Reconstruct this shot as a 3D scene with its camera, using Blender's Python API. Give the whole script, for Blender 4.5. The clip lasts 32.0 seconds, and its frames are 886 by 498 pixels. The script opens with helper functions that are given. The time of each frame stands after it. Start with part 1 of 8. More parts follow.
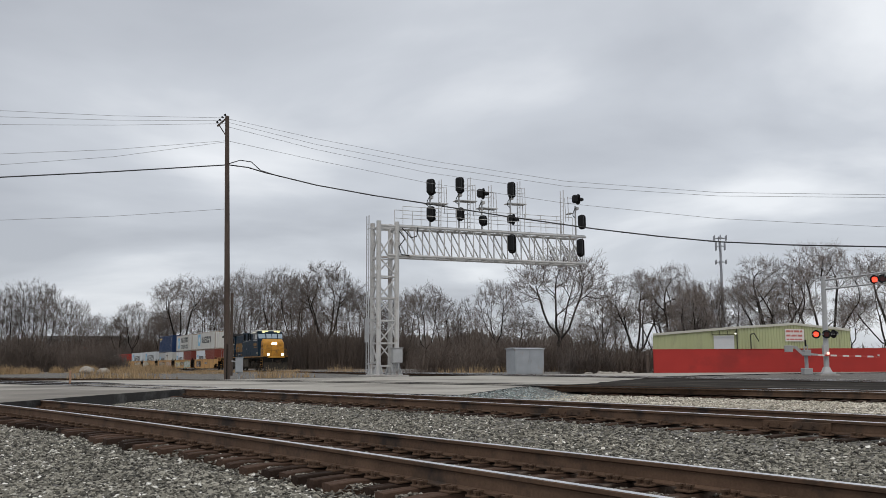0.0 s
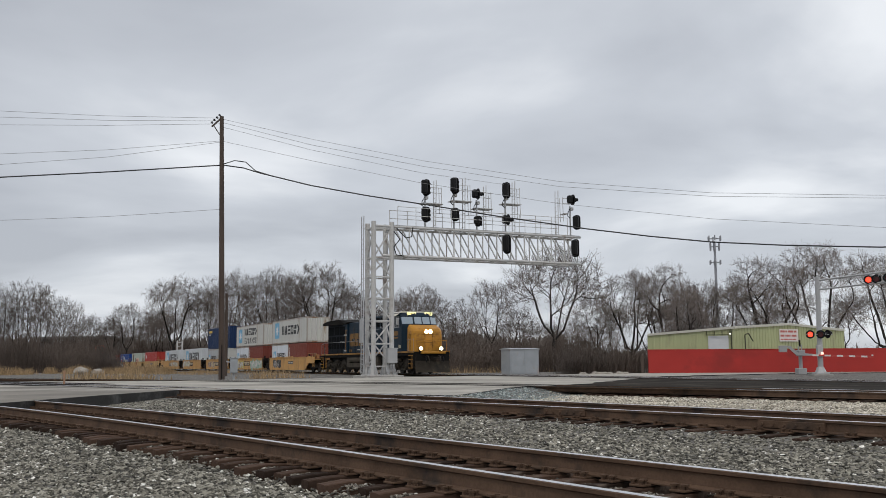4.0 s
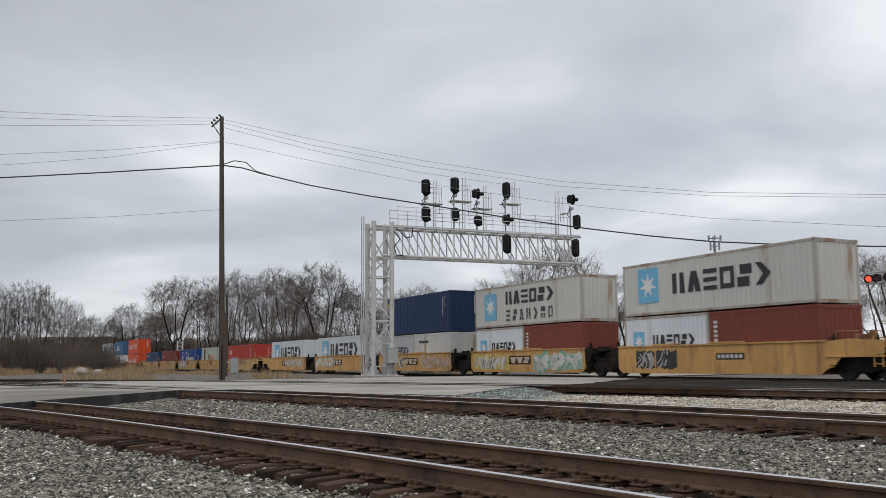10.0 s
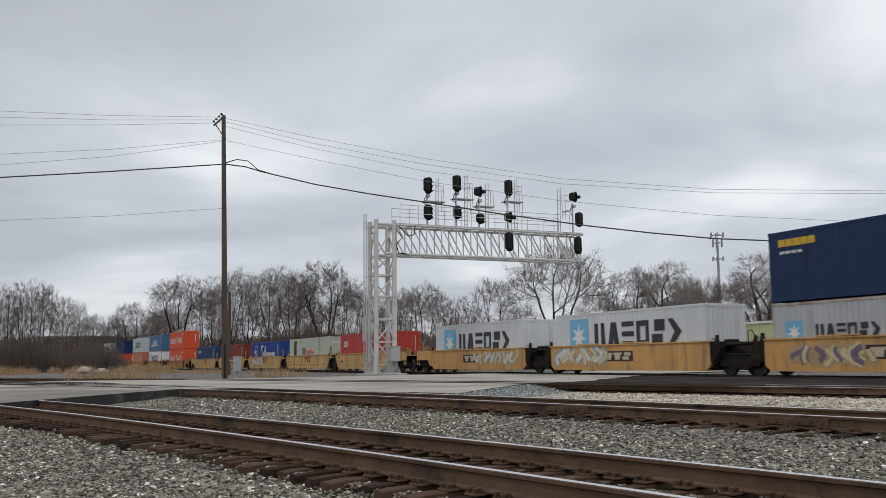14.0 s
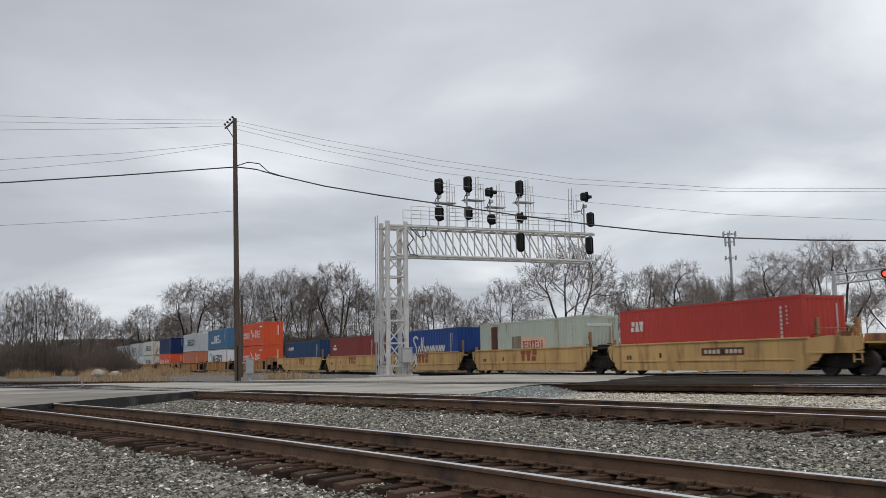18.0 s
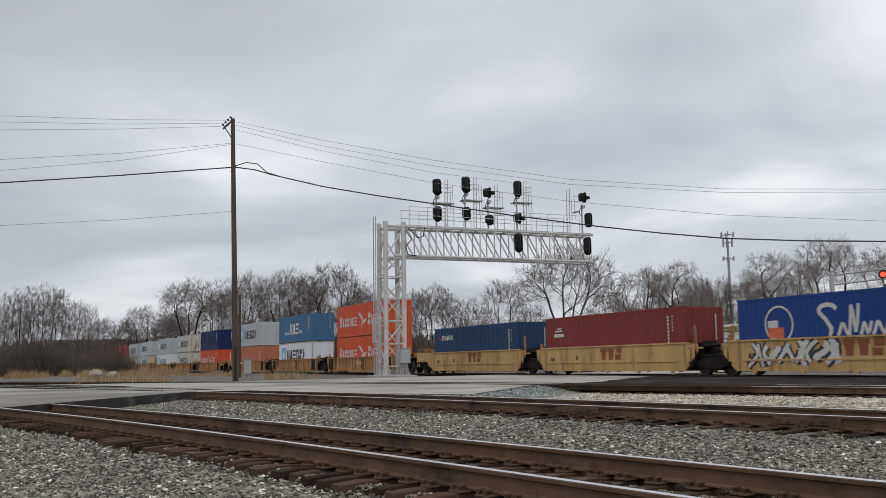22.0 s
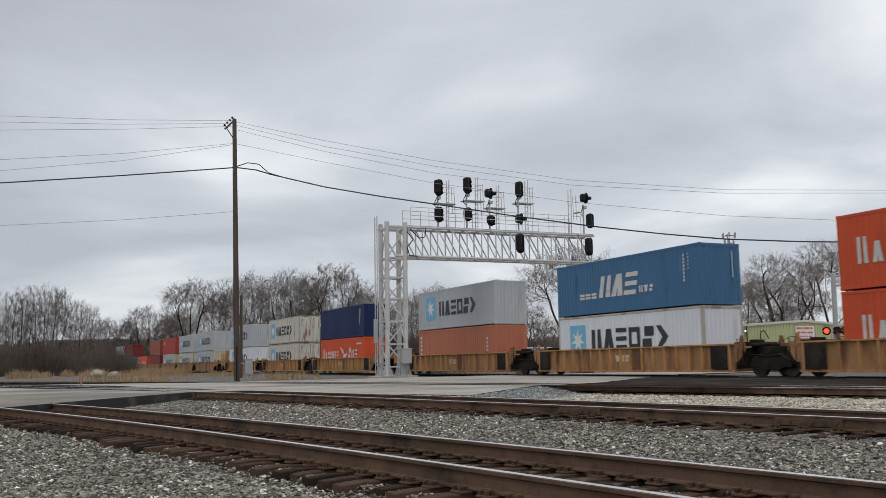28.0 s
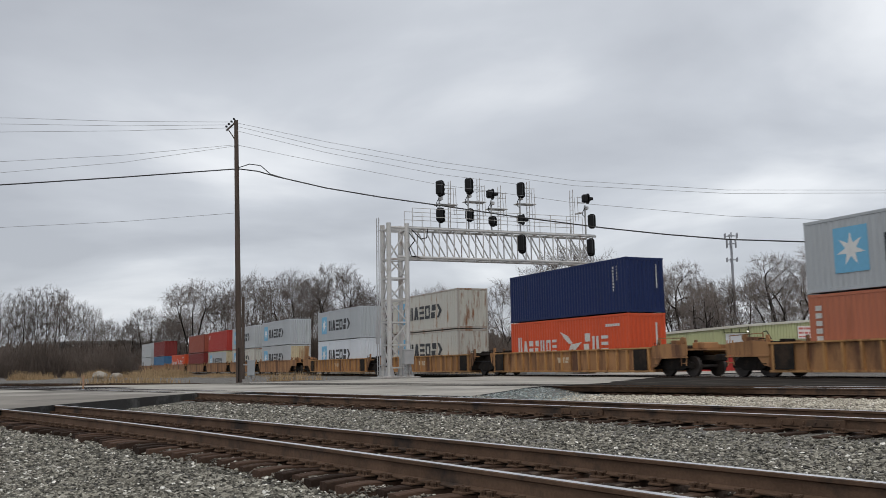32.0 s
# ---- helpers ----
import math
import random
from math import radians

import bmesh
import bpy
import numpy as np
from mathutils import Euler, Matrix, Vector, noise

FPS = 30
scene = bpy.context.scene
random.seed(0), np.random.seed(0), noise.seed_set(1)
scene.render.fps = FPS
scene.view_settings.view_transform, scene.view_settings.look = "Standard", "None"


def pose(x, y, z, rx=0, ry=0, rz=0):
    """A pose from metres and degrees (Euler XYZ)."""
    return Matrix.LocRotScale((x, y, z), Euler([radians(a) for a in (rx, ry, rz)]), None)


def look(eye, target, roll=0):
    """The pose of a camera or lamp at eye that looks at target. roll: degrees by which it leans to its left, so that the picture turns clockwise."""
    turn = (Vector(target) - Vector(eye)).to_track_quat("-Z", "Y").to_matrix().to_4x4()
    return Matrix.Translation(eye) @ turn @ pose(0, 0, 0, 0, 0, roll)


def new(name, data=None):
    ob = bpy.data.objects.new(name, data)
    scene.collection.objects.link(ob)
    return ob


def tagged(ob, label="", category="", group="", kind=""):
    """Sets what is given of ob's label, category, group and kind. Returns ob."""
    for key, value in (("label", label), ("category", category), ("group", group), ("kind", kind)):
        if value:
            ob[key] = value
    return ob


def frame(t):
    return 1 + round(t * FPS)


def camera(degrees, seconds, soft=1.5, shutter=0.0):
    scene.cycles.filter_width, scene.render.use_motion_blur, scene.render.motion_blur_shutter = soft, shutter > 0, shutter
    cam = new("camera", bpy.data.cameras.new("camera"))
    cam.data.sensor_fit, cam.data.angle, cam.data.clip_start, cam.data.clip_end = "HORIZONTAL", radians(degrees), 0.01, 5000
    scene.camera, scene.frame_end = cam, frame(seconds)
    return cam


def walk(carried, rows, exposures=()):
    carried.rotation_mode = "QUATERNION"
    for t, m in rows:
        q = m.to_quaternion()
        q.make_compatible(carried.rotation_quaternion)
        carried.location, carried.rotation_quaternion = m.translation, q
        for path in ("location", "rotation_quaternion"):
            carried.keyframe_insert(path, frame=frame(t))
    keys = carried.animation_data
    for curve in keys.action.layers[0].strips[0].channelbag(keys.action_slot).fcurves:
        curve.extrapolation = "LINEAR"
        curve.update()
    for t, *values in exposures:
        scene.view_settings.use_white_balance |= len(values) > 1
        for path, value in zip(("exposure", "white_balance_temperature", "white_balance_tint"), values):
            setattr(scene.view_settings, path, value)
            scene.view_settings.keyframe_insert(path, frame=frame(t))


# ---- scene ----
EYE = (0.0, 0.0, 0.736)
cam = camera(51.93, 32.0, soft=0.8, shutter=0.3)
# seconds and the three turns of the hand-held camera, in degrees
TURNS = (
    (0, 97.171, 0.301, 0.313), (0.5, 97.173, 0.289, 0.298), (1, 97.197, 0.268, 0.259), (1.5, 97.228, 0.279, 0.247),
    (2, 97.255, 0.245, 0.196), (2.5, 97.232, 0.303, 0.144), (3, 97.226, 0.319, 0.084), (3.5, 97.214, 0.331, 0.015),
    (5.5, 97.123, 0.382, -0.006), (6, 97.114, 0.369, 0.029), (6.5, 97.126, 0.346, 0.025), (7, 97.164, 0.334, 0.036),
    (7.5, 97.155, 0.311, 0.022), (8, 97.169, 0.344, -0.002), (8.5, 97.174, 0.336, 0.009), (9, 97.176, 0.350, 0.042),
    (9.5, 97.181, 0.351, 0.040), (10, 97.187, 0.431, 0.012), (10.5, 97.152, 0.481, 0.056), (11, 97.085, 0.549, 0.036),
    (11.5, 97.051, 0.603, 0.077), (12, 97.031, 0.591, 0.096), (12.5, 97.056, 0.590, 0.111), (13, 97.061, 0.592, 0.097),
    (13.5, 97.067, 0.594, 0.097), (14, 97.058, 0.616, 0.182), (14.5, 97.052, 0.661, 0.392), (16.5, 97.118, 0.850, 1.028),
    (17, 97.109, 0.871, 1.047), (17.5, 97.084, 0.942, 1.015), (18, 97.136, 0.928, 0.942), (18.5, 97.184, 0.923, 0.961),
    (19, 97.197, 0.853, 0.823), (19.5, 97.197, 0.831, 0.754), (20, 97.193, 0.842, 0.696), (20.5, 97.180, 0.880, 0.681),
    (21, 97.181, 0.878, 0.714), (21.5, 97.176, 0.896, 0.800), (22, 97.163, 0.901, 0.815), (22.5, 97.111, 0.913, 0.837),
    (23, 97.078, 0.864, 0.819), (23.5, 97.136, 0.820, 0.801), (24, 97.168, 0.759, 0.840), (24.5, 97.205, 0.705, 0.856),
    (25, 97.261, 0.681, 0.846), (25.5, 97.282, 0.647, 0.834), (27.5, 97.232, 0.766, 0.834), (28, 97.196, 0.824, 0.897),
    (28.5, 97.172, 0.802, 0.945), (29, 97.163, 0.885, 0.974), (29.5, 97.164, 0.884, 0.986), (30, 97.177, 0.867, 0.999),
    (30.5, 97.200, 0.879, 1.020), (31, 97.213, 0.898, 1.029), (31.5, 97.204, 0.948, 1.006), (32, 97.253, 0.927, 1.026),
)
walk(cam, [(t, pose(*EYE, a, b, c)) for t, a, b, c in TURNS], exposures=[(0, 0.0), (32, 0.0)])

# ---- sky and light: a closed winter overcast ----
world = bpy.data.worlds.new("overcast_sky")
scene.world = world
world.use_nodes = True
wt = world.node_tree
wt.nodes.clear()
w_out = wt.nodes.new("ShaderNodeOutputWorld")
w_bg = wt.nodes.new("ShaderNodeBackground")
w_sky = wt.nodes.new("ShaderNodeTexSky")
w_sky.sky_type, w_sky.sun_disc = "NISHITA", False
w_sky.sun_elevation, w_sky.sun_rotation = radians(35), radians(200)
w_tc = wt.nodes.new("ShaderNodeTexCoord")
w_sep = wt.nodes.new("ShaderNodeSeparateXYZ")
wt.links.new(w_tc.outputs["Generated"], w_sep.inputs[0])


def wmath(op, a, b=None):
    n = wt.nodes.new("ShaderNodeMath")
    n.operation = op
    for i, v in enumerate((a, b)):
        if v is None:
            continue
        if isinstance(v, (int, float)):
            n.inputs[i].default_value = v
        else:
            wt.links.new(v, n.inputs[i])
    return n.outputs[0]


# the cloud deck is a flat sheet overhead, so its pattern closes up towards the horizon
w_z = wmath("MAXIMUM", w_sep.outputs[2], 0.0)
w_den = wmath("ADD", w_z, 0.16)
w_cx, w_cy = wmath("DIVIDE", w_sep.outputs[0], w_den), wmath("DIVIDE", w_sep.outputs[1], w_den)
w_vec = wt.nodes.new("ShaderNodeCombineXYZ")
wt.links.new(w_cx, w_vec.inputs[0])
wt.links.new(w_cy, w_vec.inputs[1])
w_vec.inputs[2].default_value = 7.7
w_n1 = wt.nodes.new("ShaderNodeTexNoise")
w_n1.inputs["Scale"].default_value, w_n1.inputs["Detail"].default_value = 0.95, 6.0
w_n1.inputs["Roughness"].default_value, w_n1.inputs["Distortion"].default_value = 0.48, 0.25
wt.links.new(w_vec.outputs[0], w_n1.inputs["Vector"])
w_ramp = wt.nodes.new("ShaderNodeValToRGB")
w_ramp.color_ramp.elements[0].position, w_ramp.color_ramp.elements[0].color = 0.34, (0.462, 0.487, 0.535, 1)
w_ramp.color_ramp.elements[1].position, w_ramp.color_ramp.elements[1].color = 0.68, (0.84, 0.865, 0.90, 1)
e = w_ramp.color_ramp.elements.new(0.52)
e.color = (0.592, 0.622, 0.672, 1)
# the deck is thinner, and so brighter, high in the east
w_grad = wmath("MULTIPLY", wmath("MULTIPLY", w_sep.outputs[0], w_z), 0.62)
wt.links.new(wmath("ADD", w_n1.outputs["Fac"], w_grad), w_ramp.inputs[0])
w_mix = wt.nodes.new("ShaderNodeMix")
w_mix.data_type = "RGBA"
w_mix.inputs[0].default_value = 0.94
w_scl = wt.nodes.new("ShaderNodeVectorMath")
w_scl.operation = "SCALE"
w_scl.inputs["Scale"].default_value = 0.1
wt.links.new(w_sky.outputs[0], w_scl.inputs[0])
wt.links.new(w_scl.outputs[0], w_mix.inputs["A"])
wt.links.new(w_ramp.outputs[0], w_mix.inputs["B"])
wt.links.new(w_mix.outputs["Result"], w_bg.inputs[0])
w_bg.inputs[1].default_value = 1.04
wt.links.new(w_bg.outputs[0], w_out.inputs[0])

sun = new("sun", bpy.data.lights.new("sun", "SUN"))
sun.data.energy, sun.data.angle, sun.data.color = 0.9, radians(25), (1.0, 0.92, 0.80)
sun.matrix_world = look((0, 0, 60), (12, 38, 0))

# ---- materials ----
MATS = {}


def mat(name, color, rough=0.7, metal=0.0, var=0.25, scale=6.0, grain=60.0, bump=0.15, stain=None, stain_amt=0.0,
        stain_scale=1.2, rand=0.0, island=0.0, emit=None, power=0.0, streak=False, spec=0.5):
    """A painted, stained, weathered or mineral surface: broad variation, fine grain, stains of a second colour, relief."""
    if name in MATS:
        return MATS[name]
    m = bpy.data.materials.new(name)
    m.use_nodes = True
    nt = m.node_tree
    b = nt.nodes["Principled BSDF"]
    b.inputs["Roughness"].default_value, b.inputs["Metallic"].default_value = rough, metal
    b.inputs["Specular IOR Level"].default_value = spec
    L = nt.links.new
    tc = nt.nodes.new("ShaderNodeTexCoord")
    src = tc.outputs["Object"]
    if streak:
        mp = nt.nodes.new("ShaderNodeMapping")
        mp.inputs["Scale"].default_value = (1.0, 1.0, 0.18)
        L(src, mp.inputs[0])
        src = mp.outputs[0]
    n1 = nt.nodes.new("ShaderNodeTexNoise")
    n1.inputs["Scale"].default_value, n1.inputs["Detail"].default_value = scale, 4.0
    n2 = nt.nodes.new("ShaderNodeTexNoise")
    n2.inputs["Scale"].default_value, n2.inputs["Detail"].default_value = grain, 3.0
    L(src, n1.inputs["Vector"])
    L(tc.outputs["Object"], n2.inputs["Vector"])
    add = nt.nodes.new("ShaderNodeMath")
    add.operation = "MULTIPLY_ADD"
    L(n1.outputs["Fac"], add.inputs[0])
    add.inputs[1].default_value = 0.65
    half = nt.nodes.new("ShaderNodeMath")
    half.operation = "MULTIPLY"
    L(n2.outputs["Fac"], half.inputs[0])
    half.inputs[1].default_value = 0.35
    L(half.outputs[0], add.inputs[2])
    val = add.outputs[0]
    if rand or island:
        info = nt.nodes.new("ShaderNodeObjectInfo" if rand else "ShaderNodeNewGeometry")
        ma = nt.nodes.new("ShaderNodeMath")
        ma.operation = "MULTIPLY_ADD"
        L(info.outputs["Random" if rand else "Random Per Island"], ma.inputs[0])
        ma.inputs[1].default_value = rand or island
        off = nt.nodes.new("ShaderNodeMath")
        off.operation = "SUBTRACT"
        L(val, off.inputs[0])
        off.inputs[1].default_value = (rand or island) / 2
        L(off.outputs[0], ma.inputs[2])
        val = ma.outputs[0]
    ramp = nt.nodes.new("ShaderNodeValToRGB")
    r = ramp.color_ramp.elements
    r[0].position, r[1].position = 0.25, 0.75
    r[0].color = (*[max(0.0, c * (1 - var)) for c in color], 1)
    r[1].color = (*[min(1.0, c * (1 + var)) for c in color], 1)
    L(val, ramp.inputs[0])
    out = ramp.outputs[0]
    if stain:
        n3 = nt.nodes.new("ShaderNodeTexNoise")
        n3.inputs["Scale"].default_value, n3.inputs["Detail"].default_value = stain_scale, 8.0
        n3.inputs["Roughness"].default_value = 0.65
        L(src, n3.inputs["Vector"])
        sr = nt.nodes.new("ShaderNodeValToRGB")
        sr.color_ramp.elements[0].position = 0.62 - stain_amt * 0.3
        sr.color_ramp.elements[1].position = 0.72 - stain_amt * 0.2
        L(n3.outputs["Fac"], sr.inputs[0])
        mx = nt.nodes.new("ShaderNodeMix")
        mx.data_type = "RGBA"
        L(sr.outputs[0], mx.inputs[0])
        L(out, mx.inputs["A"])
        mx.inputs["B"].default_value = (*stain, 1)
        out = mx.outputs["Result"]
    L(out, b.inputs["Base Color"])
    if bump:
        bp = nt.nodes.new("ShaderNodeBump")
        bp.inputs["Strength"].default_value = bump
        bp.inputs["Distance"].default_value = 0.02
        L(n2.outputs["Fac"], bp.inputs["Height"])
        L(bp.outputs[0], b.inputs["Normal"])
    if emit:
        b.inputs["Emission Color"].default_value = (*emit, 1)
        b.inputs["Emission Strength"].default_value = power
    MATS[name] = m
    return m


# ---- mesh building ----
class Build:
    """Gathers boxes, tubes and plates and makes one mesh of them."""

    def __init__(self):
        self.v, self.f = [], []

    def add(self, verts, faces):
        k = len(self.v)
        self.v.extend([tuple(p) for p in verts])
        self.f.extend([tuple(i + k for i in q) for q in faces])
        return self

    def box(self, x0, y0, z0, x1, y1, z1, c=0.0):
        """A box between two corners, its edges cut by c."""
        if c <= 0:
            v = [(x, y, z) for z in (z0, z1) for y in (y0, y1) for x in (x0, x1)]
            return self.add(v, [(0, 2, 3, 1), (4, 5, 7, 6), (0, 1, 5, 4), (2, 6, 7, 3), (0, 4, 6, 2), (1, 3, 7, 5)])
        bm = bmesh.new()
        bmesh.ops.create_cube(bm, size=1.0)
        for p in bm.verts:
            p.co = Vector(((x0 + x1) / 2 + p.co.x * (x1 - x0), (y0 + y1) / 2 + p.co.y * (y1 - y0), (z0 + z1) / 2 + p.co.z * (z1 - z0)))
        bmesh.ops.bevel(bm, geom=bm.edges[:], offset=c, segments=1, affect="EDGES")
        bm.verts.index_update()
        self.add([p.co for p in bm.verts], [[q.index for q in fc.verts] for fc in bm.faces])
        bm.free()
        return self

    def tube(self, a, b, r0, r1=None, n=8, caps=True):
        a, b = Vector(a), Vector(b)
        r1 = r0 if r1 is None else r1
        d = (b - a).normalized()
        u = d.orthogonal().normalized()
        w = d.cross(u)
        v = []
        for p, r in ((a, r0), (b, r1)):
            v += [p + (u * math.cos(2 * math.pi * i / n) + w * math.sin(2 * math.pi * i / n)) * r for i in range(n)]
        f = [(i, (i + 1) % n, n + (i + 1) % n, n + i) for i in range(n)]
        if caps:
            f += [tuple(range(n - 1, -1, -1)), tuple(range(n, 2 * n))]
        return self.add(v, f)

    def bar(self, a, b, w, h=None):
        """A square or flat bar from a to b."""
        a, b = Vector(a), Vector(b)
        h = h or w
        d = (b - a).normalized()
        u = d.cross(Vector((0, 0, 1)))
        u = Vector((1, 0, 0)) if u.length < 1e-4 else u.normalized()
        s = u.cross(d)
        v = [p + u * (w / 2) * i + s * (h / 2) * j for p in (a, b) for i, j in ((-1, -1), (1, -1), (1, 1), (-1, 1))]
        return self.add(v, [(0, 3, 2, 1), (4, 5, 6, 7), (0, 1, 5, 4), (1, 2, 6, 5), (2, 3, 7, 6), (3, 0, 4, 7)])

    def path(self, pts, r, n=6):
        for a, b in zip(pts[:-1], pts[1:]):
            self.tube(a, b, r, r, n)
        return self

    def prism(self, prof, axis, a, b):
        """An outline in the two other axes, drawn out along axis from a to b."""
        def at(q, t):
            return (t, q[0], q[1]) if axis == "x" else (q[0], t, q[1]) if axis == "y" else (q[0], q[1], t)
        n = len(prof)
        f = [(i, (i + 1) % n, n + (i + 1) % n, n + i) for i in range(n)] + [tuple(range(n - 1, -1, -1)), tuple(range(n, 2 * n))]
        return self.add([at(q, a) for q in prof] + [at(q, b) for q in prof], f)

    def dome(self, c, r, sx=1, sy=1, sz=1, n=10, m=6, half=False):
        v, f = [], []
        for j in range(m + 1):
            t = math.pi * (0.5 if half else 1.0) * j / m
            v += [(c[0] + sx * r * math.sin(t) * math.cos(2 * math.pi * i / n), c[1] + sy * r * math.sin(t) * math.sin(2 * math.pi * i / n),
                   c[2] + sz * r * math.cos(t)) for i in range(n)]
        for j in range(m):
            f += [(j * n + i, (j + 1) * n + i, (j + 1) * n + (i + 1) % n, j * n + (i + 1) % n) for i in range(n)]
        return self.add(v, f)

    def mesh(self, name, material, smooth=False):
        me = bpy.data.meshes.new(name)
        me.from_pydata(self.v, [], self.f)
        bm = bmesh.new()
        bm.from_mesh(me)
        bmesh.ops.recalc_face_normals(bm, faces=bm.faces[:])
        bm.to_mesh(me)
        bm.free()
        if smooth:
            me.shade_smooth()
        me.materials.append(material)
        return me


def part(name, b, material, parent=None, label="", smooth=False, m=None):
    """One mesh object, under a thing or a part of it."""
    ob = new(name, b if isinstance(b, bpy.types.Mesh) else b.mesh(name, material, smooth))
    if parent is not None:
        ob.parent = parent
    if m is not None:
        ob.matrix_basis = m
    if label:
        ob["label"] = label
    return ob


def thing(name, label, category, m=None, group="", kind=""):
    """The empty at a thing's base, which carries its parts."""
    ob = new(name)
    ob.empty_display_size = 0.2
    if m is not None:
        ob.matrix_basis = m
    return tagged(ob, label, category, group, kind)


def raw_mesh(name, v, f, material):
    me = bpy.data.meshes.new(name)
    me.from_pydata(v if isinstance(v, list) else v.tolist(), [], f if isinstance(f, list) else f.tolist())
    me.materials.append(material)
    return me


steel_rail = mat("worn_rail_steel", (0.82, 0.81, 0.81), rough=0.36, metal=1.0, var=0.12, scale=3, bump=0.03)
rust_rail = mat("rusted_rail_web", (0.122, 0.077, 0.052), spec=0.2, rough=0.85, var=0.4, scale=3, grain=40, stain=(0.045, 0.036, 0.031), stain_amt=0.35)
tie_wood = mat("creosoted_tie", (0.062, 0.038, 0.027), spec=0.2, rough=0.9, var=0.55, scale=2.5, grain=25, bump=0.5, rand=0.7, stain=(0.13, 0.10, 0.08), stain_amt=0.2, stain_scale=4)
galv = mat("galvanised_steel", (0.44, 0.445, 0.45), rough=0.5, metal=0.25, var=0.12, scale=2, grain=30, bump=0.05, stain=(0.38, 0.38, 0.38), stain_amt=0.2)
white_steel = mat("weathered_white_paint", (0.54, 0.535, 0.525), rough=0.6, var=0.12, scale=1.5, grain=25, bump=0.05, stain=(0.34, 0.30, 0.27), stain_amt=0.25)
black_paint = mat("black_paint", (0.010, 0.010, 0.011), rough=0.55, spec=0.2, var=0.3, bump=0.05)
dark_iron = mat("grimy_black_iron", (0.020, 0.017, 0.015), rough=0.8, spec=0.15, var=0.5, scale=3, grain=20, stain=(0.05, 0.035, 0.026), stain_amt=0.35)
concrete = mat("pale_concrete", (0.40, 0.385, 0.36), rough=0.9, var=0.2, scale=0.5, grain=14, bump=0.2, stain=(0.27, 0.255, 0.24), stain_amt=0.35, stain_scale=0.35)

# ---- ground, road and tracks ----
def arc(x0, y0, head, k, u):
    """A point and heading on a track's centre line, u metres from its reference point."""
    a = head + k * u
    if abs(k) < 1e-9:
        return x0 + math.sin(head) * u, y0 - math.cos(head) * u, head
    return x0 + (math.cos(head) - math.cos(a)) / k, y0 - (math.sin(a) - math.sin(head)) / k, a


MAIN_HEAD, MAIN_OFF, MAIN_K, MAIN_S0 = radians(26.45), 28.87, -0.154e-3, -45.0


def main_line(s, side=1.219):
    """The main line at s metres along it; side 0 is the line of the near container walls."""
    x0 = math.cos(MAIN_HEAD) * MAIN_OFF + math.sin(MAIN_HEAD) * MAIN_S0
    y0 = math.sin(MAIN_HEAD) * MAIN_OFF - math.cos(MAIN_HEAD) * MAIN_S0
    x, y, a = arc(x0, y0, MAIN_HEAD, MAIN_K, s - MAIN_S0)
    return x + side * math.cos(a), y + side * math.sin(a), a


TRACKS = {
    "near": dict(fn=lambda u: arc(-0.08, 9.0, radians(36.42), -0.00528, u), z=-0.089, u0=-75, u1=22),
    "second": dict(fn=lambda u: arc(2.10, 17.0, radians(36.57), -0.00492, u), z=-0.007, u0=-75, u1=30),
    "third": dict(fn=lambda u: arc(9.39, 25.09, radians(42.5), -0.0045, u), z=-0.02, u0=-75, u1=40),
    "main": dict(fn=lambda u: main_line(u), z=0.0, u0=-420, u1=20),
}
RAIL_H = 0.172
# outline of a flat-bottomed rail, across and up, its head's top at 0
RAIL = [(-0.066, -0.172), (0.066, -0.172), (0.066, -0.160), (0.012, -0.143), (0.009, -0.048), (0.034, -0.036), (0.0365, -0.010),
        (0.028, -0.003), (0.020, 0.0), (-0.020, 0.0), (-0.028, -0.003), (-0.0365, -0.010), (-0.034, -0.036), (-0.009, -0.048), (-0.012, -0.143), (-0.066, -0.160)]


def rail_meshes(spec, side, step=1.0):
    """The rusty web and foot, and the bright running surface 1 mm proud, of one rail."""
    us = np.arange(spec["u0"], spec["u1"] + 0.01, step)
    body, top = Build(), Build()
    prof = RAIL
    n = len(prof)
    rows, caps = [], []
    for u in us:
        x, y, a = spec["fn"](float(u))
        cx, cy = math.cos(a), math.sin(a)
        rows.append([(x + cx * (side * 0.7525 + p), y + cy * (side * 0.7525 + p), spec["z"] + q) for p, q in prof])
        caps.append([(x + cx * (side * 0.7525 + p), y + cy * (side * 0.7525 + p), spec["z"] + q) for p, q in
                     ((-0.030, -0.0032), (-0.022, 0.0012), (0.022, 0.0012), (0.030, -0.0032))])
    for j, row in enumerate(rows):
        body.v += row
        top.v += caps[j]
        if j:
            o = (j - 1) * n
            body.f += [(o + i, o + (i + 1) % n, o + n + (i + 1) % n, o + n + i) for i in range(n)]
            o = (j - 1) * 4
            top.f += [(o + i, o + i + 1, o + 5 + i, o + 4 + i) for i in range(3)]
    return body, top


def track_samples(spec, step=0.5):
    return np.array([spec["fn"](float(u)) for u in np.arange(max(spec["u0"], -160), spec["u1"] + 60, step)])


SAMPLES = {k: track_samples(s) for k, s in TRACKS.items()}
BED = {"near": -0.365, "second": -0.235, "third": -0.28, "main": -0.17}


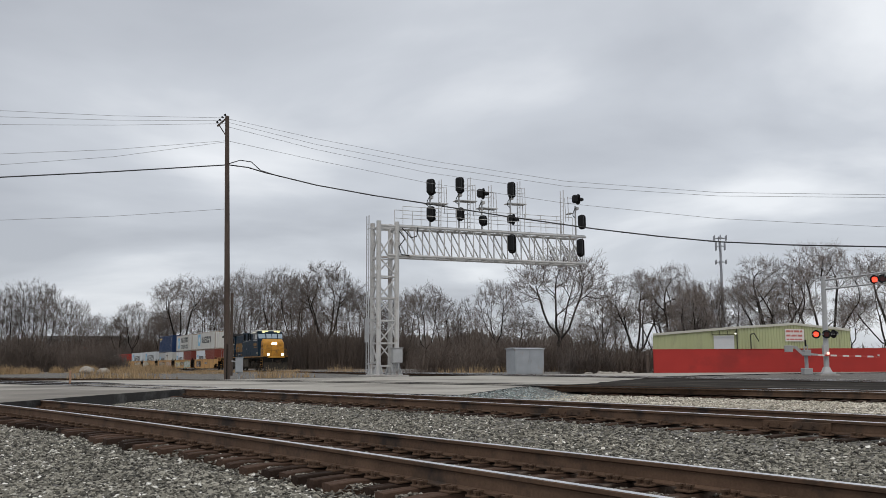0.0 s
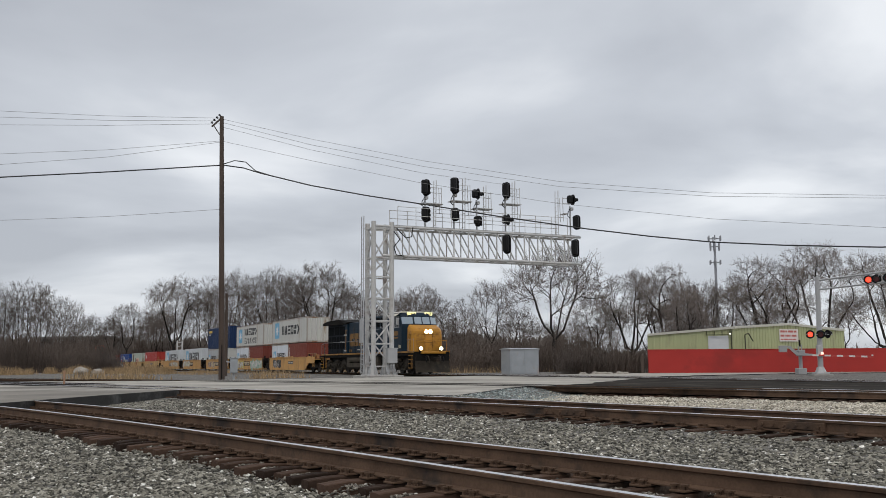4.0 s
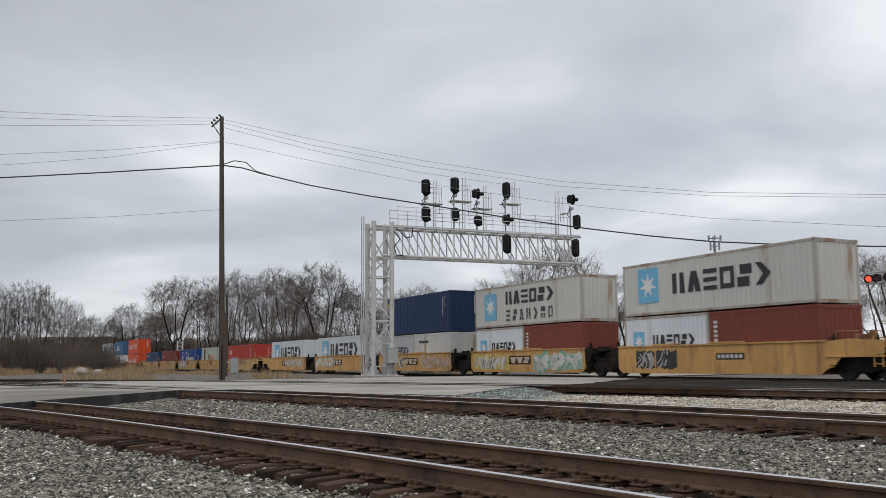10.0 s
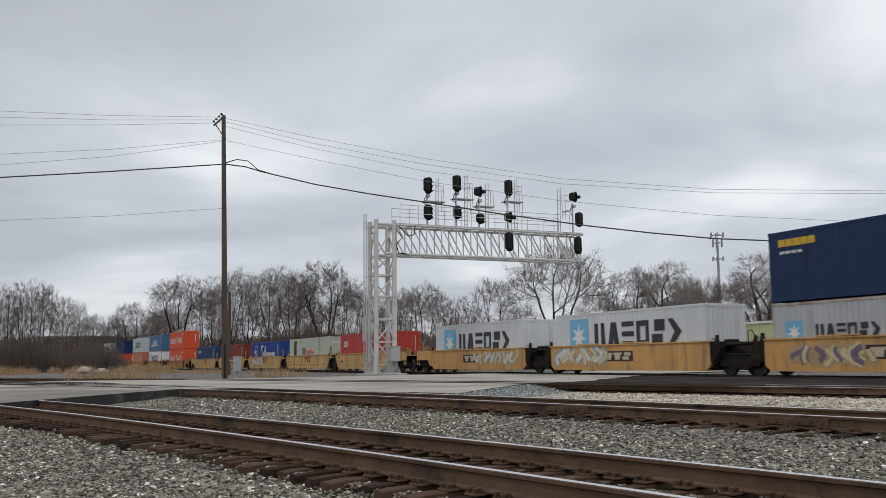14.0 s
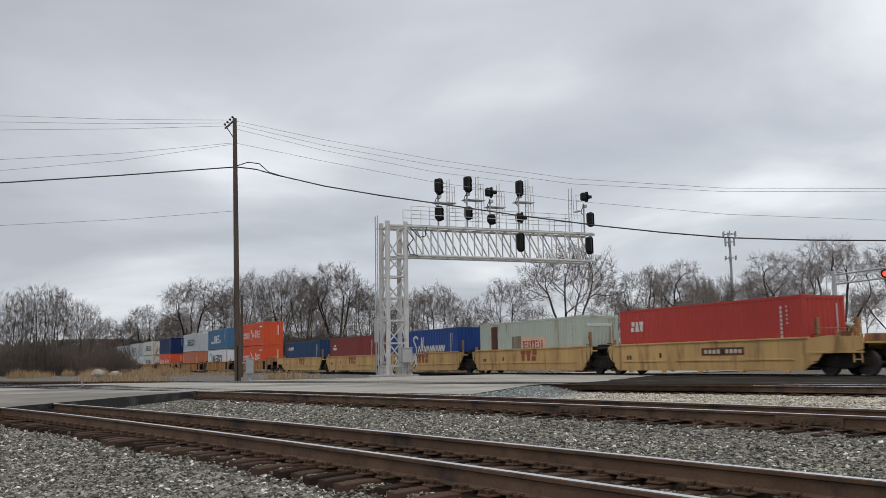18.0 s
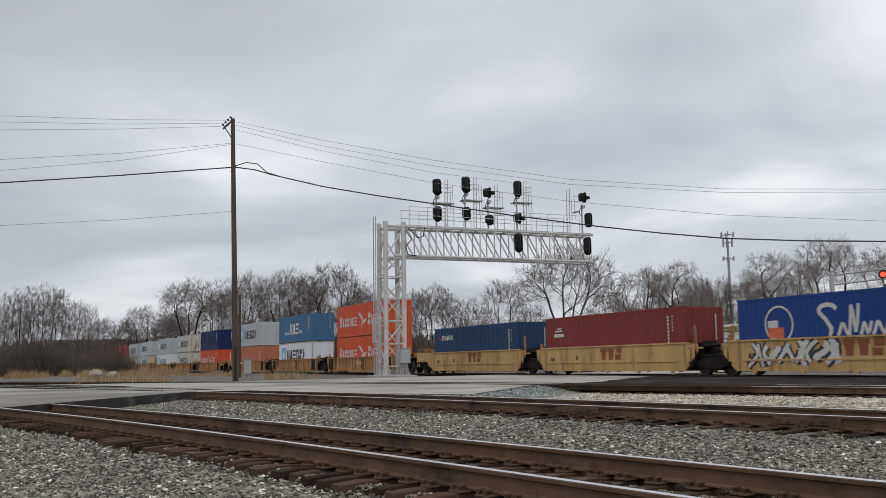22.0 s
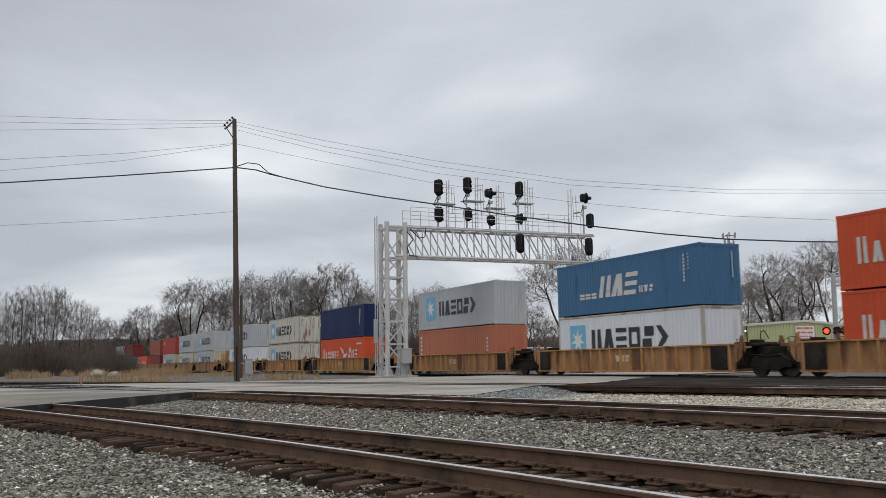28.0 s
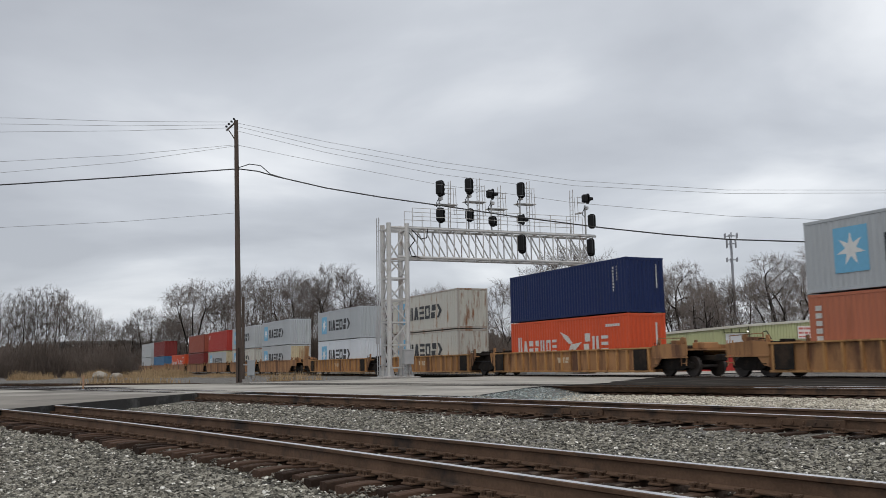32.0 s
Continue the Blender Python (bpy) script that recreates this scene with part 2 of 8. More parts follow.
def track_side(key, x, y):
    """Signed distance from a track's centre line, positive beyond it."""
    s = SAMPLES[key]
    d2 = (s[:, 0][None] - np.ravel(x)[:, None]) ** 2 + (s[:, 1][None] - np.ravel(y)[:, None]) ** 2
    i = d2.argmin(1)
    a = s[i, 2]
    return ((np.ravel(x) - s[i, 0]) * np.cos(a) + (np.ravel(y) - s[i, 1]) * np.sin(a)).reshape(np.shape(x))


apron = [(-8.3, 28.6), (-6.5, 28.9), (-3.0, 25.0), (0.3, 22.2), (1.2, 25.5), (2.2, 29.3), (5.6, 34.5), (8.6, 42.5), (12.5, 51.5), (23, 60.5), (40, 66), (90, 112), (78, 124), (25, 75), (8, 61.5),
         (-2.5, 54), (-8, 49.5), (-14, 46), (-45, 48), (-45, 28.6)]


def edge_distance(x, y, line):
    best = np.full(np.shape(x), 1e9)
    for (ax, ay), (bx, by) in zip(line[:-1], line[1:]):
        t = np.clip(((x - ax) * (bx - ax) + (y - ay) * (by - ay)) / ((bx - ax) ** 2 + (by - ay) ** 2), 0, 1)
        best = np.minimum(best, np.hypot(x - ax - t * (bx - ax), y - ay - t * (by - ay)))
    return best


def ground_z(x, y):
    x, y = np.asarray(x, float), np.asarray(y, float)
    d1 = track_side("near", x, y)
    num, den = -0.11 * 0.012, 0.012
    for k, level in BED.items():
        d = d1 if k == "near" else track_side(k, x, y)
        w = 1.0 / (np.maximum(np.abs(d) - 1.2, 0.0) ** 2 + 0.6)
        num, den = num + w * level, den + w
    z = num / den
    z = z - 0.16 * np.clip((-d1 - 1.5) / 2.5, 0, 1)
    # ballast fills the near track almost to the tops of its ties and falls away past their ends
    crib = np.clip((1.22 - np.abs(d1)) / 0.1, 0, 1)
    z = z * (1 - crib) + (-0.322) * crib - 0.045 * np.clip(1 - np.abs(d1 + 1.42) / 0.25, 0, 1)
    d2 = track_side("second", x, y)
    between = (d1 > 1.4) & (d2 < -1.4)
    z = z - 0.05 * between * np.clip(np.minimum(d1 - 1.4, -d2 - 1.4) / 0.8, 0, 1)
    # the gravel is banked up against the edge of the paving
    far = edge_distance(x, y, apron[2:18])
    return np.maximum(z, np.where(track_side("second", x, y) > 1.2, -0.045 - 0.16 * far, -9.0))


def spread(lo, hi, step, reach, grow):
    """Grid lines, close together in the middle and ever wider apart towards the horizon."""
    mid = list(np.arange(lo, hi + step / 2, step))
    g, up, dn = step, [], []
    a, b = hi, lo
    while a < reach or b > -reach:
        g *= grow
        a, b = a + g, b - g
        up.append(a)
        dn.append(b)
    return np.array(dn[::-1] + mid + up)


gx, gy = spread(-34, 30, 0.55, 3200, 1.22), spread(1, 62, 0.55, 3200, 1.22)
GX, GY = np.meshgrid(gx, gy)
GZ = ground_z(GX, GY)
rough = np.array([noise.noise((float(a) * 1.3, float(b) * 1.3, 0.0)) for a, b in zip(GX.ravel(), GY.ravel())]).reshape(GX.shape)
GZ = GZ + rough * 0.02 - 0.05 * (np.abs(track_side("near", GX, GY)) < 2.6)
gv = np.stack([GX.ravel(), GY.ravel(), GZ.ravel()], 1)
ii = np.arange(GX.size).reshape(GX.shape)
gf = np.stack([ii[:-1, :-1].ravel(), ii[:-1, 1:].ravel(), ii[1:, 1:].ravel(), ii[1:, :-1].ravel()], 1)


def gravel_mat(name, lo, hi, scale, big=0.6):
    m = bpy.data.materials.new(name)
    m.use_nodes = True
    nt, L = m.node_tree, m.node_tree.links.new
    b = nt.nodes["Principled BSDF"]
    b.inputs["Roughness"].default_value = 0.95
    tc = nt.nodes.new("ShaderNodeTexCoord")
    vo = nt.nodes.new("ShaderNodeTexVoronoi")
    vo.inputs["Scale"].default_value = scale
    L(tc.outputs["Object"], vo.inputs["Vector"])
    no = nt.nodes.new("ShaderNodeTexNoise")
    no.inputs["Scale"].default_value, no.inputs["Detail"].default_value = big, 6
    L(tc.outputs["Object"], no.inputs["Vector"])
    sep = nt.nodes.new("ShaderNodeSeparateColor")
    L(vo.outputs["Color"], sep.inputs[0])
    ad = nt.nodes.new("ShaderNodeMath")
    ad.operation = "MULTIPLY_ADD"
    L(sep.outputs[0], ad.inputs[0])
    ad.inputs[1].default_value = 0.6
    hf = nt.nodes.new("ShaderNodeMath")
    hf.operation = "MULTIPLY"
    L(no.outputs["Fac"], hf.inputs[0])
    hf.inputs[1].default_value = 0.5
    L(hf.outputs[0], ad.inputs[2])
    rp = nt.nodes.new("ShaderNodeValToRGB")
    rp.color_ramp.elements[0].position, rp.color_ramp.elements[0].color = 0.1, (*lo, 1)
    rp.color_ramp.elements[1].position, rp.color_ramp.elements[1].color = 0.95, (*hi, 1)
    L(ad.outputs[0], rp.inputs[0])
    L(rp.outputs[0], b.inputs["Base Color"])
    bp = nt.nodes.new("ShaderNodeBump")
    bp.inputs["Strength"].default_value, bp.inputs["Distance"].default_value = 0.9, 0.03
    L(vo.outputs["Distance"], bp.inputs["Height"])
    L(bp.outputs[0], b.inputs["Normal"])
    return m


ground_gravel = gravel_mat("dusty_ballast", (0.06, 0.055, 0.05), (0.25, 0.237, 0.215), 30)
tagged(new("ground", raw_mesh("ground", gv, gf, ground_gravel)), "grey crushed-stone ground with dust and dirt between railway tracks", "ground", kind="structure")

# road: a paved crossing that runs over all four tracks
asphalt = mat("dark_asphalt", (0.045, 0.043, 0.042), spec=0.2, rough=0.92, var=0.3, scale=0.8, grain=30, bump=0.5, stain=(0.10, 0.098, 0.095), stain_amt=0.3)
paving = mat("worn_pale_paving", (0.385, 0.362, 0.32), rough=0.93, var=0.42, scale=0.3, grain=9, bump=0.35, stain=(0.17, 0.155, 0.135), stain_amt=0.45, stain_scale=0.11)
near_rows = [((-10.75, 12.0), (-40, 3), -0.16), ((-10.3, 20.3), (-45, 12), -0.10), ((-9.3, 25.0), (-45, 22), -0.055), ((-8.3, 28.6), (-45, 28.6), -0.02)]
slab, skin, old_skin = Build(), Build(), Build()
for (r0, l0, z0), (r1, l1, z1) in zip(near_rows[:-1], near_rows[1:]):
    old_skin.add([(*r0, z0), (*r1, z1), (*l1, z1), (*l0, z0)], [(0, 1, 2, 3)])
    slab.add([(*p, z) for p, z in ((r0, z0 - 0.004), (r1, z1 - 0.004), (l1, z1 - 0.004), (l0, z0 - 0.004), (r0, z0 - 0.5), (r1, z1 - 0.5), (l1, z1 - 0.5), (l0, z0 - 0.5))],
             [(0, 1, 2, 3), (0, 4, 5, 1), (1, 5, 6, 2), (3, 2, 6, 7), (0, 3, 7, 4)])
rg = random.Random(41)
ragged = []
for i, (p, q) in enumerate(zip(apron, apron[1:] + apron[:1])):
    n = 14 if 5 <= i <= 8 else 1
    for t in range(n):
        j = 0.0 if t == 0 else rg.uniform(-0.28, 0.28)
        ragged.append((p[0] + (q[0] - p[0]) * t / n + j, p[1] + (q[1] - p[1]) * t / n - j * 0.4))
skin.add([(*p, -0.02) for p in ragged], [tuple(range(len(ragged)))])
slab.prism(ragged, "z", -0.5, -0.024)
tagged(part("road", skin, paving), "worn pale grey road surface over a railway crossing", "road", kind="structure")
tagged(part("road", old_skin, mat("old_brown_grey_asphalt", (0.25, 0.228, 0.198), rough=0.93, var=0.25, scale=0.35, grain=12, bump=0.25, stain=(0.17, 0.155, 0.135), stain_amt=0.5, stain_scale=0.25)), "older brownish grey asphalt of the road beside the near track", "road", kind="structure")
tagged(part("road_base", slab, asphalt), "dark asphalt edge of the raised road", "road", kind="structure")

# dark flangeway panels beside the rails where the road crosses
panel = Build()
for key, u0, u1 in (("second", -62, -15.5), ("third", -70, 0), ("main", -92, -22)):
    fn = TRACKS[key]["fn"]
    for off, w in ((-0.98, 0.3), (-0.53, 0.3), (0.53, 0.3), (0.98, 0.3)):
        rows = []
        for u in np.arange(u0, u1, 1.5):
            x, y, a = fn(float(u))
            rows.append([(x + math.cos(a) * (off + q), y + math.sin(a) * (off + q), -0.014) for q in (-w / 2, w / 2)])
        for p, q in zip(rows[:-1], rows[1:]):
            panel.add([*p, q[1], q[0]], [(0, 1, 2, 3)])
# the beds of the two far tracks are dark between and beside the rails past the paving
for key, u0, u1, wide in (("main", -76, 4, 2.3), ("third", -9.5, 24, 0.67)):
    fn = TRACKS[key]["fn"]
    for lo, hi in ((-wide, -0.84), (-0.67, 0.67), (0.84, wide * 0.65)):
        if hi <= lo:
            continue
        rows = []
        for u in np.arange(u0, u1, 1.5):
            x, y, a = fn(float(u))
            lo_, hi_ = lo + (0.12 * math.sin(u * 1.7 + lo) if lo < -1 else 0), hi + (0.15 * math.sin(u * 1.1 + hi) if hi > 1 else 0)
            rows.append([(x + math.cos(a) * q, y + math.sin(a) * q, -0.010 if key == "main" else -0.075) for q in (lo_, hi_)])
        for p, q in zip(rows[:-1], rows[1:]):
            panel.add([*p, q[1], q[0]], [(0, 1, 2, 3)])
# the second track's own bed stays dark where the road runs out beside it
fn = TRACKS["second"]["fn"]
for lo, hi in ((-1.75, -0.84), (-0.67, 0.67), (0.84, 1.9)):
    rows = []
    for u in np.arange(-62, -24.9, 1.5):
        x, y, a = fn(float(u))
        lo_, hi_ = lo + 0.06 * math.sin(u * 1.7 + lo), hi + 0.09 * math.sin(u * 1.1 + hi)
        rows.append([(x + math.cos(a) * q, y + math.sin(a) * q, -0.009) for q in (lo_, hi_)])
    for p, q in zip(rows[:-1], rows[1:]):
        panel.add([*p, q[1], q[0]], [(0, 1, 2, 3)])
tagged(part("crossing_panels", panel, mat("dark_track_panel", (0.030, 0.027, 0.025), rough=1.0, spec=0.03, var=0.45, scale=1.5, stain=(0.07, 0.062, 0.053), stain_amt=0.25, stain_scale=0.8)), "dark strips beside and between the rails in the road and on the track beds", "crossing", kind="structure")

# dark worn asphalt fills the wedge between the two far tracks past the paving
wedge = Build()
rows = []
for i in range(29):
    xa, ya, aa = TRACKS["third"]["fn"](-8.5 + i * 1.1)
    xb, yb, ab = TRACKS["main"]["fn"](-40.0 + i * 1.5)
    p, q = Vector((xa + math.cos(aa) * 0.86, ya + math.sin(aa) * 0.86)), Vector((xb - math.cos(ab) * 2.15, yb - math.sin(ab) * 2.15))
    rows.append([(*p.lerp(q, t), -0.055 + 0.03 * t) for t in (0, 0.33, 0.66, 1)])
for r0, r1 in zip(rows[:-1], rows[1:]):
    for t in range(3):
        wedge.add([r0[t], r1[t], r1[t + 1], r0[t + 1]], [(0, 1, 2, 3)])
tagged(part("track_apron", wedge, mat("patched_dark_asphalt", (0.04, 0.036, 0.032), rough=1.0, spec=0.03, var=0.5, scale=0.5, grain=14, bump=0.5, stain=(0.085, 0.076, 0.065), stain_amt=0.3, stain_scale=0.5)), "dark patched asphalt between two railway tracks", "asphalt", kind="structure")

# rails, ties, plates
def tie_variant(seed):
    """A sawn tie with worn, split ends and slightly wandering edges."""
    r = random.Random(seed)
    w, n = r.uniform(0.064, 0.084), 12
    b = Build()
    rows = []
    for i in range(n + 1):
        x = -1.29 + 2.58 * i / n
        e = 0.014 if i in (0, n) else 0.0
        ws, wt = w * r.uniform(0.95, 1.04), r.uniform(-0.007, 0.003) - e
        x += r.uniform(-0.02, 0.02) if i in (0, n) else 0
        rows.append([(x, -ws, -0.19), (x, ws, -0.19), (x, ws, wt - 0.009), (x, ws - 0.010, wt), (x, 0.012, wt + 0.002), (x, 0.0, wt - r.choice((0.0, 0.004, 0.016))), (x, -0.012, wt + 0.002), (x, -ws + 0.010, wt), (x, -ws, wt - 0.009)])
    m = len(rows[0])
    for row in rows:
        b.v += row
    for i in range(n):
        b.f += [(i * m + j, i * m + (j + 1) % m, (i + 1) * m + (j + 1) % m, (i + 1) * m + j) for j in range(m)]
    b.f += [tuple(range(m)), tuple(n * m + j for j in range(m))]
    return b.mesh("tie", tie_wood)


TIES = [tie_variant(s) for s in range(8)]
pl = Build().box(-0.17, -0.075, 0.0, 0.17, 0.075, 0.018, 0.004)
for sx in (-0.105, 0.105, -0.15, 0.15):
    for sy in (-0.045, 0.045):
        pl.box(sx - 0.012, sy - 0.012, 0.015, sx + 0.012, sy + 0.012, 0.05).box(sx - 0.018, sy - 0.02, 0.045, sx + 0.018, sy + 0.02, 0.06)
plate_mesh = pl.mesh("tie_plate", rust_rail)
rng = random.Random(5)
LABELS = {"near": "curved track of rusty rails with polished heads on dark wooden ties", "second": "curved track with dull brown rails and half-buried wooden ties",
          "third": "curved track of dark rails on a raised gravel bed", "main": "straight main line on which the freight train runs"}
for key, spec in TRACKS.items():
    tr = thing("railway_track", LABELS[key], "track", kind="structure")
    for side in (-1, 1):
        body, top = rail_meshes(spec, side, 1.0 if key != "main" else 5.0)
        r = part("rail", body, rust_rail, tr)
        part("rail_head", top, steel_rail, r, "bright worn running surface")
    reach = {"near": (-22, 14), "second": (-18, 16), "third": (-6, 22), "main": (-62, 8)}[key]
    u, i = reach[0], 0
    while u < reach[1]:
        x, y, a = spec["fn"](u)
        z = spec["z"] - RAIL_H - 0.018
        m = Matrix.Translation((x, y, z - rng.random() * 0.015)) @ Matrix.Rotation(a + rng.uniform(-0.08, 0.08), 4, "Z") @ Matrix.Translation((rng.uniform(-0.1, 0.12), 0, 0))
        part("tie", rng.choice(TIES), None, tr, m=m)
        if key in ("near", "second"):
            for side in (-1, 1):
                pm = Matrix.Translation((x, y, z)) @ Matrix.Rotation(a, 4, "Z") @ Matrix.Translation((side * 0.7525, 0, -0.002))
                part("tie_plate", plate_mesh, None, tr, m=pm)
        u += (0.39 if key == "near" else 0.45) + rng.uniform(-0.05, 0.05)
        i += 1
    if key == "second":
        for u in (1.0, 5.35):
            x, y, a = spec["fn"](u)
            jb = Build().box(-0.052, -0.5, -0.14, -0.012, 0.5, -0.04, 0.006)
            for j in range(6):
                jb.tube((-0.075, -0.42 + j * 0.168, -0.092), (-0.05, -0.42 + j * 0.168, -0.092), 0.02, n=6)
            part("joint_bar", jb, rust_rail, tr, "bolted joint bar", m=Matrix.Translation((x, y, spec["z"])) @ Matrix.Rotation(a, 4, "Z") @ Matrix.Translation((-0.7525, 0, 0)))

# crushed stone, piece by piece where the camera stands close
OCT = np.array([(1, 0, 0), (-1, 0, 0), (0, 1, 0), (0, -1, 0), (0, 0, 1), (0, 0, -1)], float)
OCT_F = np.array([(0, 2, 4), (2, 1, 4), (1, 3, 4), (3, 0, 4), (2, 0, 5), (1, 2, 5), (3, 1, 5), (0, 3, 5)])


def in_poly(px, py, poly):
    inside = np.zeros(px.shape, bool)
    j = len(poly) - 1
    for i in range(len(poly)):
        (xi, yi), (xj, yj) = poly[i], poly[j]
        hit = ((yi > py) != (yj > py)) & (px < (xj - xi) * (py - yi) / (yj - yi + 1e-12) + xi)
        inside ^= hit
        j = i
    return inside


near_road = [(-10.75, 12.0), (-10.3, 20.3), (-9.3, 25.0), (-8.3, 28.6), (-45, 28.6), (-45, 3)]


def stones(name, label, x, y, size, material, lift=0.2, seed=1):
    r = np.random.RandomState(seed)
    z = ground_z(x, y)
    n = len(x)
    ax = r.uniform(0.55, 1.45, (n, 1, 3)) * size[:, None, None] * np.array([1.1, 1.0, 0.58])
    v = (OCT[None] + r.uniform(-0.35, 0.35, (n, 6, 3))) * ax
    a = r.uniform(0, 6.283, n)
    ca, sa = np.cos(a)[:, None], np.sin(a)[:, None]
    tl = r.uniform(-0.42, 0.42, n)[:, None]
    vx, vy, vz = v[..., 0], v[..., 1], v[..., 2]
    vy, vz = vy * np.cos(tl) - vz * np.sin(tl), vy * np.sin(tl) + vz * np.cos(tl)
    vx, vy = vx * ca - vy * sa, vx * sa + vy * ca
    out = np.stack([vx + x[:, None], vy + y[:, None], vz + z[:, None] + size[:, None] * lift], -1).reshape(-1, 3)
    f = (OCT_F[None] + (np.arange(n) * 6)[:, None, None]).reshape(-1, 3)
    return tagged(new(name, raw_mesh(name, out, f, material)), label, "gravel", kind="stuff")



def stone_mat(name, stops):
    """Broken stone: each piece has its own shade, a few of them nearly white, with a fine mottle."""
    m = bpy.data.materials.new(name)
    m.use_nodes = True
    nt, L = m.node_tree, m.node_tree.links.new
    b = nt.nodes["Principled BSDF"]
    b.inputs["Roughness"].default_value = 0.9
    geo, tc = nt.nodes.new("ShaderNodeNewGeometry"), nt.nodes.new("ShaderNodeTexCoord")
    rp = nt.nodes.new("ShaderNodeValToRGB")
    el = rp.color_ramp.elements
    el[0].position, el[0].color = stops[0][0], (*stops[0][1], 1)
    el[1].position, el[1].color = stops[-1][0], (*stops[-1][1], 1)
    for p, c in stops[1:-1]:
        e_ = el.new(p)
        e_.color = (*c, 1)
    L(geo.outputs["Random Per Island"], rp.inputs[0])
    no, br = nt.nodes.new("ShaderNodeTexNoise"), nt.nodes.new("ShaderNodeTexNoise")
    no.inputs["Scale"].default_value, br.inputs["Scale"].default_value = 70, 0.45
    L(tc.outputs["Object"], no.inputs["Vector"])
    L(tc.outputs["Object"], br.inputs["Vector"])
    ad = nt.nodes.new("ShaderNodeMath")
    ad.operation = "ADD"
    L(no.outputs["Fac"], ad.inputs[0])
    L(br.outputs["Fac"], ad.inputs[1])
    mx = nt.nodes.new("ShaderNodeMix")
    mx.data_type, mx.blend_type = "RGBA", "MULTIPLY"
    mx.inputs[0].default_value = 0.75
    L(rp.outputs[0], mx.inputs["A"])
    L(ad.outputs[0], mx.inputs["B"])
    L(mx.outputs["Result"], b.inputs["Base Color"])
    return m


ballast = stone_mat("crushed_stone", [(0.0, (0.04, 0.038, 0.032)), (0.25, (0.105, 0.099, 0.081)), (0.7, (0.282, 0.266, 0.221)), (0.95, (0.40, 0.38, 0.323)), (0.98, (0.80, 0.78, 0.72)), (1.0, (0.86, 0.84, 0.79))])
tan_stone = stone_mat("pale_tan_stone", [(0.0, (0.17, 0.15, 0.12)), (0.4, (0.40, 0.36, 0.29)), (0.8, (0.60, 0.55, 0.45)), (1.0, (0.78, 0.74, 0.66))])
R = np.random.RandomState(3)


def seen_area(n, y0, y1, power, seed):
    r = np.random.RandomState(seed)
    y = y0 + (y1 - y0) * r.rand(n) ** power
    x = (r.rand(n) * 2 - 1) * (0.53 * y + 0.6)
    return x, y


x, y = seen_area(190000, 4.2, 27, 1.6, 11)
d1, d2, d3 = track_side("near", x, y), track_side("second", x, y), track_side("third", x, y)
keep = ~in_poly(x, y, near_road) & ~in_poly(x, y, apron) & (d3 < -1.6) & (d2 < 2.4)
keep &= ~((np.abs(np.abs(d1) - 0.7525) < 0.13) | (np.abs(np.abs(d2) - 0.7525) < 0.13))
keep &= ~((np.abs(d2) < 1.5) & (R.rand(len(x)) < 0.75))
crib = keep & (np.abs(d1) < 1.25)
x, y, cx, cy = x[keep & ~crib], y[keep & ~crib], x[crib], y[crib]
dirty_stone = stone_mat("oil_stained_stone", [(0.0, (0.04, 0.036, 0.03)), (0.4, (0.14, 0.122, 0.10)), (0.85, (0.29, 0.265, 0.22)), (0.97, (0.45, 0.42, 0.37)), (1.0, (0.75, 0.73, 0.67))])
stones("crib_stones", "dirty oil-stained ballast between the ties", cx, cy, 0.010 + 0.014 * R.rand(len(cx)) ** 2, dirty_stone, 0.15, 24)
stones("ballast_stones", "loose grey crushed-stone ballast with scattered pale pieces", x, y, 0.009 + 0.018 * R.rand(len(x)) ** 2 + 0.00045 * y, ballast, 0.4, 21)
x, y = seen_area(95000, 12, 33, 1.0, 13)
d2, d3 = track_side("second", x, y), track_side("third", x, y)
keep = (d3 < -0.95) & (d3 > -6.5 + R.randn(len(x)) * 0.35) & (d2 > 1.0) & (edge_distance(x, y, apron[3:8]) > 1.6 + 0.3 * R.randn(len(x))) & ~in_poly(x, y, apron) & (x > -2)
x, y = x[keep], y[keep]
stones("gravel_strip", "pale tan gravel shoulder beside a track", x, y, 0.02 + 0.02 * R.rand(len(x)), tan_stone, 0.25, 22)
x, y = seen_area(52000, 20, 33, 1.0, 14)
far = edge_distance(x, y, apron[3:8])
keep = (far < 2.1 + 0.3 * R.randn(len(x))) & ~in_poly(x, y, apron) & (track_side("second", x, y) > 1.1) & (track_side("third", x, y) < -1.0)
x, y = x[keep], y[keep]
stones("blue_gravel", "bluish grey gravel banked against the paving", x, y, 0.018 + 0.016 * R.rand(len(x)), stone_mat("blue_grey_stone", [(0.0, (0.11, 0.14, 0.14)), (0.5, (0.26, 0.30, 0.295)), (0.9, (0.40, 0.44, 0.43)), (1.0, (0.6, 0.64, 0.62))]), 0.25, 23)

# ---- signal gantry ----
def lattice(parent, p, q, r, s, n, w):
    """Posts and slanted bars between two chords p-q (below) and r-s (above)."""
    p, q, r, s = map(Vector, (p, q, r, s))
    for i in range(n + 1):
        t = i / n
        lo, hi = p.lerp(q, t), r.lerp(s, t)
        part("truss_post", Build().bar(lo, hi, w), white_steel, parent)
        if i < n:
            part("truss_diagonal", Build().bar(hi, p.lerp(q, (i + 1) / n), w), white_steel, parent)


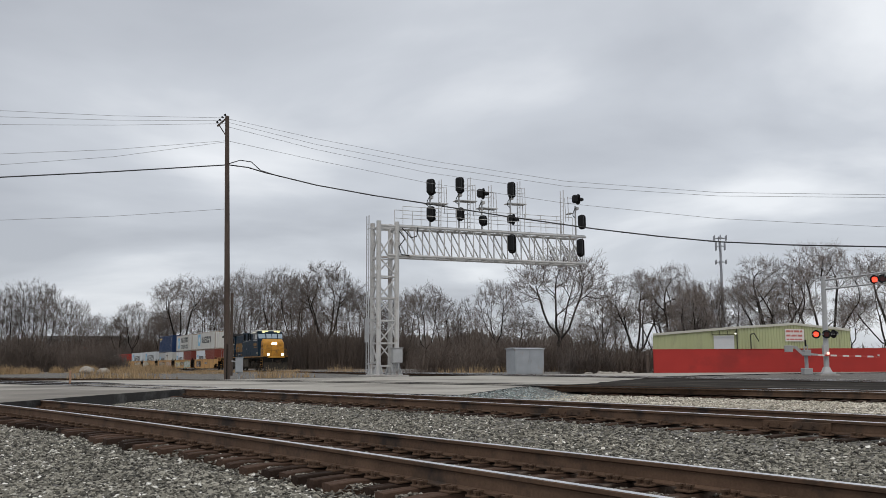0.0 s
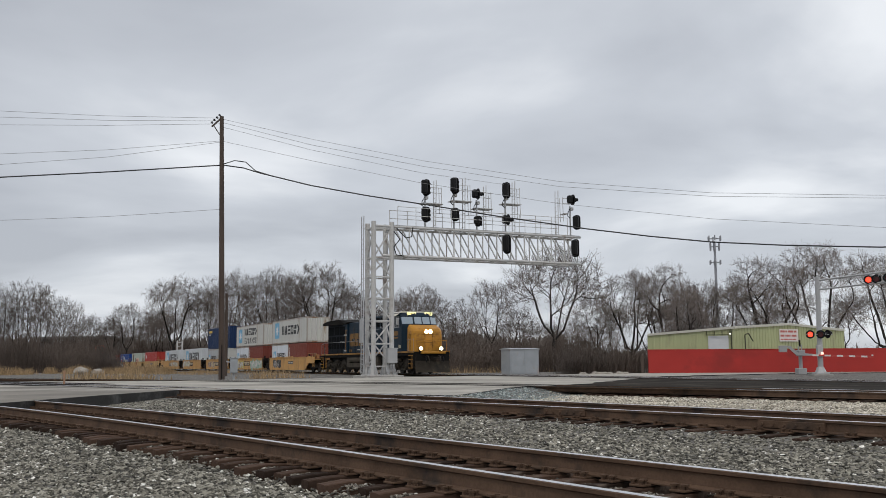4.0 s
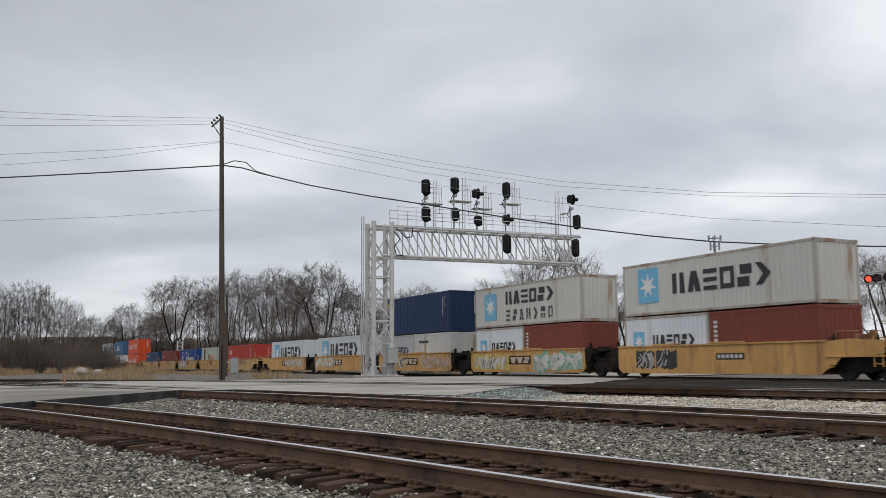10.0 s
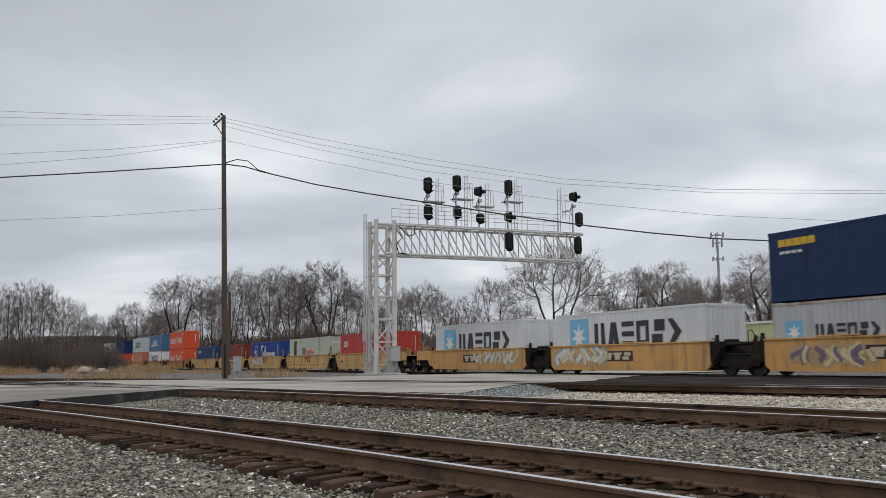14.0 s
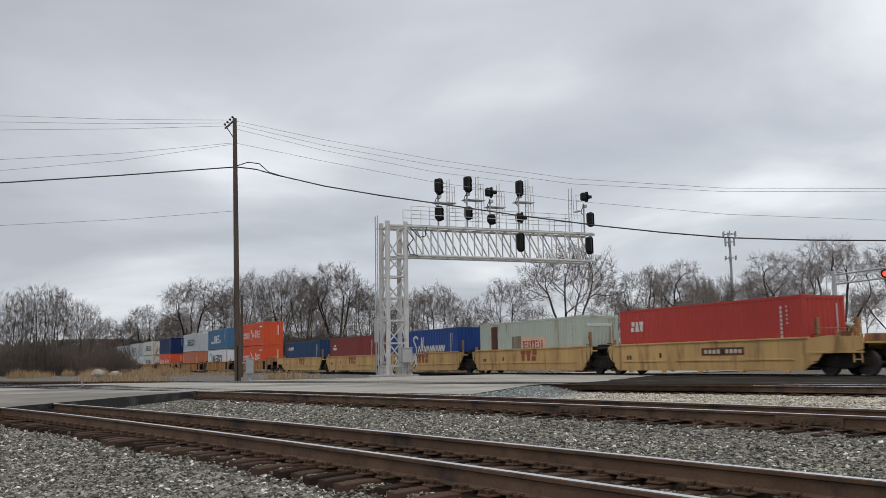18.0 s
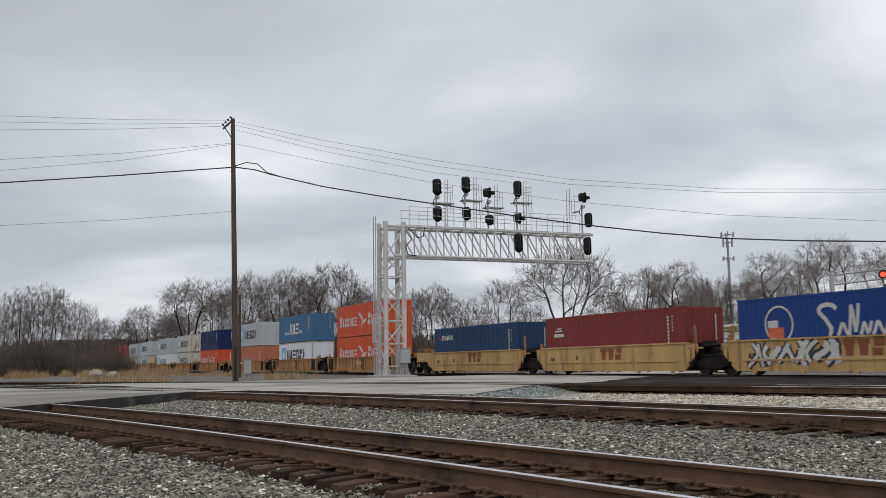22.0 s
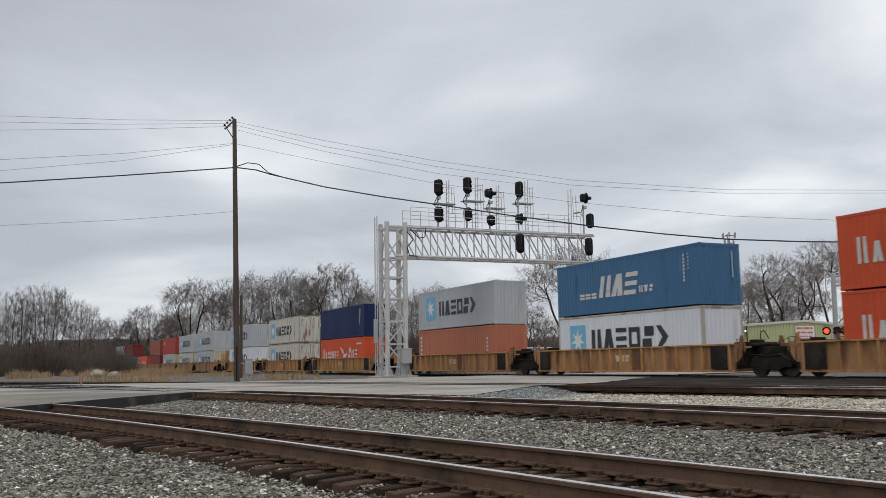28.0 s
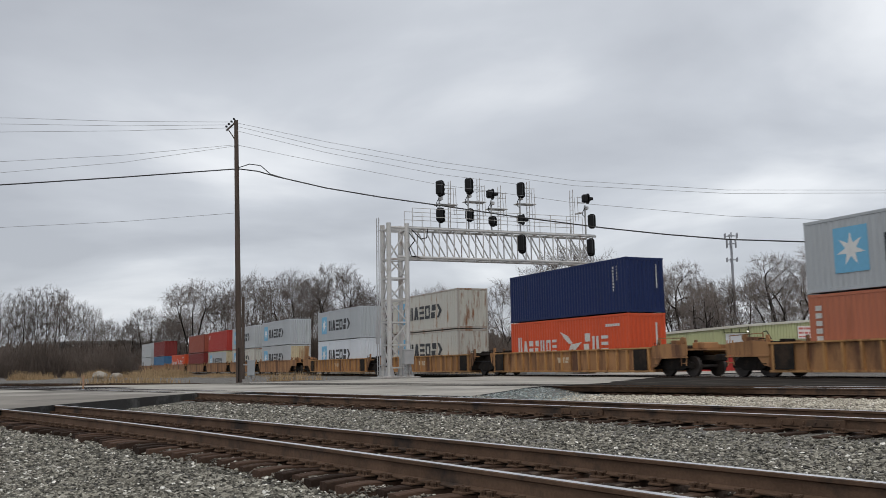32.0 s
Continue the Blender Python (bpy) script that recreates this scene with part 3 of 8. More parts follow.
# local axes: x along the arm, y along the track (towards the far side), z up; legs stand on a square
GX0, GY0 = -4.28, 56.32
arm_dir = math.atan2(0.40, 0.915)
gantry = thing("signal_gantry", "white lattice steel cantilever signal gantry with ladder and walkway", "gantry", Matrix.Translation((GX0, GY0, 0.05)) @ Matrix.Rotation(arm_dir, 4, "Z"))
LEG, TOP, LOW, ARM = 1.2, 9.5, 7.45, 15.1
for lx in (0, LEG):
    for ly in (0, LEG):
        g = Build().tube((lx, ly, 0), (lx, ly, TOP + 0.08), 0.15, 0.15, 12)
        g.box(lx - 0.3, ly - 0.3, -0.05, lx + 0.3, ly + 0.3, 0.06, 0.01)
        part("leg", g, white_steel, gantry, smooth=False)
        for a in range(4):
            c_, s_ = round(math.cos(a * math.pi / 2)), round(math.sin(a * math.pi / 2))
            fin = [Vector((lx + c_ * r_, ly + s_ * r_, z_)) for r_, z_ in ((0.14, 0.06), (0.34, 0.06), (0.3, 0.16), (0.14, 0.75))]
            o_ = Vector((-s_, c_, 0)) * 0.012
            part("base_gusset", Build().add([q + o_ for q in fin] + [q - o_ for q in fin], [(0, 1, 2, 3), (7, 6, 5, 4), (0, 4, 5, 1), (1, 5, 6, 2), (2, 6, 7, 3), (3, 7, 4, 0)]), galv, gantry)
levels = [0.55, 1.95, 3.35, 4.75, 6.1, 7.3, 9.2]
for i, z in enumerate(levels):
    for a, c in (((0, 0), (LEG, 0)), ((LEG, 0), (LEG, LEG)), ((LEG, LEG), (0, LEG)), ((0, LEG), (0, 0))):
        part("brace", Build().bar((*a, z), (*c, z), 0.085), white_steel, gantry)
        if i + 1 < len(levels):
            z2 = levels[i + 1]
            p, q = (a, c) if i % 2 else (c, a)
            part("brace", Build().bar((*p, z), (*q, z2), 0.075), white_steel, gantry)
for y in (0, LEG):
    for z, nm in ((LOW, "lower_chord"), (TOP - 0.2, "upper_chord")):
        part(nm, Build().tube((LEG * 0.5 if z == LOW else 0, y, z), (ARM, y, z), 0.085, n=10), white_steel, gantry)
    lattice(gantry, (LEG + 0.15, y, LOW), (ARM - 0.25, y, LOW), (LEG + 0.15, y, TOP - 0.2), (ARM - 0.25, y, TOP - 0.2), 13, 0.062)
for i in range(14):
    xx = LEG + 0.15 + i * (ARM - LEG - 0.4) / 13
    for z in (LOW, TOP - 0.2):
        part("cross_bar", Build().bar((xx, 0, z), (xx, LEG, z), 0.06), white_steel, gantry)
g = Build()
for j in range(9):
    g.bar((LEG, 0.1 + j * 0.135, TOP - 0.08), (ARM, 0.1 + j * 0.135, TOP - 0.08), 0.03)
part("walkway", g, galv, gantry, "grey open steel grating walkway")
g = Build()
for y in (-0.15, LEG + 0.15):
    for z in (0.55, 1.08):
        g.tube((LEG + 0.35, y, TOP + z), (ARM - 1.1, y, TOP + z), 0.02, n=5)
    for i in range(11):
        xx = LEG + 0.35 + i * (ARM - LEG - 1.45) / 10
        g.tube((xx, y, TOP - 0.1), (xx, y, TOP + 1.08), 0.02, n=5)
part("handrail", g, white_steel, gantry)
g = Build()
for s in (-0.21, 0.21):
    g.bar((-0.62, s + 0.3, 0.1), (-0.62, s + 0.3, TOP + 0.4), 0.05)
for i in range(30):
    g.tube((-0.62, 0.09, 0.35 + i * 0.31), (-0.62, 0.51, 0.35 + i * 0.31), 0.016, n=5)
for z in (0.7, 3.4, 6.0, 9.1):
    g.bar((-0.62, 0.3, z), (0, 0.3, z), 0.04)
g.box(-0.70, 0.0, 2.0, -0.66, 0.6, 3.5)
part("ladder", g, galv, gantry, "galvanised ladder")
g = Build().box(0.74, -0.62, 0.74, 1.36, -0.14, 1.62, 0.02).box(0.70, -0.66, 1.62, 1.40, -0.12, 1.67, 0.01)
part("junction_box", g, galv, gantry, "grey steel junction box")
for a in range(3):
    part("conduit", Build().path([(0.84 + a * 0.2, -0.35, 0.76), (0.9 + a * 0.2, -0.3, 0.4), (1.0 + a * 0.24, -0.3, -0.05)], 0.03), galv, gantry)
g = Build()
cab = [(LEG + 0.1, -0.12, TOP - 0.5), (LEG + 0.5, -0.14, TOP - 1.0), (LEG + 0.1, -0.14, TOP - 1.5), (LEG + 0.25, -0.14, TOP - 2.0), (LEG + 0.8, -0.12, TOP - 2.05)]
g.path(cab, 0.03)
g.path([(LEG + 0.3, -0.1, TOP - 0.3), (LEG + 0.9, -0.14, TOP - 0.9), (LEG + 1.3, -0.14, TOP - 0.8), (LEG + 1.4, -0.1, TOP - 0.2)], 0.03)
part("loose_cable", g, black_paint, gantry, "looped black cables")
part("foundation", Build().box(-0.7, -0.6, -0.25, LEG + 0.6, LEG + 0.6, 0.0, 0.03), concrete, gantry, "concrete foundation")


def signal_head(x, z, tall, y=-0.3, turn=0.0):
    """A black signal with a rounded backplate, hoods over its lenses; it faces along the track."""
    hgt = float(tall) if tall else 0.62
    m = Matrix.Translation((x, y, z)) @ Matrix.Rotation(turn, 4, "Z")
    s = part("signal_head", Build().box(-0.2, 0.02, -hgt / 2 + 0.04, 0.2, 0.42, hgt / 2 - 0.02, 0.09), black_paint, gantry, "black railway signal with hooded lenses" if tall else "small black one-lens signal", m=m)
    prof, w = [], 0.26
    for i in range(9):
        t = math.pi * i / 8
        prof.append((w * math.cos(t), hgt / 2 - w + 0.12 + w * math.sin(t) * 0.8))
    for i in range(9):
        t = math.pi + math.pi * i / 8
        prof.append((w * math.cos(t), -hgt / 2 + w - 0.12 + w * math.sin(t) * 0.8))
    part("backplate", Build().prism(prof, "y", -0.015, 0.015), black_paint, s)
    for i in range(3 if tall else 1):
        zz = (0.3 - 0.3 * i) * hgt if tall else 0.0
        hood = Build()
        for k in range(11):
            a = math.pi * (-0.25 + 1.5 * k / 10)
            hood.v += [(r * math.cos(a), yy, zz + r * math.sin(a)) for r in (0.145, 0.135) for yy in (-0.015, -0.36)]
            if k:
                o = 4 * (k - 1)
                hood.f += [(o, o + 1, o + 5, o + 4), (o + 2, o + 6, o + 7, o + 3), (o + 1, o + 3, o + 7, o + 5), (o, o + 4, o + 6, o + 2)]
        part("hood", hood, black_paint, s)
        part("lens", Build().tube((0, -0.03, zz), (0, -0.016, zz), 0.105, n=16), mat("dark_lens", (0.02, 0.025, 0.03), rough=0.12, var=0.1, bump=0), s)
    return s


# each mast: a pipe with brackets, a small platform with its own ladder, and its heads
def signal_mast(x, heads, ladder_x, top, y=0.6):
    g = Build().tube((x, y, LOW if y < 0 else TOP - 0.1), (x, y, top - 0.45), 0.06, n=8)
    part("mast", g, galv, gantry)
    lad = Build()
    for s in (-0.2, 0.2):
        lad.bar((ladder_x, y + 0.35 + s, TOP), (ladder_x + 0.05, y + 0.35 + s, top + 0.65), 0.04)
        lad.bar((ladder_x + 0.45, y + 0.35 + s, TOP + 1.0), (ladder_x + 0.4, y + 0.35 + s, top + 0.2), 0.03)
    for i in range(int((top - TOP) / 0.3) + 1):
        lad.tube((ladder_x, y + 0.15, TOP + 0.2 + 0.3 * i), (ladder_x, y + 0.55, TOP + 0.2 + 0.3 * i), 0.015, n=5)
    for z in (top - 0.2, top + 0.15):
        lad.bar((x, y + 0.3, z), (ladder_x + 0.45, y + 0.3, z), 0.03)
    part("mast_ladder", lad, white_steel, gantry)
    part("mast_platform", Build().box(x - 0.1, y + 0.05, top - 0.98, ladder_x + 0.5, y + 0.75, top - 0.93).box(x - 0.05, y - 0.25, top - 0.75, x + 0.15, y + 0.1, top - 0.55, 0.02), white_steel, gantry)
    part("mast_cable", Build().path([(x - 0.05, y - 0.1, top - 0.6), (x - 0.25, y - 0.15, top - 0.9), (x - 0.28, y - 0.12, top - 1.15), (x, y, top - 1.3)], 0.025), black_paint, gantry)
    for z, tall, yy in heads:
        signal_head(x, z, tall, yy, 2.3 if tall else 1.57)


signal_mast(3.72, [(12.05, 0.98, 0.35), (10.28, 0.9, 0.35)], 4.55, 12.05)
signal_mast(5.78, [(12.32, 1.0, 0.35), (10.4, 0.78, 0.35)], 6.65, 12.35)
signal_mast(7.45, [(11.88, False, 0.35), (10.06, 0.6, 0.35)], 8.2, 11.95)
signal_mast(9.6, [(12.28, 1.0, 0.35), (10.25, False, 0.2)], 10.4, 12.4)
signal_mast(14.7, [(11.95, False, 0.2), (10.3, 0.9, -0.25)], 13.8, 12.0)
signal_head(9.18, 8.5, 1.16, -0.4, 2.3)
signal_head(14.45, 8.48, 1.12, -0.4, 2.3)

# ---- utility pole and wires ----
pole_wood = mat("grey_weathered_pole", (0.085, 0.062, 0.05), rough=0.9, var=0.35, scale=1.5, grain=18, bump=0.4, streak=True, stain=(0.055, 0.045, 0.04), stain_amt=0.35)
wire_mat = mat("black_cable", (0.02, 0.02, 0.022), rough=0.6, bump=0)
thin_mat = mat("grey_wire", (0.24, 0.24, 0.25), rough=0.6, bump=0)
pole_base, pole_top = Vector((-12.16, 50.5, -0.35)), Vector((-12.52, 50.5, 14.8))
up_pole = thing("utility_pole", "tall grey weathered wooden utility pole, slightly leaning, beside the road", "pole", Matrix.Translation(pole_base))
axis = pole_top - pole_base
part("shaft", Build().tube((0, 0, 0), axis, 0.175, 0.115, 14), pole_wood, up_pole)
g = Build()
pt = axis
g.bar((pt.x, pt.y, pt.z - 0.08), (pt.x - 0.52, pt.y - 0.12, pt.z - 0.62), 0.09)
g.bar((pt.x - 0.45, pt.y - 0.1, pt.z - 0.5), (pt.x + 0.03, pt.y, pt.z - 1.25), 0.05)
part("bracket_arm", g, pole_wood, up_pole, "slanted timber arm")
for i in range(4):
    q = Vector((pt.x - 0.06 - 0.135 * i, pt.y - 0.05 - 0.03 * i, pt.z + 0.02 - 0.15 * i))
    part("insulator", Build().tube(q, q + Vector((-0.1, 0, 0.09)), 0.05, 0.03, 8).tube(q + Vector((-0.05, 0, 0.045)), q + Vector((-0.07, 0, 0.063)), 0.07, n=8), black_paint, up_pole)
part("guy_guard", Build().tube((0.02, -0.2, 0.2), (0.0, -0.19, 2.2), 0.035, n=6), dark_iron, up_pole)


def wire(name, label, pts, r, sag=0.0, n=26):
    """A wire through three-dimensional points, hanging a little between each two."""
    g = Build()
    for a, b in zip(pts[:-1], pts[1:]):
        a, b = Vector(a), Vector(b)
        row = [a.lerp(b, i / n) - Vector((0, 0, sag * 4 * (i / n) * (1 - i / n))) for i in range(n + 1)]
        for p, q in zip(row[:-1], row[1:]):
            g.tube(p, q, r, r, 5, caps=False)
    return tagged(part(name, g, wire_mat if r > 0.02 else thin_mat), label, "wire", group="overhead wires")

wire("overhead_wire", "thick black overhead cable on the utility pole", [(-12.4, 50.54, 11.98), (-11.2, 50.34, 11.77), (-10.2, 50.17, 11.43), (-7.25, 49.66, 10.6), (-4.06, 49.1, 9.9), (-1.05, 48.56, 9.32), (3.26, 47.75, 8.45), (7.61, 46.91, 7.66), (10.69, 46.29, 7.17), (13.67, 45.67, 6.77), (17.09, 44.94, 6.49), (21.34, 44.0, 6.25), (26.88, 42.7, 6.13)], 0.035)
wire("overhead_wire", "thick black overhead cable on the utility pole", [(-28.53, 43.22, 9.55), (-23.07, 46.0, 10.39), (-18.07, 48.23, 11.13), (-12.39, 50.5, 11.97)], 0.035)
wire("overhead_wire", "slack black cable loop at the pole on the utility pole", [(-12.31, 50.41, 12.02), (-11.69, 50.36, 12.2), (-11.04, 50.31, 12.09), (-10.48, 50.27, 11.58), (-9.56, 50.2, 11.27)], 0.028)
wire("overhead_wire", "thin grey overhead wire on the utility pole", [(-12.46, 50.54, 14.65), (-7.28, 49.66, 13.24), (-1.04, 48.56, 11.72), (6.23, 47.19, 10.24), (13.78, 45.67, 9.3), (21.51, 44.0, 8.82), (27.08, 42.7, 8.57)], 0.0095)
wire("overhead_wire", "thin grey overhead wire on the utility pole", [(-12.46, 50.54, 14.45), (-7.28, 49.66, 12.91), (-1.04, 48.56, 11.41), (6.22, 47.19, 9.97), (13.77, 45.67, 9.12), (21.5, 44.0, 8.68), (27.07, 42.7, 8.46)], 0.0095)
wire("overhead_wire", "thin grey overhead wire on the utility pole", [(-12.43, 50.44, 14.16), (-7.6, 51.87, 13.15), (-1.15, 53.68, 12.12), (3.79, 55.0, 11.66)], 0.0095)
wire("overhead_wire", "thin grey overhead wire on the utility pole", [(-12.43, 50.54, 13.36), (-7.27, 49.66, 12.01), (-1.04, 48.56, 10.47), (6.2, 47.19, 9.06), (13.72, 45.67, 7.96), (21.4, 44.0, 7.23), (26.94, 42.7, 6.83)], 0.0095)
wire("overhead_wire", "thin grey overhead wire on the utility pole", [(-28.81, 43.22, 13.35), (-23.27, 46.0, 13.93), (-18.2, 48.23, 14.24), (-12.46, 50.5, 14.7)], 0.0095)
wire("overhead_wire", "thin grey overhead wire on the utility pole", [(-28.79, 43.22, 13.01), (-23.25, 46.0, 13.6), (-18.19, 48.23, 13.99), (-12.45, 50.5, 14.54)], 0.0095)
wire("overhead_wire", "thin grey overhead wire on the utility pole", [(-28.74, 43.22, 12.44), (-23.23, 46.0, 13.18), (-18.17, 48.23, 13.71), (-12.45, 50.5, 14.37)], 0.0095)
wire("overhead_wire", "thin grey overhead wire on the utility pole", [(-28.62, 43.22, 10.75), (-23.14, 46.0, 11.62), (-18.12, 48.23, 12.35), (-12.42, 50.5, 13.38)], 0.0095)
wire("overhead_wire", "thin grey overhead wire on the utility pole", [(-28.56, 43.22, 9.96), (-23.11, 46.0, 11.05), (-18.1, 48.23, 11.95), (-12.42, 50.5, 13.32)], 0.0095)
wire("overhead_wire", "thin grey overhead wire on the utility pole", [(-28.37, 43.22, 7.47), (-22.95, 46.0, 8.15), (-17.97, 48.23, 8.69), (-12.33, 50.5, 9.44)], 0.0095)

# ---- wall, building, crossing signal, cabinets ----
red_paint = mat("red_painted_block", (0.40, 0.028, 0.022), rough=0.75, var=0.16, scale=0.5, grain=20, bump=0.12, stain=(0.30, 0.025, 0.02), stain_amt=0.35, stain_scale=0.3)
wall_t = thing("wall_red", "long low red-painted concrete wall with a thin coping", "wall", Matrix.Translation((14.8, 66.0, -0.12)), kind="structure")
part("panel", Build().box(0, 0, 0, 60, 0.2, 1.74, 0.012), red_paint, wall_t)
part("coping", Build().box(-0.02, -0.025, 1.743, 60.02, 0.225, 1.79, 0.006), red_paint, wall_t)

green_metal = mat("pale_green_sheet_metal", (0.40, 0.43, 0.235), rough=0.55, var=0.1, scale=0.6, grain=20, bump=0.05, streak=True, stain=(0.33, 0.34, 0.2), stain_amt=0.25)
roof_metal = mat("pale_roof_sheet", (0.55, 0.54, 0.47), rough=0.6, var=0.12, scale=0.6, bump=0.05)


def ribbed(b, p, q, z0, z1a, z1b, pitch=0.3, depth=0.035):
    """A wall of upright ribbed sheet from p to q; its top runs from z1a to z1b."""
    p, q = Vector(p), Vector(q)
    L = (q - p).length
    n = max(1, int(L / pitch))
    d = (q - p).normalized()
    nrm = Vector((d.y, -d.x))
    pts = []
    for i in range(n):
        for t, o in ((0.0, 0), (0.62, 0), (0.70, depth), (0.92, depth)):
            s = (i + t) / n
            pts.append((p + (q - p) * s + nrm * o, z1a + (z1b - z1a) * s))
    pts.append((q, z1b))
    k = len(b.v)
    for c, zt in pts:
        b.v += [(c.x, c.y, z0), (c.x, c.y, zt)]
    b.f += [(k + 2 * i, k + 2 * i + 2, k + 2 * i + 3, k + 2 * i + 1) for i in range(len(pts) - 1)]
    return b


hall = thing("warehouse", "low pale green sheet-metal warehouse with a shallow gable behind the wall", "building", Matrix.Translation((0, 0, -0.1)))
A0, A1, A2 = (18.14, 81.0), (25.37, 79.5), (36.9, 84.0)
EAVE_L, EAVE_C, PEAK, EAVE_R = 3.27, 3.82, 4.17, 3.68
mid = (30.95, 81.68)
part("wall", ribbed(Build(), A0, A1, 0, EAVE_L, EAVE_C, 0.6, 0.02), green_metal, hall)
part("gable_wall", ribbed(ribbed(Build(), A1, mid, 0, EAVE_C, PEAK), mid, A2, 0, PEAK, EAVE_R), green_metal, hall)
back = (4.5, 14)
rb = Build()
for a, b_, za, zb in ((A0, A1, EAVE_L, EAVE_C), (A1, mid, EAVE_C, PEAK), (mid, A2, PEAK, EAVE_R)):
    rb.add([(*a, za + 0.02), (*b_, zb + 0.02), (b_[0] + back[0], b_[1] + back[1], zb + 0.02), (a[0] + back[0], a[1] + back[1], za + 0.02)], [(0, 1, 2, 3)])
part("roof", rb, roof_metal, hall)
for a, b_, za, zb in ((A0, A1, EAVE_L, EAVE_C), (A1, mid, EAVE_C, PEAK), (mid, A2, PEAK, EAVE_R)):
    part("eave_trim", Build().bar((a[0], a[1] - 0.08, za), (b_[0], b_[1] - 0.08, zb), 0.14, 0.2), roof_metal, hall, "pale roof-edge flashing")
d = (Vector(A1) - Vector(A0)).normalized()
door_o = Vector(A0) + d * 5.28
white_door = mat("white_door_sheet", (0.62, 0.64, 0.66), rough=0.5, var=0.06, scale=2, bump=0.03)
mdoor = Matrix.Translation((door_o.x, door_o.y, 0)) @ Matrix.Rotation(math.atan2(d.y, d.x), 4, "Z")
dr = part("roller_door", Build().box(0, -0.09, 0, 1.5, -0.03, 3.0), white_door, hall, "white roller door", m=mdoor)
for i in range(9):
    part("slat", Build().box(0.03, -0.105, 0.1 + i * 0.3, 1.47, -0.092, 0.36 + i * 0.3, 0.004), white_door, dr)
part("door_frame", Build().box(-0.1, -0.12, 0, 0, -0.03, 3.12).box(1.5, -0.12, 0, 1.6, -0.03, 3.12).box(0, -0.12, 3.0, 1.5, -0.03, 3.12), white_door, hall, m=mdoor)
aw = Build().box(-0.25, -0.3, 3.16, 1.75, -0.25, 3.22)
for xx in (-0.25, 0.4, 1.05, 1.7):
    aw.box(xx, -0.3, 3.16, xx + 0.05, -0.03, 3.5)
part("awning_frame", aw, mat("dark_green_trim", (0.07, 0.075, 0.035), rough=0.6), hall, "dark bracket frame over the door", m=mdoor)
c1 = Vector(A1)
dk = mat("dark_conduit", (0.05, 0.055, 0.03), rough=0.6)
part("downpipe", Build().tube((c1.x - 0.3, c1.y - 0.15, 0), (c1.x - 0.3, c1.y - 0.15, 3.7), 0.05, n=6), dk, hall)
part("vent_pipe", Build().path([(c1.x + 0.9, c1.y - 0.1, 0), (c1.x + 0.9, c1.y - 0.1, 3.2), (c1.x + 1.2, c1.y - 0.15, 3.3), (c1.x + 1.6, c1.y - 0.1, 2.6)], 0.05), dk, hall)
part("wall_lamp", Build().box(c1.x - 0.5, c1.y - 0.3, 3.2, c1.x - 0.37, c1.y - 0.15, 3.33, 0.03), mat("lamp_glow", (0.8, 0.8, 0.8), emit=(1, 0.97, 0.9), power=1.2), hall)
g2 = (Vector(A2) - Vector(A1)).normalized()
ms = Matrix.Translation((c1.x + g2.x * 4.85, c1.y + g2.y * 4.85, 0)) @ Matrix.Rotation(math.atan2(g2.y, g2.x), 4, "Z")
sign = thing("building_sign", "white sign board with red illegible lettering on the warehouse wall", "sign", Matrix.Translation((0, 0, -0.1)) @ ms)
part("board", Build().box(0, -0.12, 2.62, 2.1, -0.06, 3.7, 0.01), mat("white_sign", (0.72, 0.66, 0.64), rough=0.5, var=0.05, bump=0), sign)
red_ink = mat("red_sign_ink", (0.5, 0.14, 0.12), rough=0.6, bump=0)
rr = random.Random(8)
x0 = 0.15
for z0, z1, wds in ((3.42, 3.6, (0.5, 0.2, 0.6, 0.3)), (3.05, 3.22, (0.4, 0.1, 0.4, 0.1, 0.5)), (2.74, 2.86, (0.3, 0.5, 0.3, 0.4))):
    x0 = 0.1
    for w_ in wds:
        part("lettering", Build().box(x0, -0.128, z0, x0 + w_, -0.122, z1), red_ink, sign)
        x0 += w_ + 0.07

# crossing signal: mast, cantilever with lights, gate
lamp_red = mat("lit_red_lens", (0.8, 0.05, 0.02), rough=0.3, emit=(1.0, 0.055, 0.025), power=2.4, bump=0)
lamp_dark = mat("unlit_red_lens", (0.10, 0.012, 0.012), rough=0.2, bump=0)


def flasher(parent, x, y, z, lit, turn=0.0):
    """One round crossing lamp: backplate disc, hood, lens; it faces the camera's side."""
    base = Matrix.Translation((x, y, z)) @ Matrix.Rotation(turn, 4, "Z")
    fl = part("flasher", Build().tube((0, 0.0, 0), (0, 0.03, 0), 0.26, n=20).tube((0, 0.03, 0), (0, 0.2, 0), 0.14, 0.10, 12), black_paint, parent, "round black crossing lamp", m=base)
    part("lens", Build().tube((0, -0.02, 0), (0, -0.004, 0), 0.155, n=16), lamp_red if lit else lamp_dark, fl)
    hd = Build()
    for k in range(11):
        a = math.pi * (-0.1 + 1.2 * k / 10)
        hd.v += [(r * math.cos(a), yy, r * math.sin(a)) for r in (0.18, 0.17) for yy in (-0.01, -0.2)]
        if k:
            o = 4 * (k - 1)
            hd.f += [(o, o + 1, o + 5, o + 4), (o + 2, o + 6, o + 7, o + 3), (o + 1, o + 3, o + 7, o + 5)]
    part("hood", hd, black_paint, fl)
    return fl


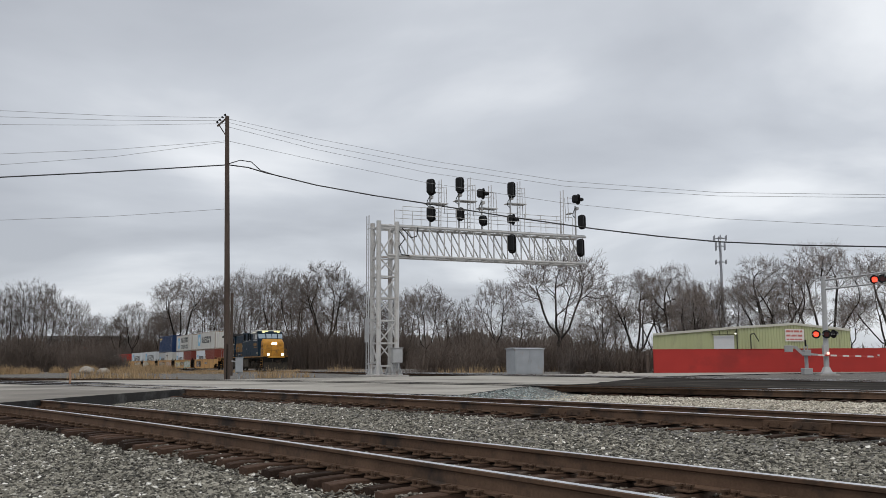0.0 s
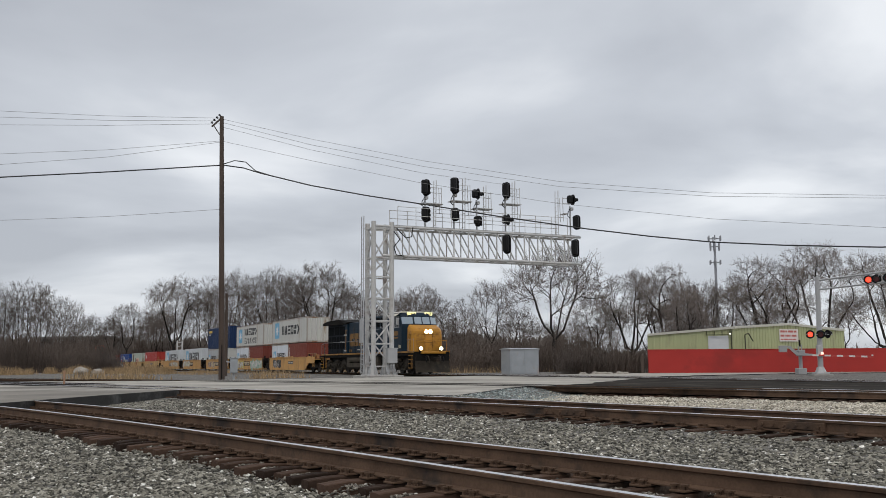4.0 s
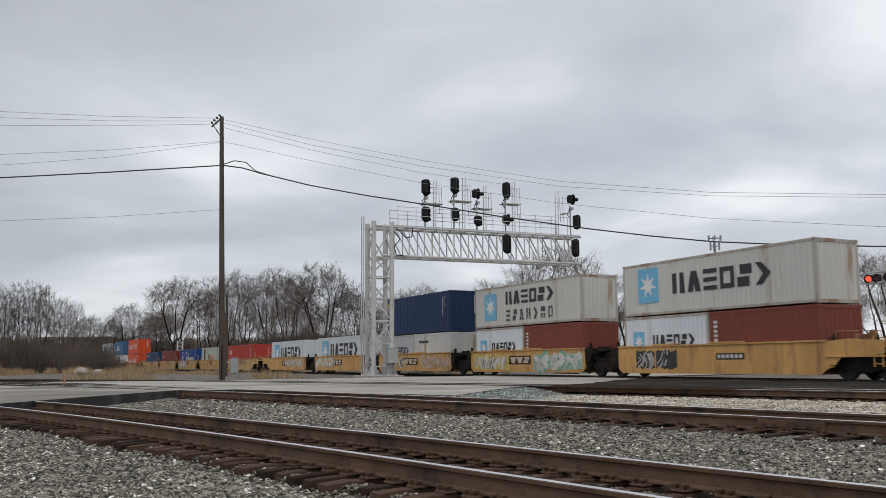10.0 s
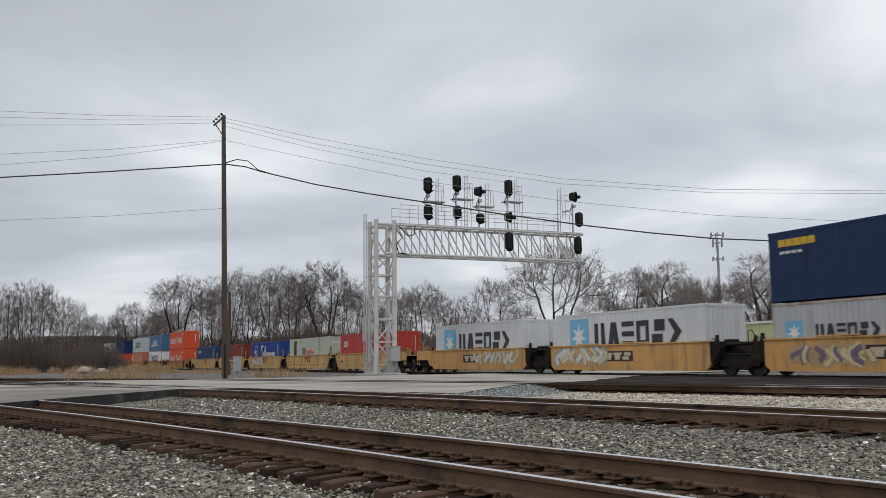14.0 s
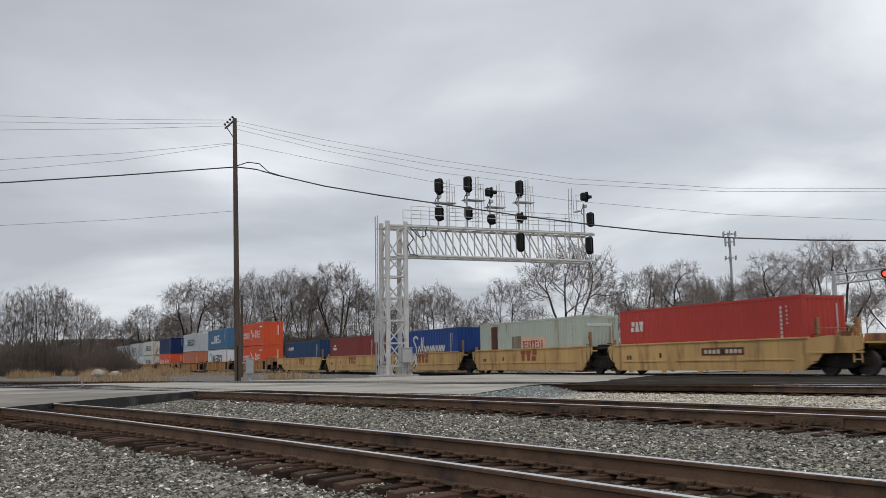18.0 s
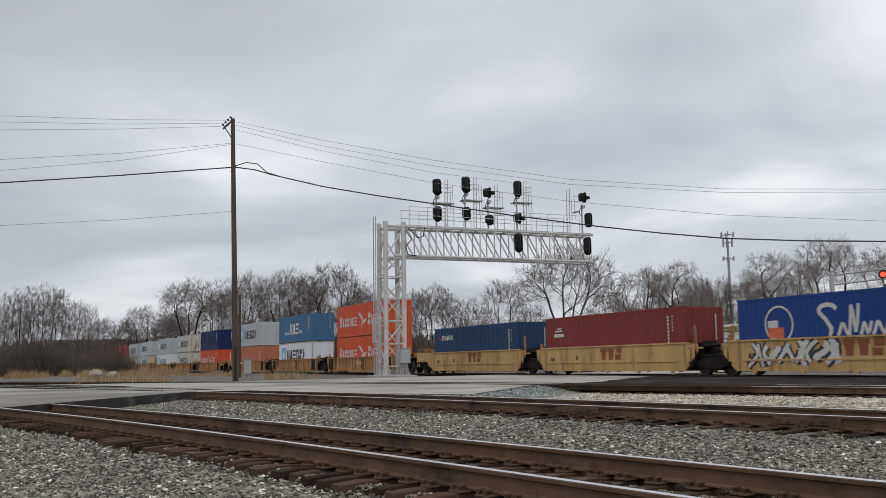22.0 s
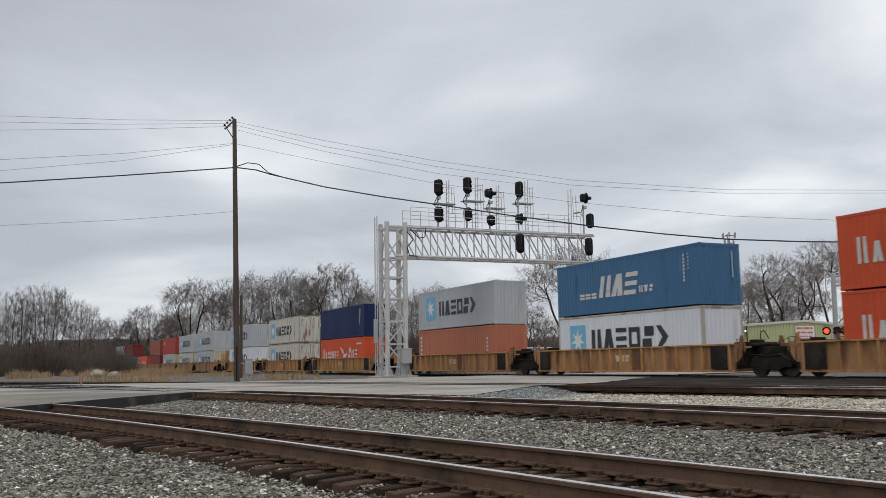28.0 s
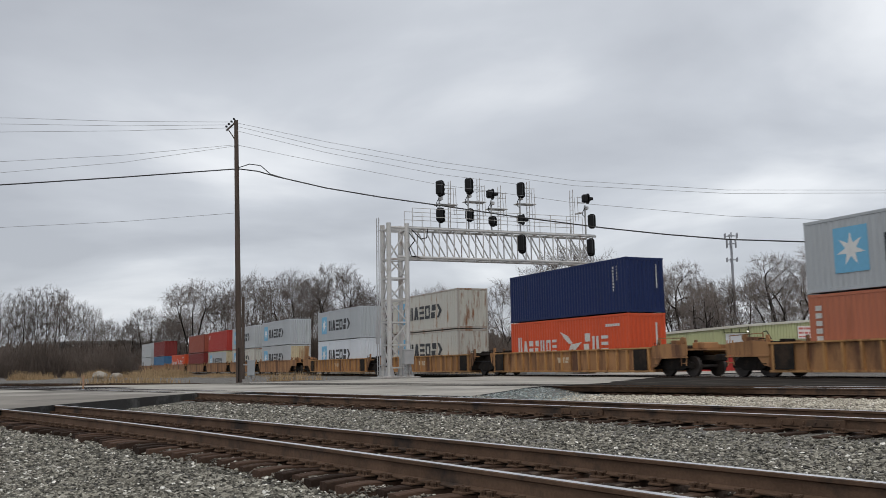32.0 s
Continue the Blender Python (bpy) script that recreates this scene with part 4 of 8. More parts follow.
dull_galv = mat("dull_grey_steel", (0.34, 0.345, 0.35), rough=0.6, metal=0.1, var=0.15, scale=2, bump=0.05)
GB = Vector((23.05, 56.0, -0.02))
xing = thing("crossing_signal", "grey cantilever level-crossing signal with red flashing lamps", "signal", Matrix.Translation(GB))
part("mast", Build().tube((0, 0, 0.06), (0.12, 0, 5.95), 0.165, 0.145, 14), galv, xing)
part("base_housing", Build().tube((0, 0, 0.1), (0, 0, 0.42), 0.34, 0.2, 12).box(-0.4, -0.4, 0.0, 0.4, 0.4, 0.1, 0.01), galv, xing, "flared grey base")
part("footing", Build().box(-0.6, -0.5, -0.3, 0.6, 0.5, 0.0, 0.02), concrete, xing)
ad = Vector((2.6, -5.4, 0)).normalized()
arm_a = Vector((0.12, 0, 0))
for z0, z1, nm in ((5.15, 5.28, "lower_arm"), (5.72, 5.88, "upper_arm")):
    part(nm, Build().tube(arm_a + Vector((0, 0, z0)), arm_a + ad * 9 + Vector((0, 0, z1)), 0.055, n=8), galv, xing)
g = Build()
for i in range(9):
    p = arm_a + ad * i
    g.bar(p + Vector((0, 0, 5.16)), p + ad * 0.5 + Vector((0, 0, 5.76)), 0.035)
    g.bar(p + ad * 0.5 + Vector((0, 0, 5.76)), p + ad + Vector((0, 0, 5.18)), 0.035)
part("arm_lattice", g, galv, xing)
part("ladder", Build().bar((-0.42, -0.1, 3.9), (-0.42, -0.1, 6.1), 0.04).bar((-0.1, -0.1, 5.5), (-0.42, -0.1, 5.5), 0.04).bar((-0.1, -0.1, 4.3), (-0.42, -0.1, 4.3), 0.04), galv, xing)
part("crossbar", Build().tube((-0.85, -0.22, 2.4), (0.75, -0.22, 2.4), 0.035, n=6), galv, xing)
flasher(xing, -0.62, -0.25, 2.4, True, -0.38)
flasher(xing, 0.0, -0.3, 2.4, False, -0.38)
flasher(xing, 0.52, -0.1, 2.42, False, 1.9)
for k_, lit in ((3.6, True), (4.15, False), (4.9, False)):
    p = arm_a + ad * k_
    flasher(xing, p.x, p.y - 0.12, 5.45, lit, -0.38)
part("control_box", Build().box(-0.22, -0.26, 1.05, 0.12, 0.0, 1.75, 0.02), galv, xing)

gate = thing("crossing_gate", "grey gate mechanism with a lowered red and white striped arm", "gate", Matrix.Translation((21.85, 56.0, -0.05)))
part("pedestal", Build().box(-0.27, -0.27, 0, 0.27, 0.27, 0.38, 0.03).tube((0, 0, 0.35), (0, 0, 1.3), 0.11, n=10), dull_galv, gate)
part("mechanism", Build().box(-0.2, -0.28, 1.12, 0.22, 0.2, 1.5, 0.04).tube((-0.12, -0.1, 1.5), (-0.12, -0.1, 1.72), 0.05).tube((0.1, 0, 1.5), (0.1, 0, 1.8), 0.04), dull_galv, gate)
part("counterweight", Build().prism([(-0.95, 1.74), (-0.72, 1.74), (-0.3, 1.34), (0.6, 1.24), (0.6, 1.14), (-0.35, 1.16), (-0.68, 1.46)], "y", -0.38, -0.32), dull_galv, gate, "grey counterweight arm")
part("weight_plate", Build().box(-1.42, -0.42, 1.36, -0.93, -0.3, 1.76, 0.02), dull_galv, gate)
part("relay_stub", Build().tube((0, 0, 1.7), (0, 0, 2.1), 0.06, n=8), black_paint, gate)
white_band, red_band = mat("white_gate_band", (0.7, 0.68, 0.66), rough=0.5, bump=0), mat("red_gate_band", (0.45, 0.05, 0.04), rough=0.5, bump=0)
for i in range(10):
    a, b_ = 0.6 + i * 0.37, 0.6 + (i + 1) * 0.37
    part("arm_band", Build().bar((a, -0.35, 1.17 - 0.012 * i), (b_, -0.35, 1.158 - 0.012 * i), 0.04, 0.10), (white_band, red_band)[i % 2], gate)
part("arm_lamp", Build().box(1.15, -0.42, 1.2, 1.27, -0.3, 1.34, 0.02), mat("small_red_lamp", (0.7, 0.3, 0.25), emit=(1, 0.5, 0.4), power=2.0), gate)
part("arm_lamp", Build().box(4.2, -0.42, 1.1, 4.28, -0.3, 1.18, 0.01), white_band, gate)


def cabinet(name, label, x, y, w, dp, hh, mt, turn=0.0):
    c = thing(name, label, "cabinet", Matrix.Translation((x, y, -0.12)) @ Matrix.Rotation(turn, 4, "Z"))
    part("body", Build().box(-w / 2, -dp / 2, 0.08, w / 2, dp / 2, hh, 0.015), mt, c)
    part("roof", Build().prism([(-dp / 2 - 0.08, hh), (dp / 2 + 0.08, hh), (dp / 2 + 0.08, hh + 0.04), (0, hh + 0.11), (-dp / 2 - 0.08, hh + 0.04)], "x", -w / 2 - 0.08, w / 2 + 0.08), mt, c)
    part("plinth", Build().box(-w / 2 - 0.05, -dp / 2 - 0.05, -0.1, w / 2 + 0.05, dp / 2 + 0.05, 0.08, 0.01), concrete, c)
    dd = part("door", Build().box(-w / 2 + 0.08, -dp / 2 - 0.025, 0.15, -0.01, -dp / 2 - 0.003, hh - 0.08, 0.006), mt, c)
    part("handle", Build().box(-0.14, -dp / 2 - 0.06, hh * 0.45, -0.1, -dp / 2 - 0.026, hh * 0.6), galv, dd)
    dd = part("door", Build().box(0.01, -dp / 2 - 0.025, 0.15, w / 2 - 0.08, -dp / 2 - 0.003, hh - 0.08, 0.006), mt, c)
    part("handle", Build().box(0.1, -dp / 2 - 0.06, hh * 0.45, 0.14, -dp / 2 - 0.026, hh * 0.6), galv, dd)
    return c


case_metal = mat("grey_case_metal", (0.42, 0.44, 0.46), rough=0.5, metal=0.2, var=0.15, scale=1.5, bump=0.04, stain=(0.45, 0.34, 0.26), stain_amt=0.12)
cabinet("signal_cabinet", "grey metal railway equipment case on a concrete plinth", 5.6, 66.6, 2.4, 1.3, 1.85, case_metal, 0.45)
relay = thing("relay_box", "narrow pale metal relay box on a post beside the utility pole", "cabinet", Matrix.Translation((-11.97, 52.5, -0.14)) @ Matrix.Rotation(0.25, 4, "Z"))
part("post", Build().tube((0, 0.1, -0.05), (0, 0.1, 0.42), 0.06, n=10), galv, relay)
part("body", Build().box(-0.21, -0.17, 0.42, 0.21, 0.17, 1.27, 0.015), case_metal, relay)
rd = part("door", Build().box(-0.185, -0.19, 0.46, 0.185, -0.173, 1.22, 0.006), case_metal, relay)
part("handle", Build().box(0.12, -0.215, 0.8, 0.15, -0.192, 0.95), galv, rd)
part("hood", Build().box(-0.24, -0.22, 1.273, 0.24, 0.2, 1.31, 0.01), case_metal, relay)
part("bracket", Build().bar((-0.21, 0, 1.05), (-0.42, -0.05, 1.08), 0.07), galv, relay)

# a white two-post signal ladder far down the line
fs = thing("signal_mast", "small white lattice signal mast far down the line", "signal", Matrix.Translation((-46.6, 162, -0.1)))
for sx in (-0.45, 0.45):
    part("post", Build().box(sx - 0.11, -0.1, 0, sx + 0.11, 0.1, 5.2), white_steel, fs)
for q in range(7):
    part("rung", Build().bar((-0.4, 0, 0.9 + q * 0.65), (0.4, 0, 1.05 + q * 0.65), 0.1), white_steel, fs)

# cell tower
tower = thing("cell_tower", "tall slender grey monopole with three tiers of antennas", "tower", Matrix.Translation((78.5, 260, -0.2)))
tower_grey = mat("tower_grey", (0.30, 0.31, 0.34), rough=0.6, var=0.1, bump=0)
part("shaft", Build().tube((0, 0, 0), (0, 0, 35.5), 0.55, 0.3, 12), tower_grey, tower)
for z, rad, hh in ((36.3, 1.9, 1.5), (34.0, 1.4, 2.4), (29.4, 1.6, 1.2)):
    g = Build()
    for a in range(3):
        a0 = a * 2.094 + 0.3
        p, q = Vector((rad * math.cos(a0), rad * math.sin(a0), z)), Vector((rad * math.cos(a0 + 2.094), rad * math.sin(a0 + 2.094), z))
        g.bar(p, q, 0.14).bar((0, 0, z), p, 0.14)
    part("antenna_frame", g, tower_grey, tower)
    for a in range(6):
        a0 = a * 1.047 + 0.12 * (a % 2) + 0.3
        c = Vector((rad * math.cos(a0), rad * math.sin(a0), z))
        part("antenna", Build().box(c.x - 0.16, c.y - 0.12, c.z - hh / 2, c.x + 0.16, c.y + 0.12, c.z + hh / 2, 0.03), tower_grey, tower)

# ---- bare winter trees, brush and dry grass ----
bark = mat("grey_brown_bark", (0.030, 0.025, 0.022), rough=0.95, var=0.3, scale=2, grain=10, bump=0, rand=0.3)
twig = mat("fine_grey_twigs", (0.135, 0.112, 0.10), rough=0.95, var=0.25, scale=1.0, grain=5, bump=0, rand=0.35)

pale_twig = mat("pale_grey_twigs", (0.20, 0.17, 0.155), rough=0.95, var=0.25, scale=1.0, grain=5, bump=0, rand=0.35)


def tubes_mesh(name, segs, n, material):
    """Tapered n-sided tubes for a list of p0, p1, r0, r1, as one mesh."""
    s = np.array([(*a, *b, r0, r1) for a, b, r0, r1 in segs])
    a, b, r0, r1 = s[:, :3], s[:, 3:6], s[:, 6], s[:, 7]
    d = b - a
    d /= np.linalg.norm(d, axis=1)[:, None] + 1e-9
    ref = np.where(np.abs(d[:, 2:3]) < 0.9, np.array([[0, 0, 1.0]]), np.array([[1.0, 0, 0]]))
    u = np.cross(d, ref)
    u /= np.linalg.norm(u, axis=1)[:, None] + 1e-9
    w = np.cross(d, u)
    ang = np.arange(n) * 2 * np.pi / n
    ring = u[:, None] * np.cos(ang)[None, :, None] + w[:, None] * np.sin(ang)[None, :, None]
    v = np.concatenate([a[:, None] + ring * r0[:, None, None], b[:, None] + ring * r1[:, None, None]], 1).reshape(-1, 3)
    i = np.arange(n)
    q = np.stack([i, (i + 1) % n, n + (i + 1) % n, n + i], 1)
    f = (q[None] + (np.arange(len(s)) * 2 * n)[:, None, None]).reshape(-1, 4)
    return raw_mesh(name, v, f, material)


CROWNS = {  # lobes of the crown: centre x, y, z and radii across and up, for a tree 10 m high; trunk height, points, girth
    "slim": dict(lobes=11, low=3.4, wide=1.5, rx=0.9, rz=1.7, trunk=1.6, pts=800, girth=2.05, lift=0.9, forks=4),
    "vase": dict(lobes=13, low=4.6, wide=2.4, rx=1.15, rz=1.2, trunk=2.6, pts=1000, girth=1.95, lift=0.45, forks=3),
    "oak": dict(lobes=18, low=4.2, wide=3.3, rx=1.25, rz=1.1, trunk=2.2, pts=1500, girth=1.85, lift=0.2, forks=4),
    "round": dict(lobes=22, low=3.4, wide=3.4, rx=1.15, rz=0.85, trunk=1.7, pts=2100, girth=1.64, lift=-0.35, forks=5),
}


def grow(kind, seed):
    """A bare tree 10 m high whose limbs reach for points scattered in the lobes of its crown; limbs and twigs as two lists of tapered pieces."""
    c = CROWNS[kind]
    r = np.random.RandomState(seed)
    pts = []
    for i in range(c["lobes"]):
        a = i * 2.4 + r.uniform(-0.5, 0.5)
        h = r.rand() ** 0.75
        z = c["low"] + (9.4 - c["rz"] - c["low"]) * h
        # widest a little above the middle, closing to a dome
        reach = c["wide"] * (0.35 + 0.65 * math.sin(math.pi * min(1.0, 0.25 + 0.72 * h))) * r.uniform(0.7, 1.0)
        q = r.randn(c["pts"] // c["lobes"], 3)
        q = q / np.linalg.norm(q, axis=1)[:, None] * (r.rand(len(q), 1) ** 0.45)
        s = r.uniform(0.75, 1.25)
        pts.append(q * (c["rx"] * s, c["rx"] * s, c["rz"] * s) + (reach * math.cos(a), reach * math.sin(a), z))
    pts = np.concatenate(pts)
    pts = pts[(pts[:, 2] > 2.6) & (pts[:, 2] < 10.1)]
    nodes, par = [np.array((0, 0, -0.3))], [-1]
    step = 0.27
    while nodes[-1][2] < c["trunk"]:
        nodes.append(nodes[-1] + np.array((r.uniform(-0.03, 0.03), r.uniform(-0.03, 0.03), step)))
        par.append(len(nodes) - 2)
    top = len(nodes) - 1
    for k in range(c["forks"]):
        d = np.array((math.cos(k * 6.283 / c["forks"] + r.rand()), math.sin(k * 6.283 / c["forks"] + r.rand()), r.uniform(0.5, 1.3) + c["lift"]))
        d /= np.linalg.norm(d)
        j = top - r.randint(0, 3)
        for _ in range(4):
            nodes.append(nodes[j] + d * step + r.uniform(-0.04, 0.04, 3))
            par.append(j)
            j = len(nodes) - 1
    arr = np.array(nodes)
    dd = np.linalg.norm(pts[:, None] - arr[None], axis=2)
    near, dist = dd.argmin(1), dd.min(1)
    heading = {}
    for it in range(90):
        new_i = []
        for n in np.unique(near):
            grp = pts[near == n] - arr[n]
            d = (grp / (np.linalg.norm(grp, axis=1)[:, None] + 1e-9)).mean(0) + r.uniform(-0.16, 0.16, 3) + (0, 0, 0.0 if kind == "round" else 0.22)
            d = d / (np.linalg.norm(d) + 1e-9) + 0.85 * heading.get(n, np.zeros(3))
            d = d / (np.linalg.norm(d) + 1e-9)
            new_i.append((n, arr[n] + d * step, d))
        if not new_i:
            break
        k0 = len(arr)
        for n, p, d in new_i:
            heading[len(par)] = d
            par.append(int(n))
        add = np.array([p for _, p, _ in new_i])
        arr = np.concatenate([arr, add])
        dd = np.linalg.norm(pts[:, None] - add[None], axis=2)
        m, mi = dd.min(1), dd.argmin(1)
        better = m < dist
        dist, near = np.where(better, m, dist), np.where(better, mi + k0, near)
        live = dist > 0.36
        pts, dist, near = pts[live], dist[live], near[live]
        if not len(pts):
            break
    n = len(arr)
    w = np.zeros(n)
    kids = np.zeros(n, int)
    for i in range(n - 1, 0, -1):
        if w[i] == 0:
            w[i] = (0.0095 if kind == "round" else 0.008) ** c["girth"]
        w[par[i]] += w[i]
        kids[par[i]] += 1
    rad = w ** (1 / c["girth"])
    rad = np.minimum(rad, 0.36)
    rad[:3] *= np.array((1.35, 1.15, 1.05))
    big, fine = [], []
    for i in range(1, n):
        a, b = Vector(arr[par[i]]), Vector(arr[i])
        r0 = min(rad[par[i]], rad[i] * 1.25)
        (big if rad[i] > 0.022 else fine).append((a, b, r0, rad[i]))
        if rad[i] < 0.03:
            d = (b - a).normalized()
            for _ in range((8 if kind == "round" else 5) if kids[i] == 0 else 1 + (r.rand() < (0.75 if kind == "round" else 0.5))):
                e = (d * 0.8 + Vector(r.uniform(-1, 1, 3)) * 0.75 + Vector((0, 0, 0.12 if kind == "round" else 0.4))).normalized()
                ln = r.uniform(0.25, 0.7)
                q = b + e * ln
                fine.append((b, q, 0.0075 if kind == "round" else 0.0095, 0.005))
                for _ in range(2):
                    g = (e * 0.8 + Vector(r.uniform(-1, 1, 3)) * 0.7).normalized()
                    s = b + e * ln * r.uniform(0.3, 1.0)
                    fine.append((s, s + g * r.uniform(0.2, 0.5), 0.0055, 0.004))
    tops = np.sort(arr[:, 2])
    k = 10.0 / (tops[-max(2, n // 200)] + 0.3)
    sc = lambda L: [(a * k, b * k, q, v) for a, b, q, v in L]
    out = np.sort(np.hypot(arr[:, 0], arr[:, 1]))[int(n * 0.96)] * k * 2
    return sc(big), sc(fine), out


TREE_KINDS = {}
for kind, seeds in (("slim", (1, 2, 3)), ("vase", (4, 5, 6)), ("oak", (7, 8, 9)), ("round", (10, 11, 12, 13))):
    for sd in seeds:
        big, fine, across = grow(kind, sd)
        TREE_KINDS.setdefault(kind, []).append((tubes_mesh("trunk", big, 5, bark), tubes_mesh("crown", fine, 3, pale_twig if kind == "round" else twig), across, ()))
# one slender tree is hung with dry seed heads
big, fine, across = grow("slim", 14)
fine += [(q, q + Vector((0, 0, 0.16)), 0.05, 0.02) for p, q, _, _ in fine[::19] if q.z > 4]
SEEDY = (tubes_mesh("trunk", big, 5, bark), tubes_mesh("crown", fine, 3, twig), across, ())
# x, y, height, crown width, habit
WEST_WOODS = [
    (-73.1, 150, 13.9, 4.7, "slim"), (-70.3, 148, 14.4, 4.6, "slim"), (-69.4, 150, 15.0, 4.7, "slim"), (-67.4, 152, 14.8, 4.8, "slim"), (-63.8, 146, 13.3, 3.8, "seedy"), (-61.0, 146, 11.7, 3.3, "seedy"),
    (-60.4, 150, 11.0, 3.2, "seedy"), (-76.5, 150, 14.2, 5.6, "slim"), (-83.6, 215, 12.8, 6.7, "vase"), (-79.5, 220, 13.0, 6.2, "vase"), (-74.4, 215, 15.6, 8.3, "vase"), (-70.8, 225, 14.0, 7.0, "vase"),
    (-59.0, 200, 20.4, 13.5, "oak"), (-68.1, 225, 15.7, 8.4, "slim"), (-56.7, 215, 18.7, 8.0, "vase"), (-51.5, 205, 20.7, 7.7, "slim"), (-46.6, 200, 21.7, 8.8, "vase"), (-41.5, 195, 20.0, 7.6, "slim"),
    (-36.6, 190, 20.9, 8.6, "vase"),
]
MID_WOODS = [
    (-29.6, 175, 18.6, 9.6, "oak"), (-21.2, 160, 18.5, 13.0, "oak"), (-16.3, 165, 14.9, 6.6, "vase"), (-29.1, 190, 17.4, 7.1, "slim"), (-21.4, 185, 15.2, 5.8, "slim"), (-14.2, 175, 13.8, 5.5, "slim"),
    (-11.0, 175, 13.5, 5.4, "vase"), (-6.8, 160, 13.7, 6.0, "vase"), (-3.6, 150, 14.0, 6.5, "vase"), (-0.6, 160, 12.8, 5.6, "vase"), (3.3, 170, 12.8, 5.3, "slim"), (7.8, 145, 14.0, 7.2, "vase"),
    (15.2, 125, 16.7, 13.2, "oak"), (13.8, 165, 10.9, 6.2, "vase"), (23.6, 140, 11.7, 6.6, "vase"),
]
EAST_WOODS = [
    (29.5, 160, 11.0, 6.0, "vase"), (27.9, 135, 14.3, 8.6, "round"), (31.9, 130, 14.6, 8.4, "round"), (32.2, 120, 10.5, 5.9, "round"), (38.3, 135, 12.8, 6.9, "round"),
    (39.3, 128, 11.7, 5.8, "round"), (46.1, 130, 12.2, 7.5, "round"), (42.2, 118, 14.2, 10.6, "round"), (50.2, 122, 16.4, 10.4, "round"), (58.5, 120, 15.0, 10.6, "round"),
    (65.0, 124, 15.0, 9.4, "round"), (66.1, 150, 12.1, 5.6, "vase"), (33.2, 124, 9.8, 6.5, "round"), (36.2, 138, 12.2, 8, "round"),
    (29, 128, 9.6, 7, "vase"),
]
BACK_WOODS = [
    (-8, 190, 11.2, 8, "slim"), (1, 195, 10.8, 8, "vase"), (8.4, 200, 10.5, 8, "slim"), (14, 190, 10, 8, "vase"), (20.9, 200, 10.2, 8, "vase"), (26, 190, 10.5, 8, "slim"), (33, 190, 9, 8, "vase"),
    (50, 190, 9.5, 8, "vase"), (66, 190, 12, 8, "vase"), (-52, 240, 17, 9, "slim"), (-44, 240, 18, 9, "vase"), (-37, 235, 17.5, 9, "slim"), (-62, 250, 16, 9, "slim"), (-30, 225, 16, 8, "vase"),
    (-86, 240, 12, 8, "vase"), (-80, 245, 14, 9, "slim"), (-74, 240, 15, 9, "vase"), (-68, 235, 16.5, 9, "slim"),
]
TREE_LABEL = {"slim": "tall slender leafless tree with upright branches", "vase": "leafless deciduous tree with a fan of thin upright limbs", "oak": "large leafless tree with dark spreading limbs",
              "round": "leafless tree with crooked dark limbs and dense rounded twig clusters", "seedy": "slender leafless tree hung with dry brown seed heads"}
tr_rng = random.Random(31)
for x, y, hh, wide, kind in WEST_WOODS + MID_WOODS + EAST_WOODS + BACK_WOODS:
    trunk_me, crown_me, across, _ = tr_rng.choice(TREE_KINDS[kind]) if kind != "seedy" else SEEDY
    k = hh / 10
    wd = wide * 1.05 / across
    t = thing("tree", TREE_LABEL[kind], "tree", Matrix.Translation((x, y, -0.15)) @ Matrix.Rotation(tr_rng.uniform(0, 6.28), 4, "Z"), "bare trees")
    t.scale = (wd, wd, k)
    part("trunk", trunk_me, None, t)
    part("crown", crown_me, None, t)


def brush_mesh(seed, n, width, depth, height):
    """A tangle of thin stems, denser below, with an uneven top."""
    r = random.Random(seed)
    segs = []
    for i in range(n):
        x, y = r.triangular(-width / 2, width / 2), r.uniform(-depth / 2, depth / 2)
        top = height * (0.3 + 0.7 * r.random() ** 1.6) * (0.75 + 0.5 * noise.noise((x * 0.35 + seed, y * 0.3, 0))) * (1 - 0.5 * (2 * x / width) ** 2)
        p, d = Vector((x, y, -0.1)), Vector((r.uniform(-0.35, 0.35), r.uniform(-0.3, 0.3), 1)).normalized()
        rad = r.uniform(0.024, 0.054)
        for k in range(3):
            q = p + d * top / 3
            segs.append((p, q, rad, rad * 0.75))
            if k:
                for _ in range(2):
                    e = (d * 0.7 + Vector((r.uniform(-1, 1), r.uniform(-1, 1), r.uniform(-0.2, 0.7)))).normalized()
                    segs.append((q, q + e * r.uniform(0.4, 1.3), rad * 0.6, 0.012))
            p, rad = q, rad * 0.75
            d = (d + Vector((r.uniform(-0.3, 0.3), r.uniform(-0.3, 0.3), 0))).normalized()
    return segs


brush_bark = mat("brown_brush", (0.12, 0.093, 0.077), rough=0.95, var=0.35, scale=0.5, grain=5, bump=0, rand=0.3)
BRUSH = [tubes_mesh("brush", brush_mesh(s, 300, 13, 4.5, 5.5), 3, brush_bark) for s in (1, 2, 3)]
br_rng = random.Random(12)


def brush(x, y, hh, wide=1.0):
    b = tagged(new("brush", br_rng.choice(BRUSH)), "tangled leafless brown brush along the edge of the woods", "brush", kind="stuff")
    b.matrix_basis = Matrix.Translation((x, y, -0.1)) @ Matrix.Rotation(br_rng.choice((0, math.pi)) + br_rng.uniform(-0.2, 0.2), 4, "Z") @ Matrix.Diagonal((wide, 1.0, hh / 5.5, 1))


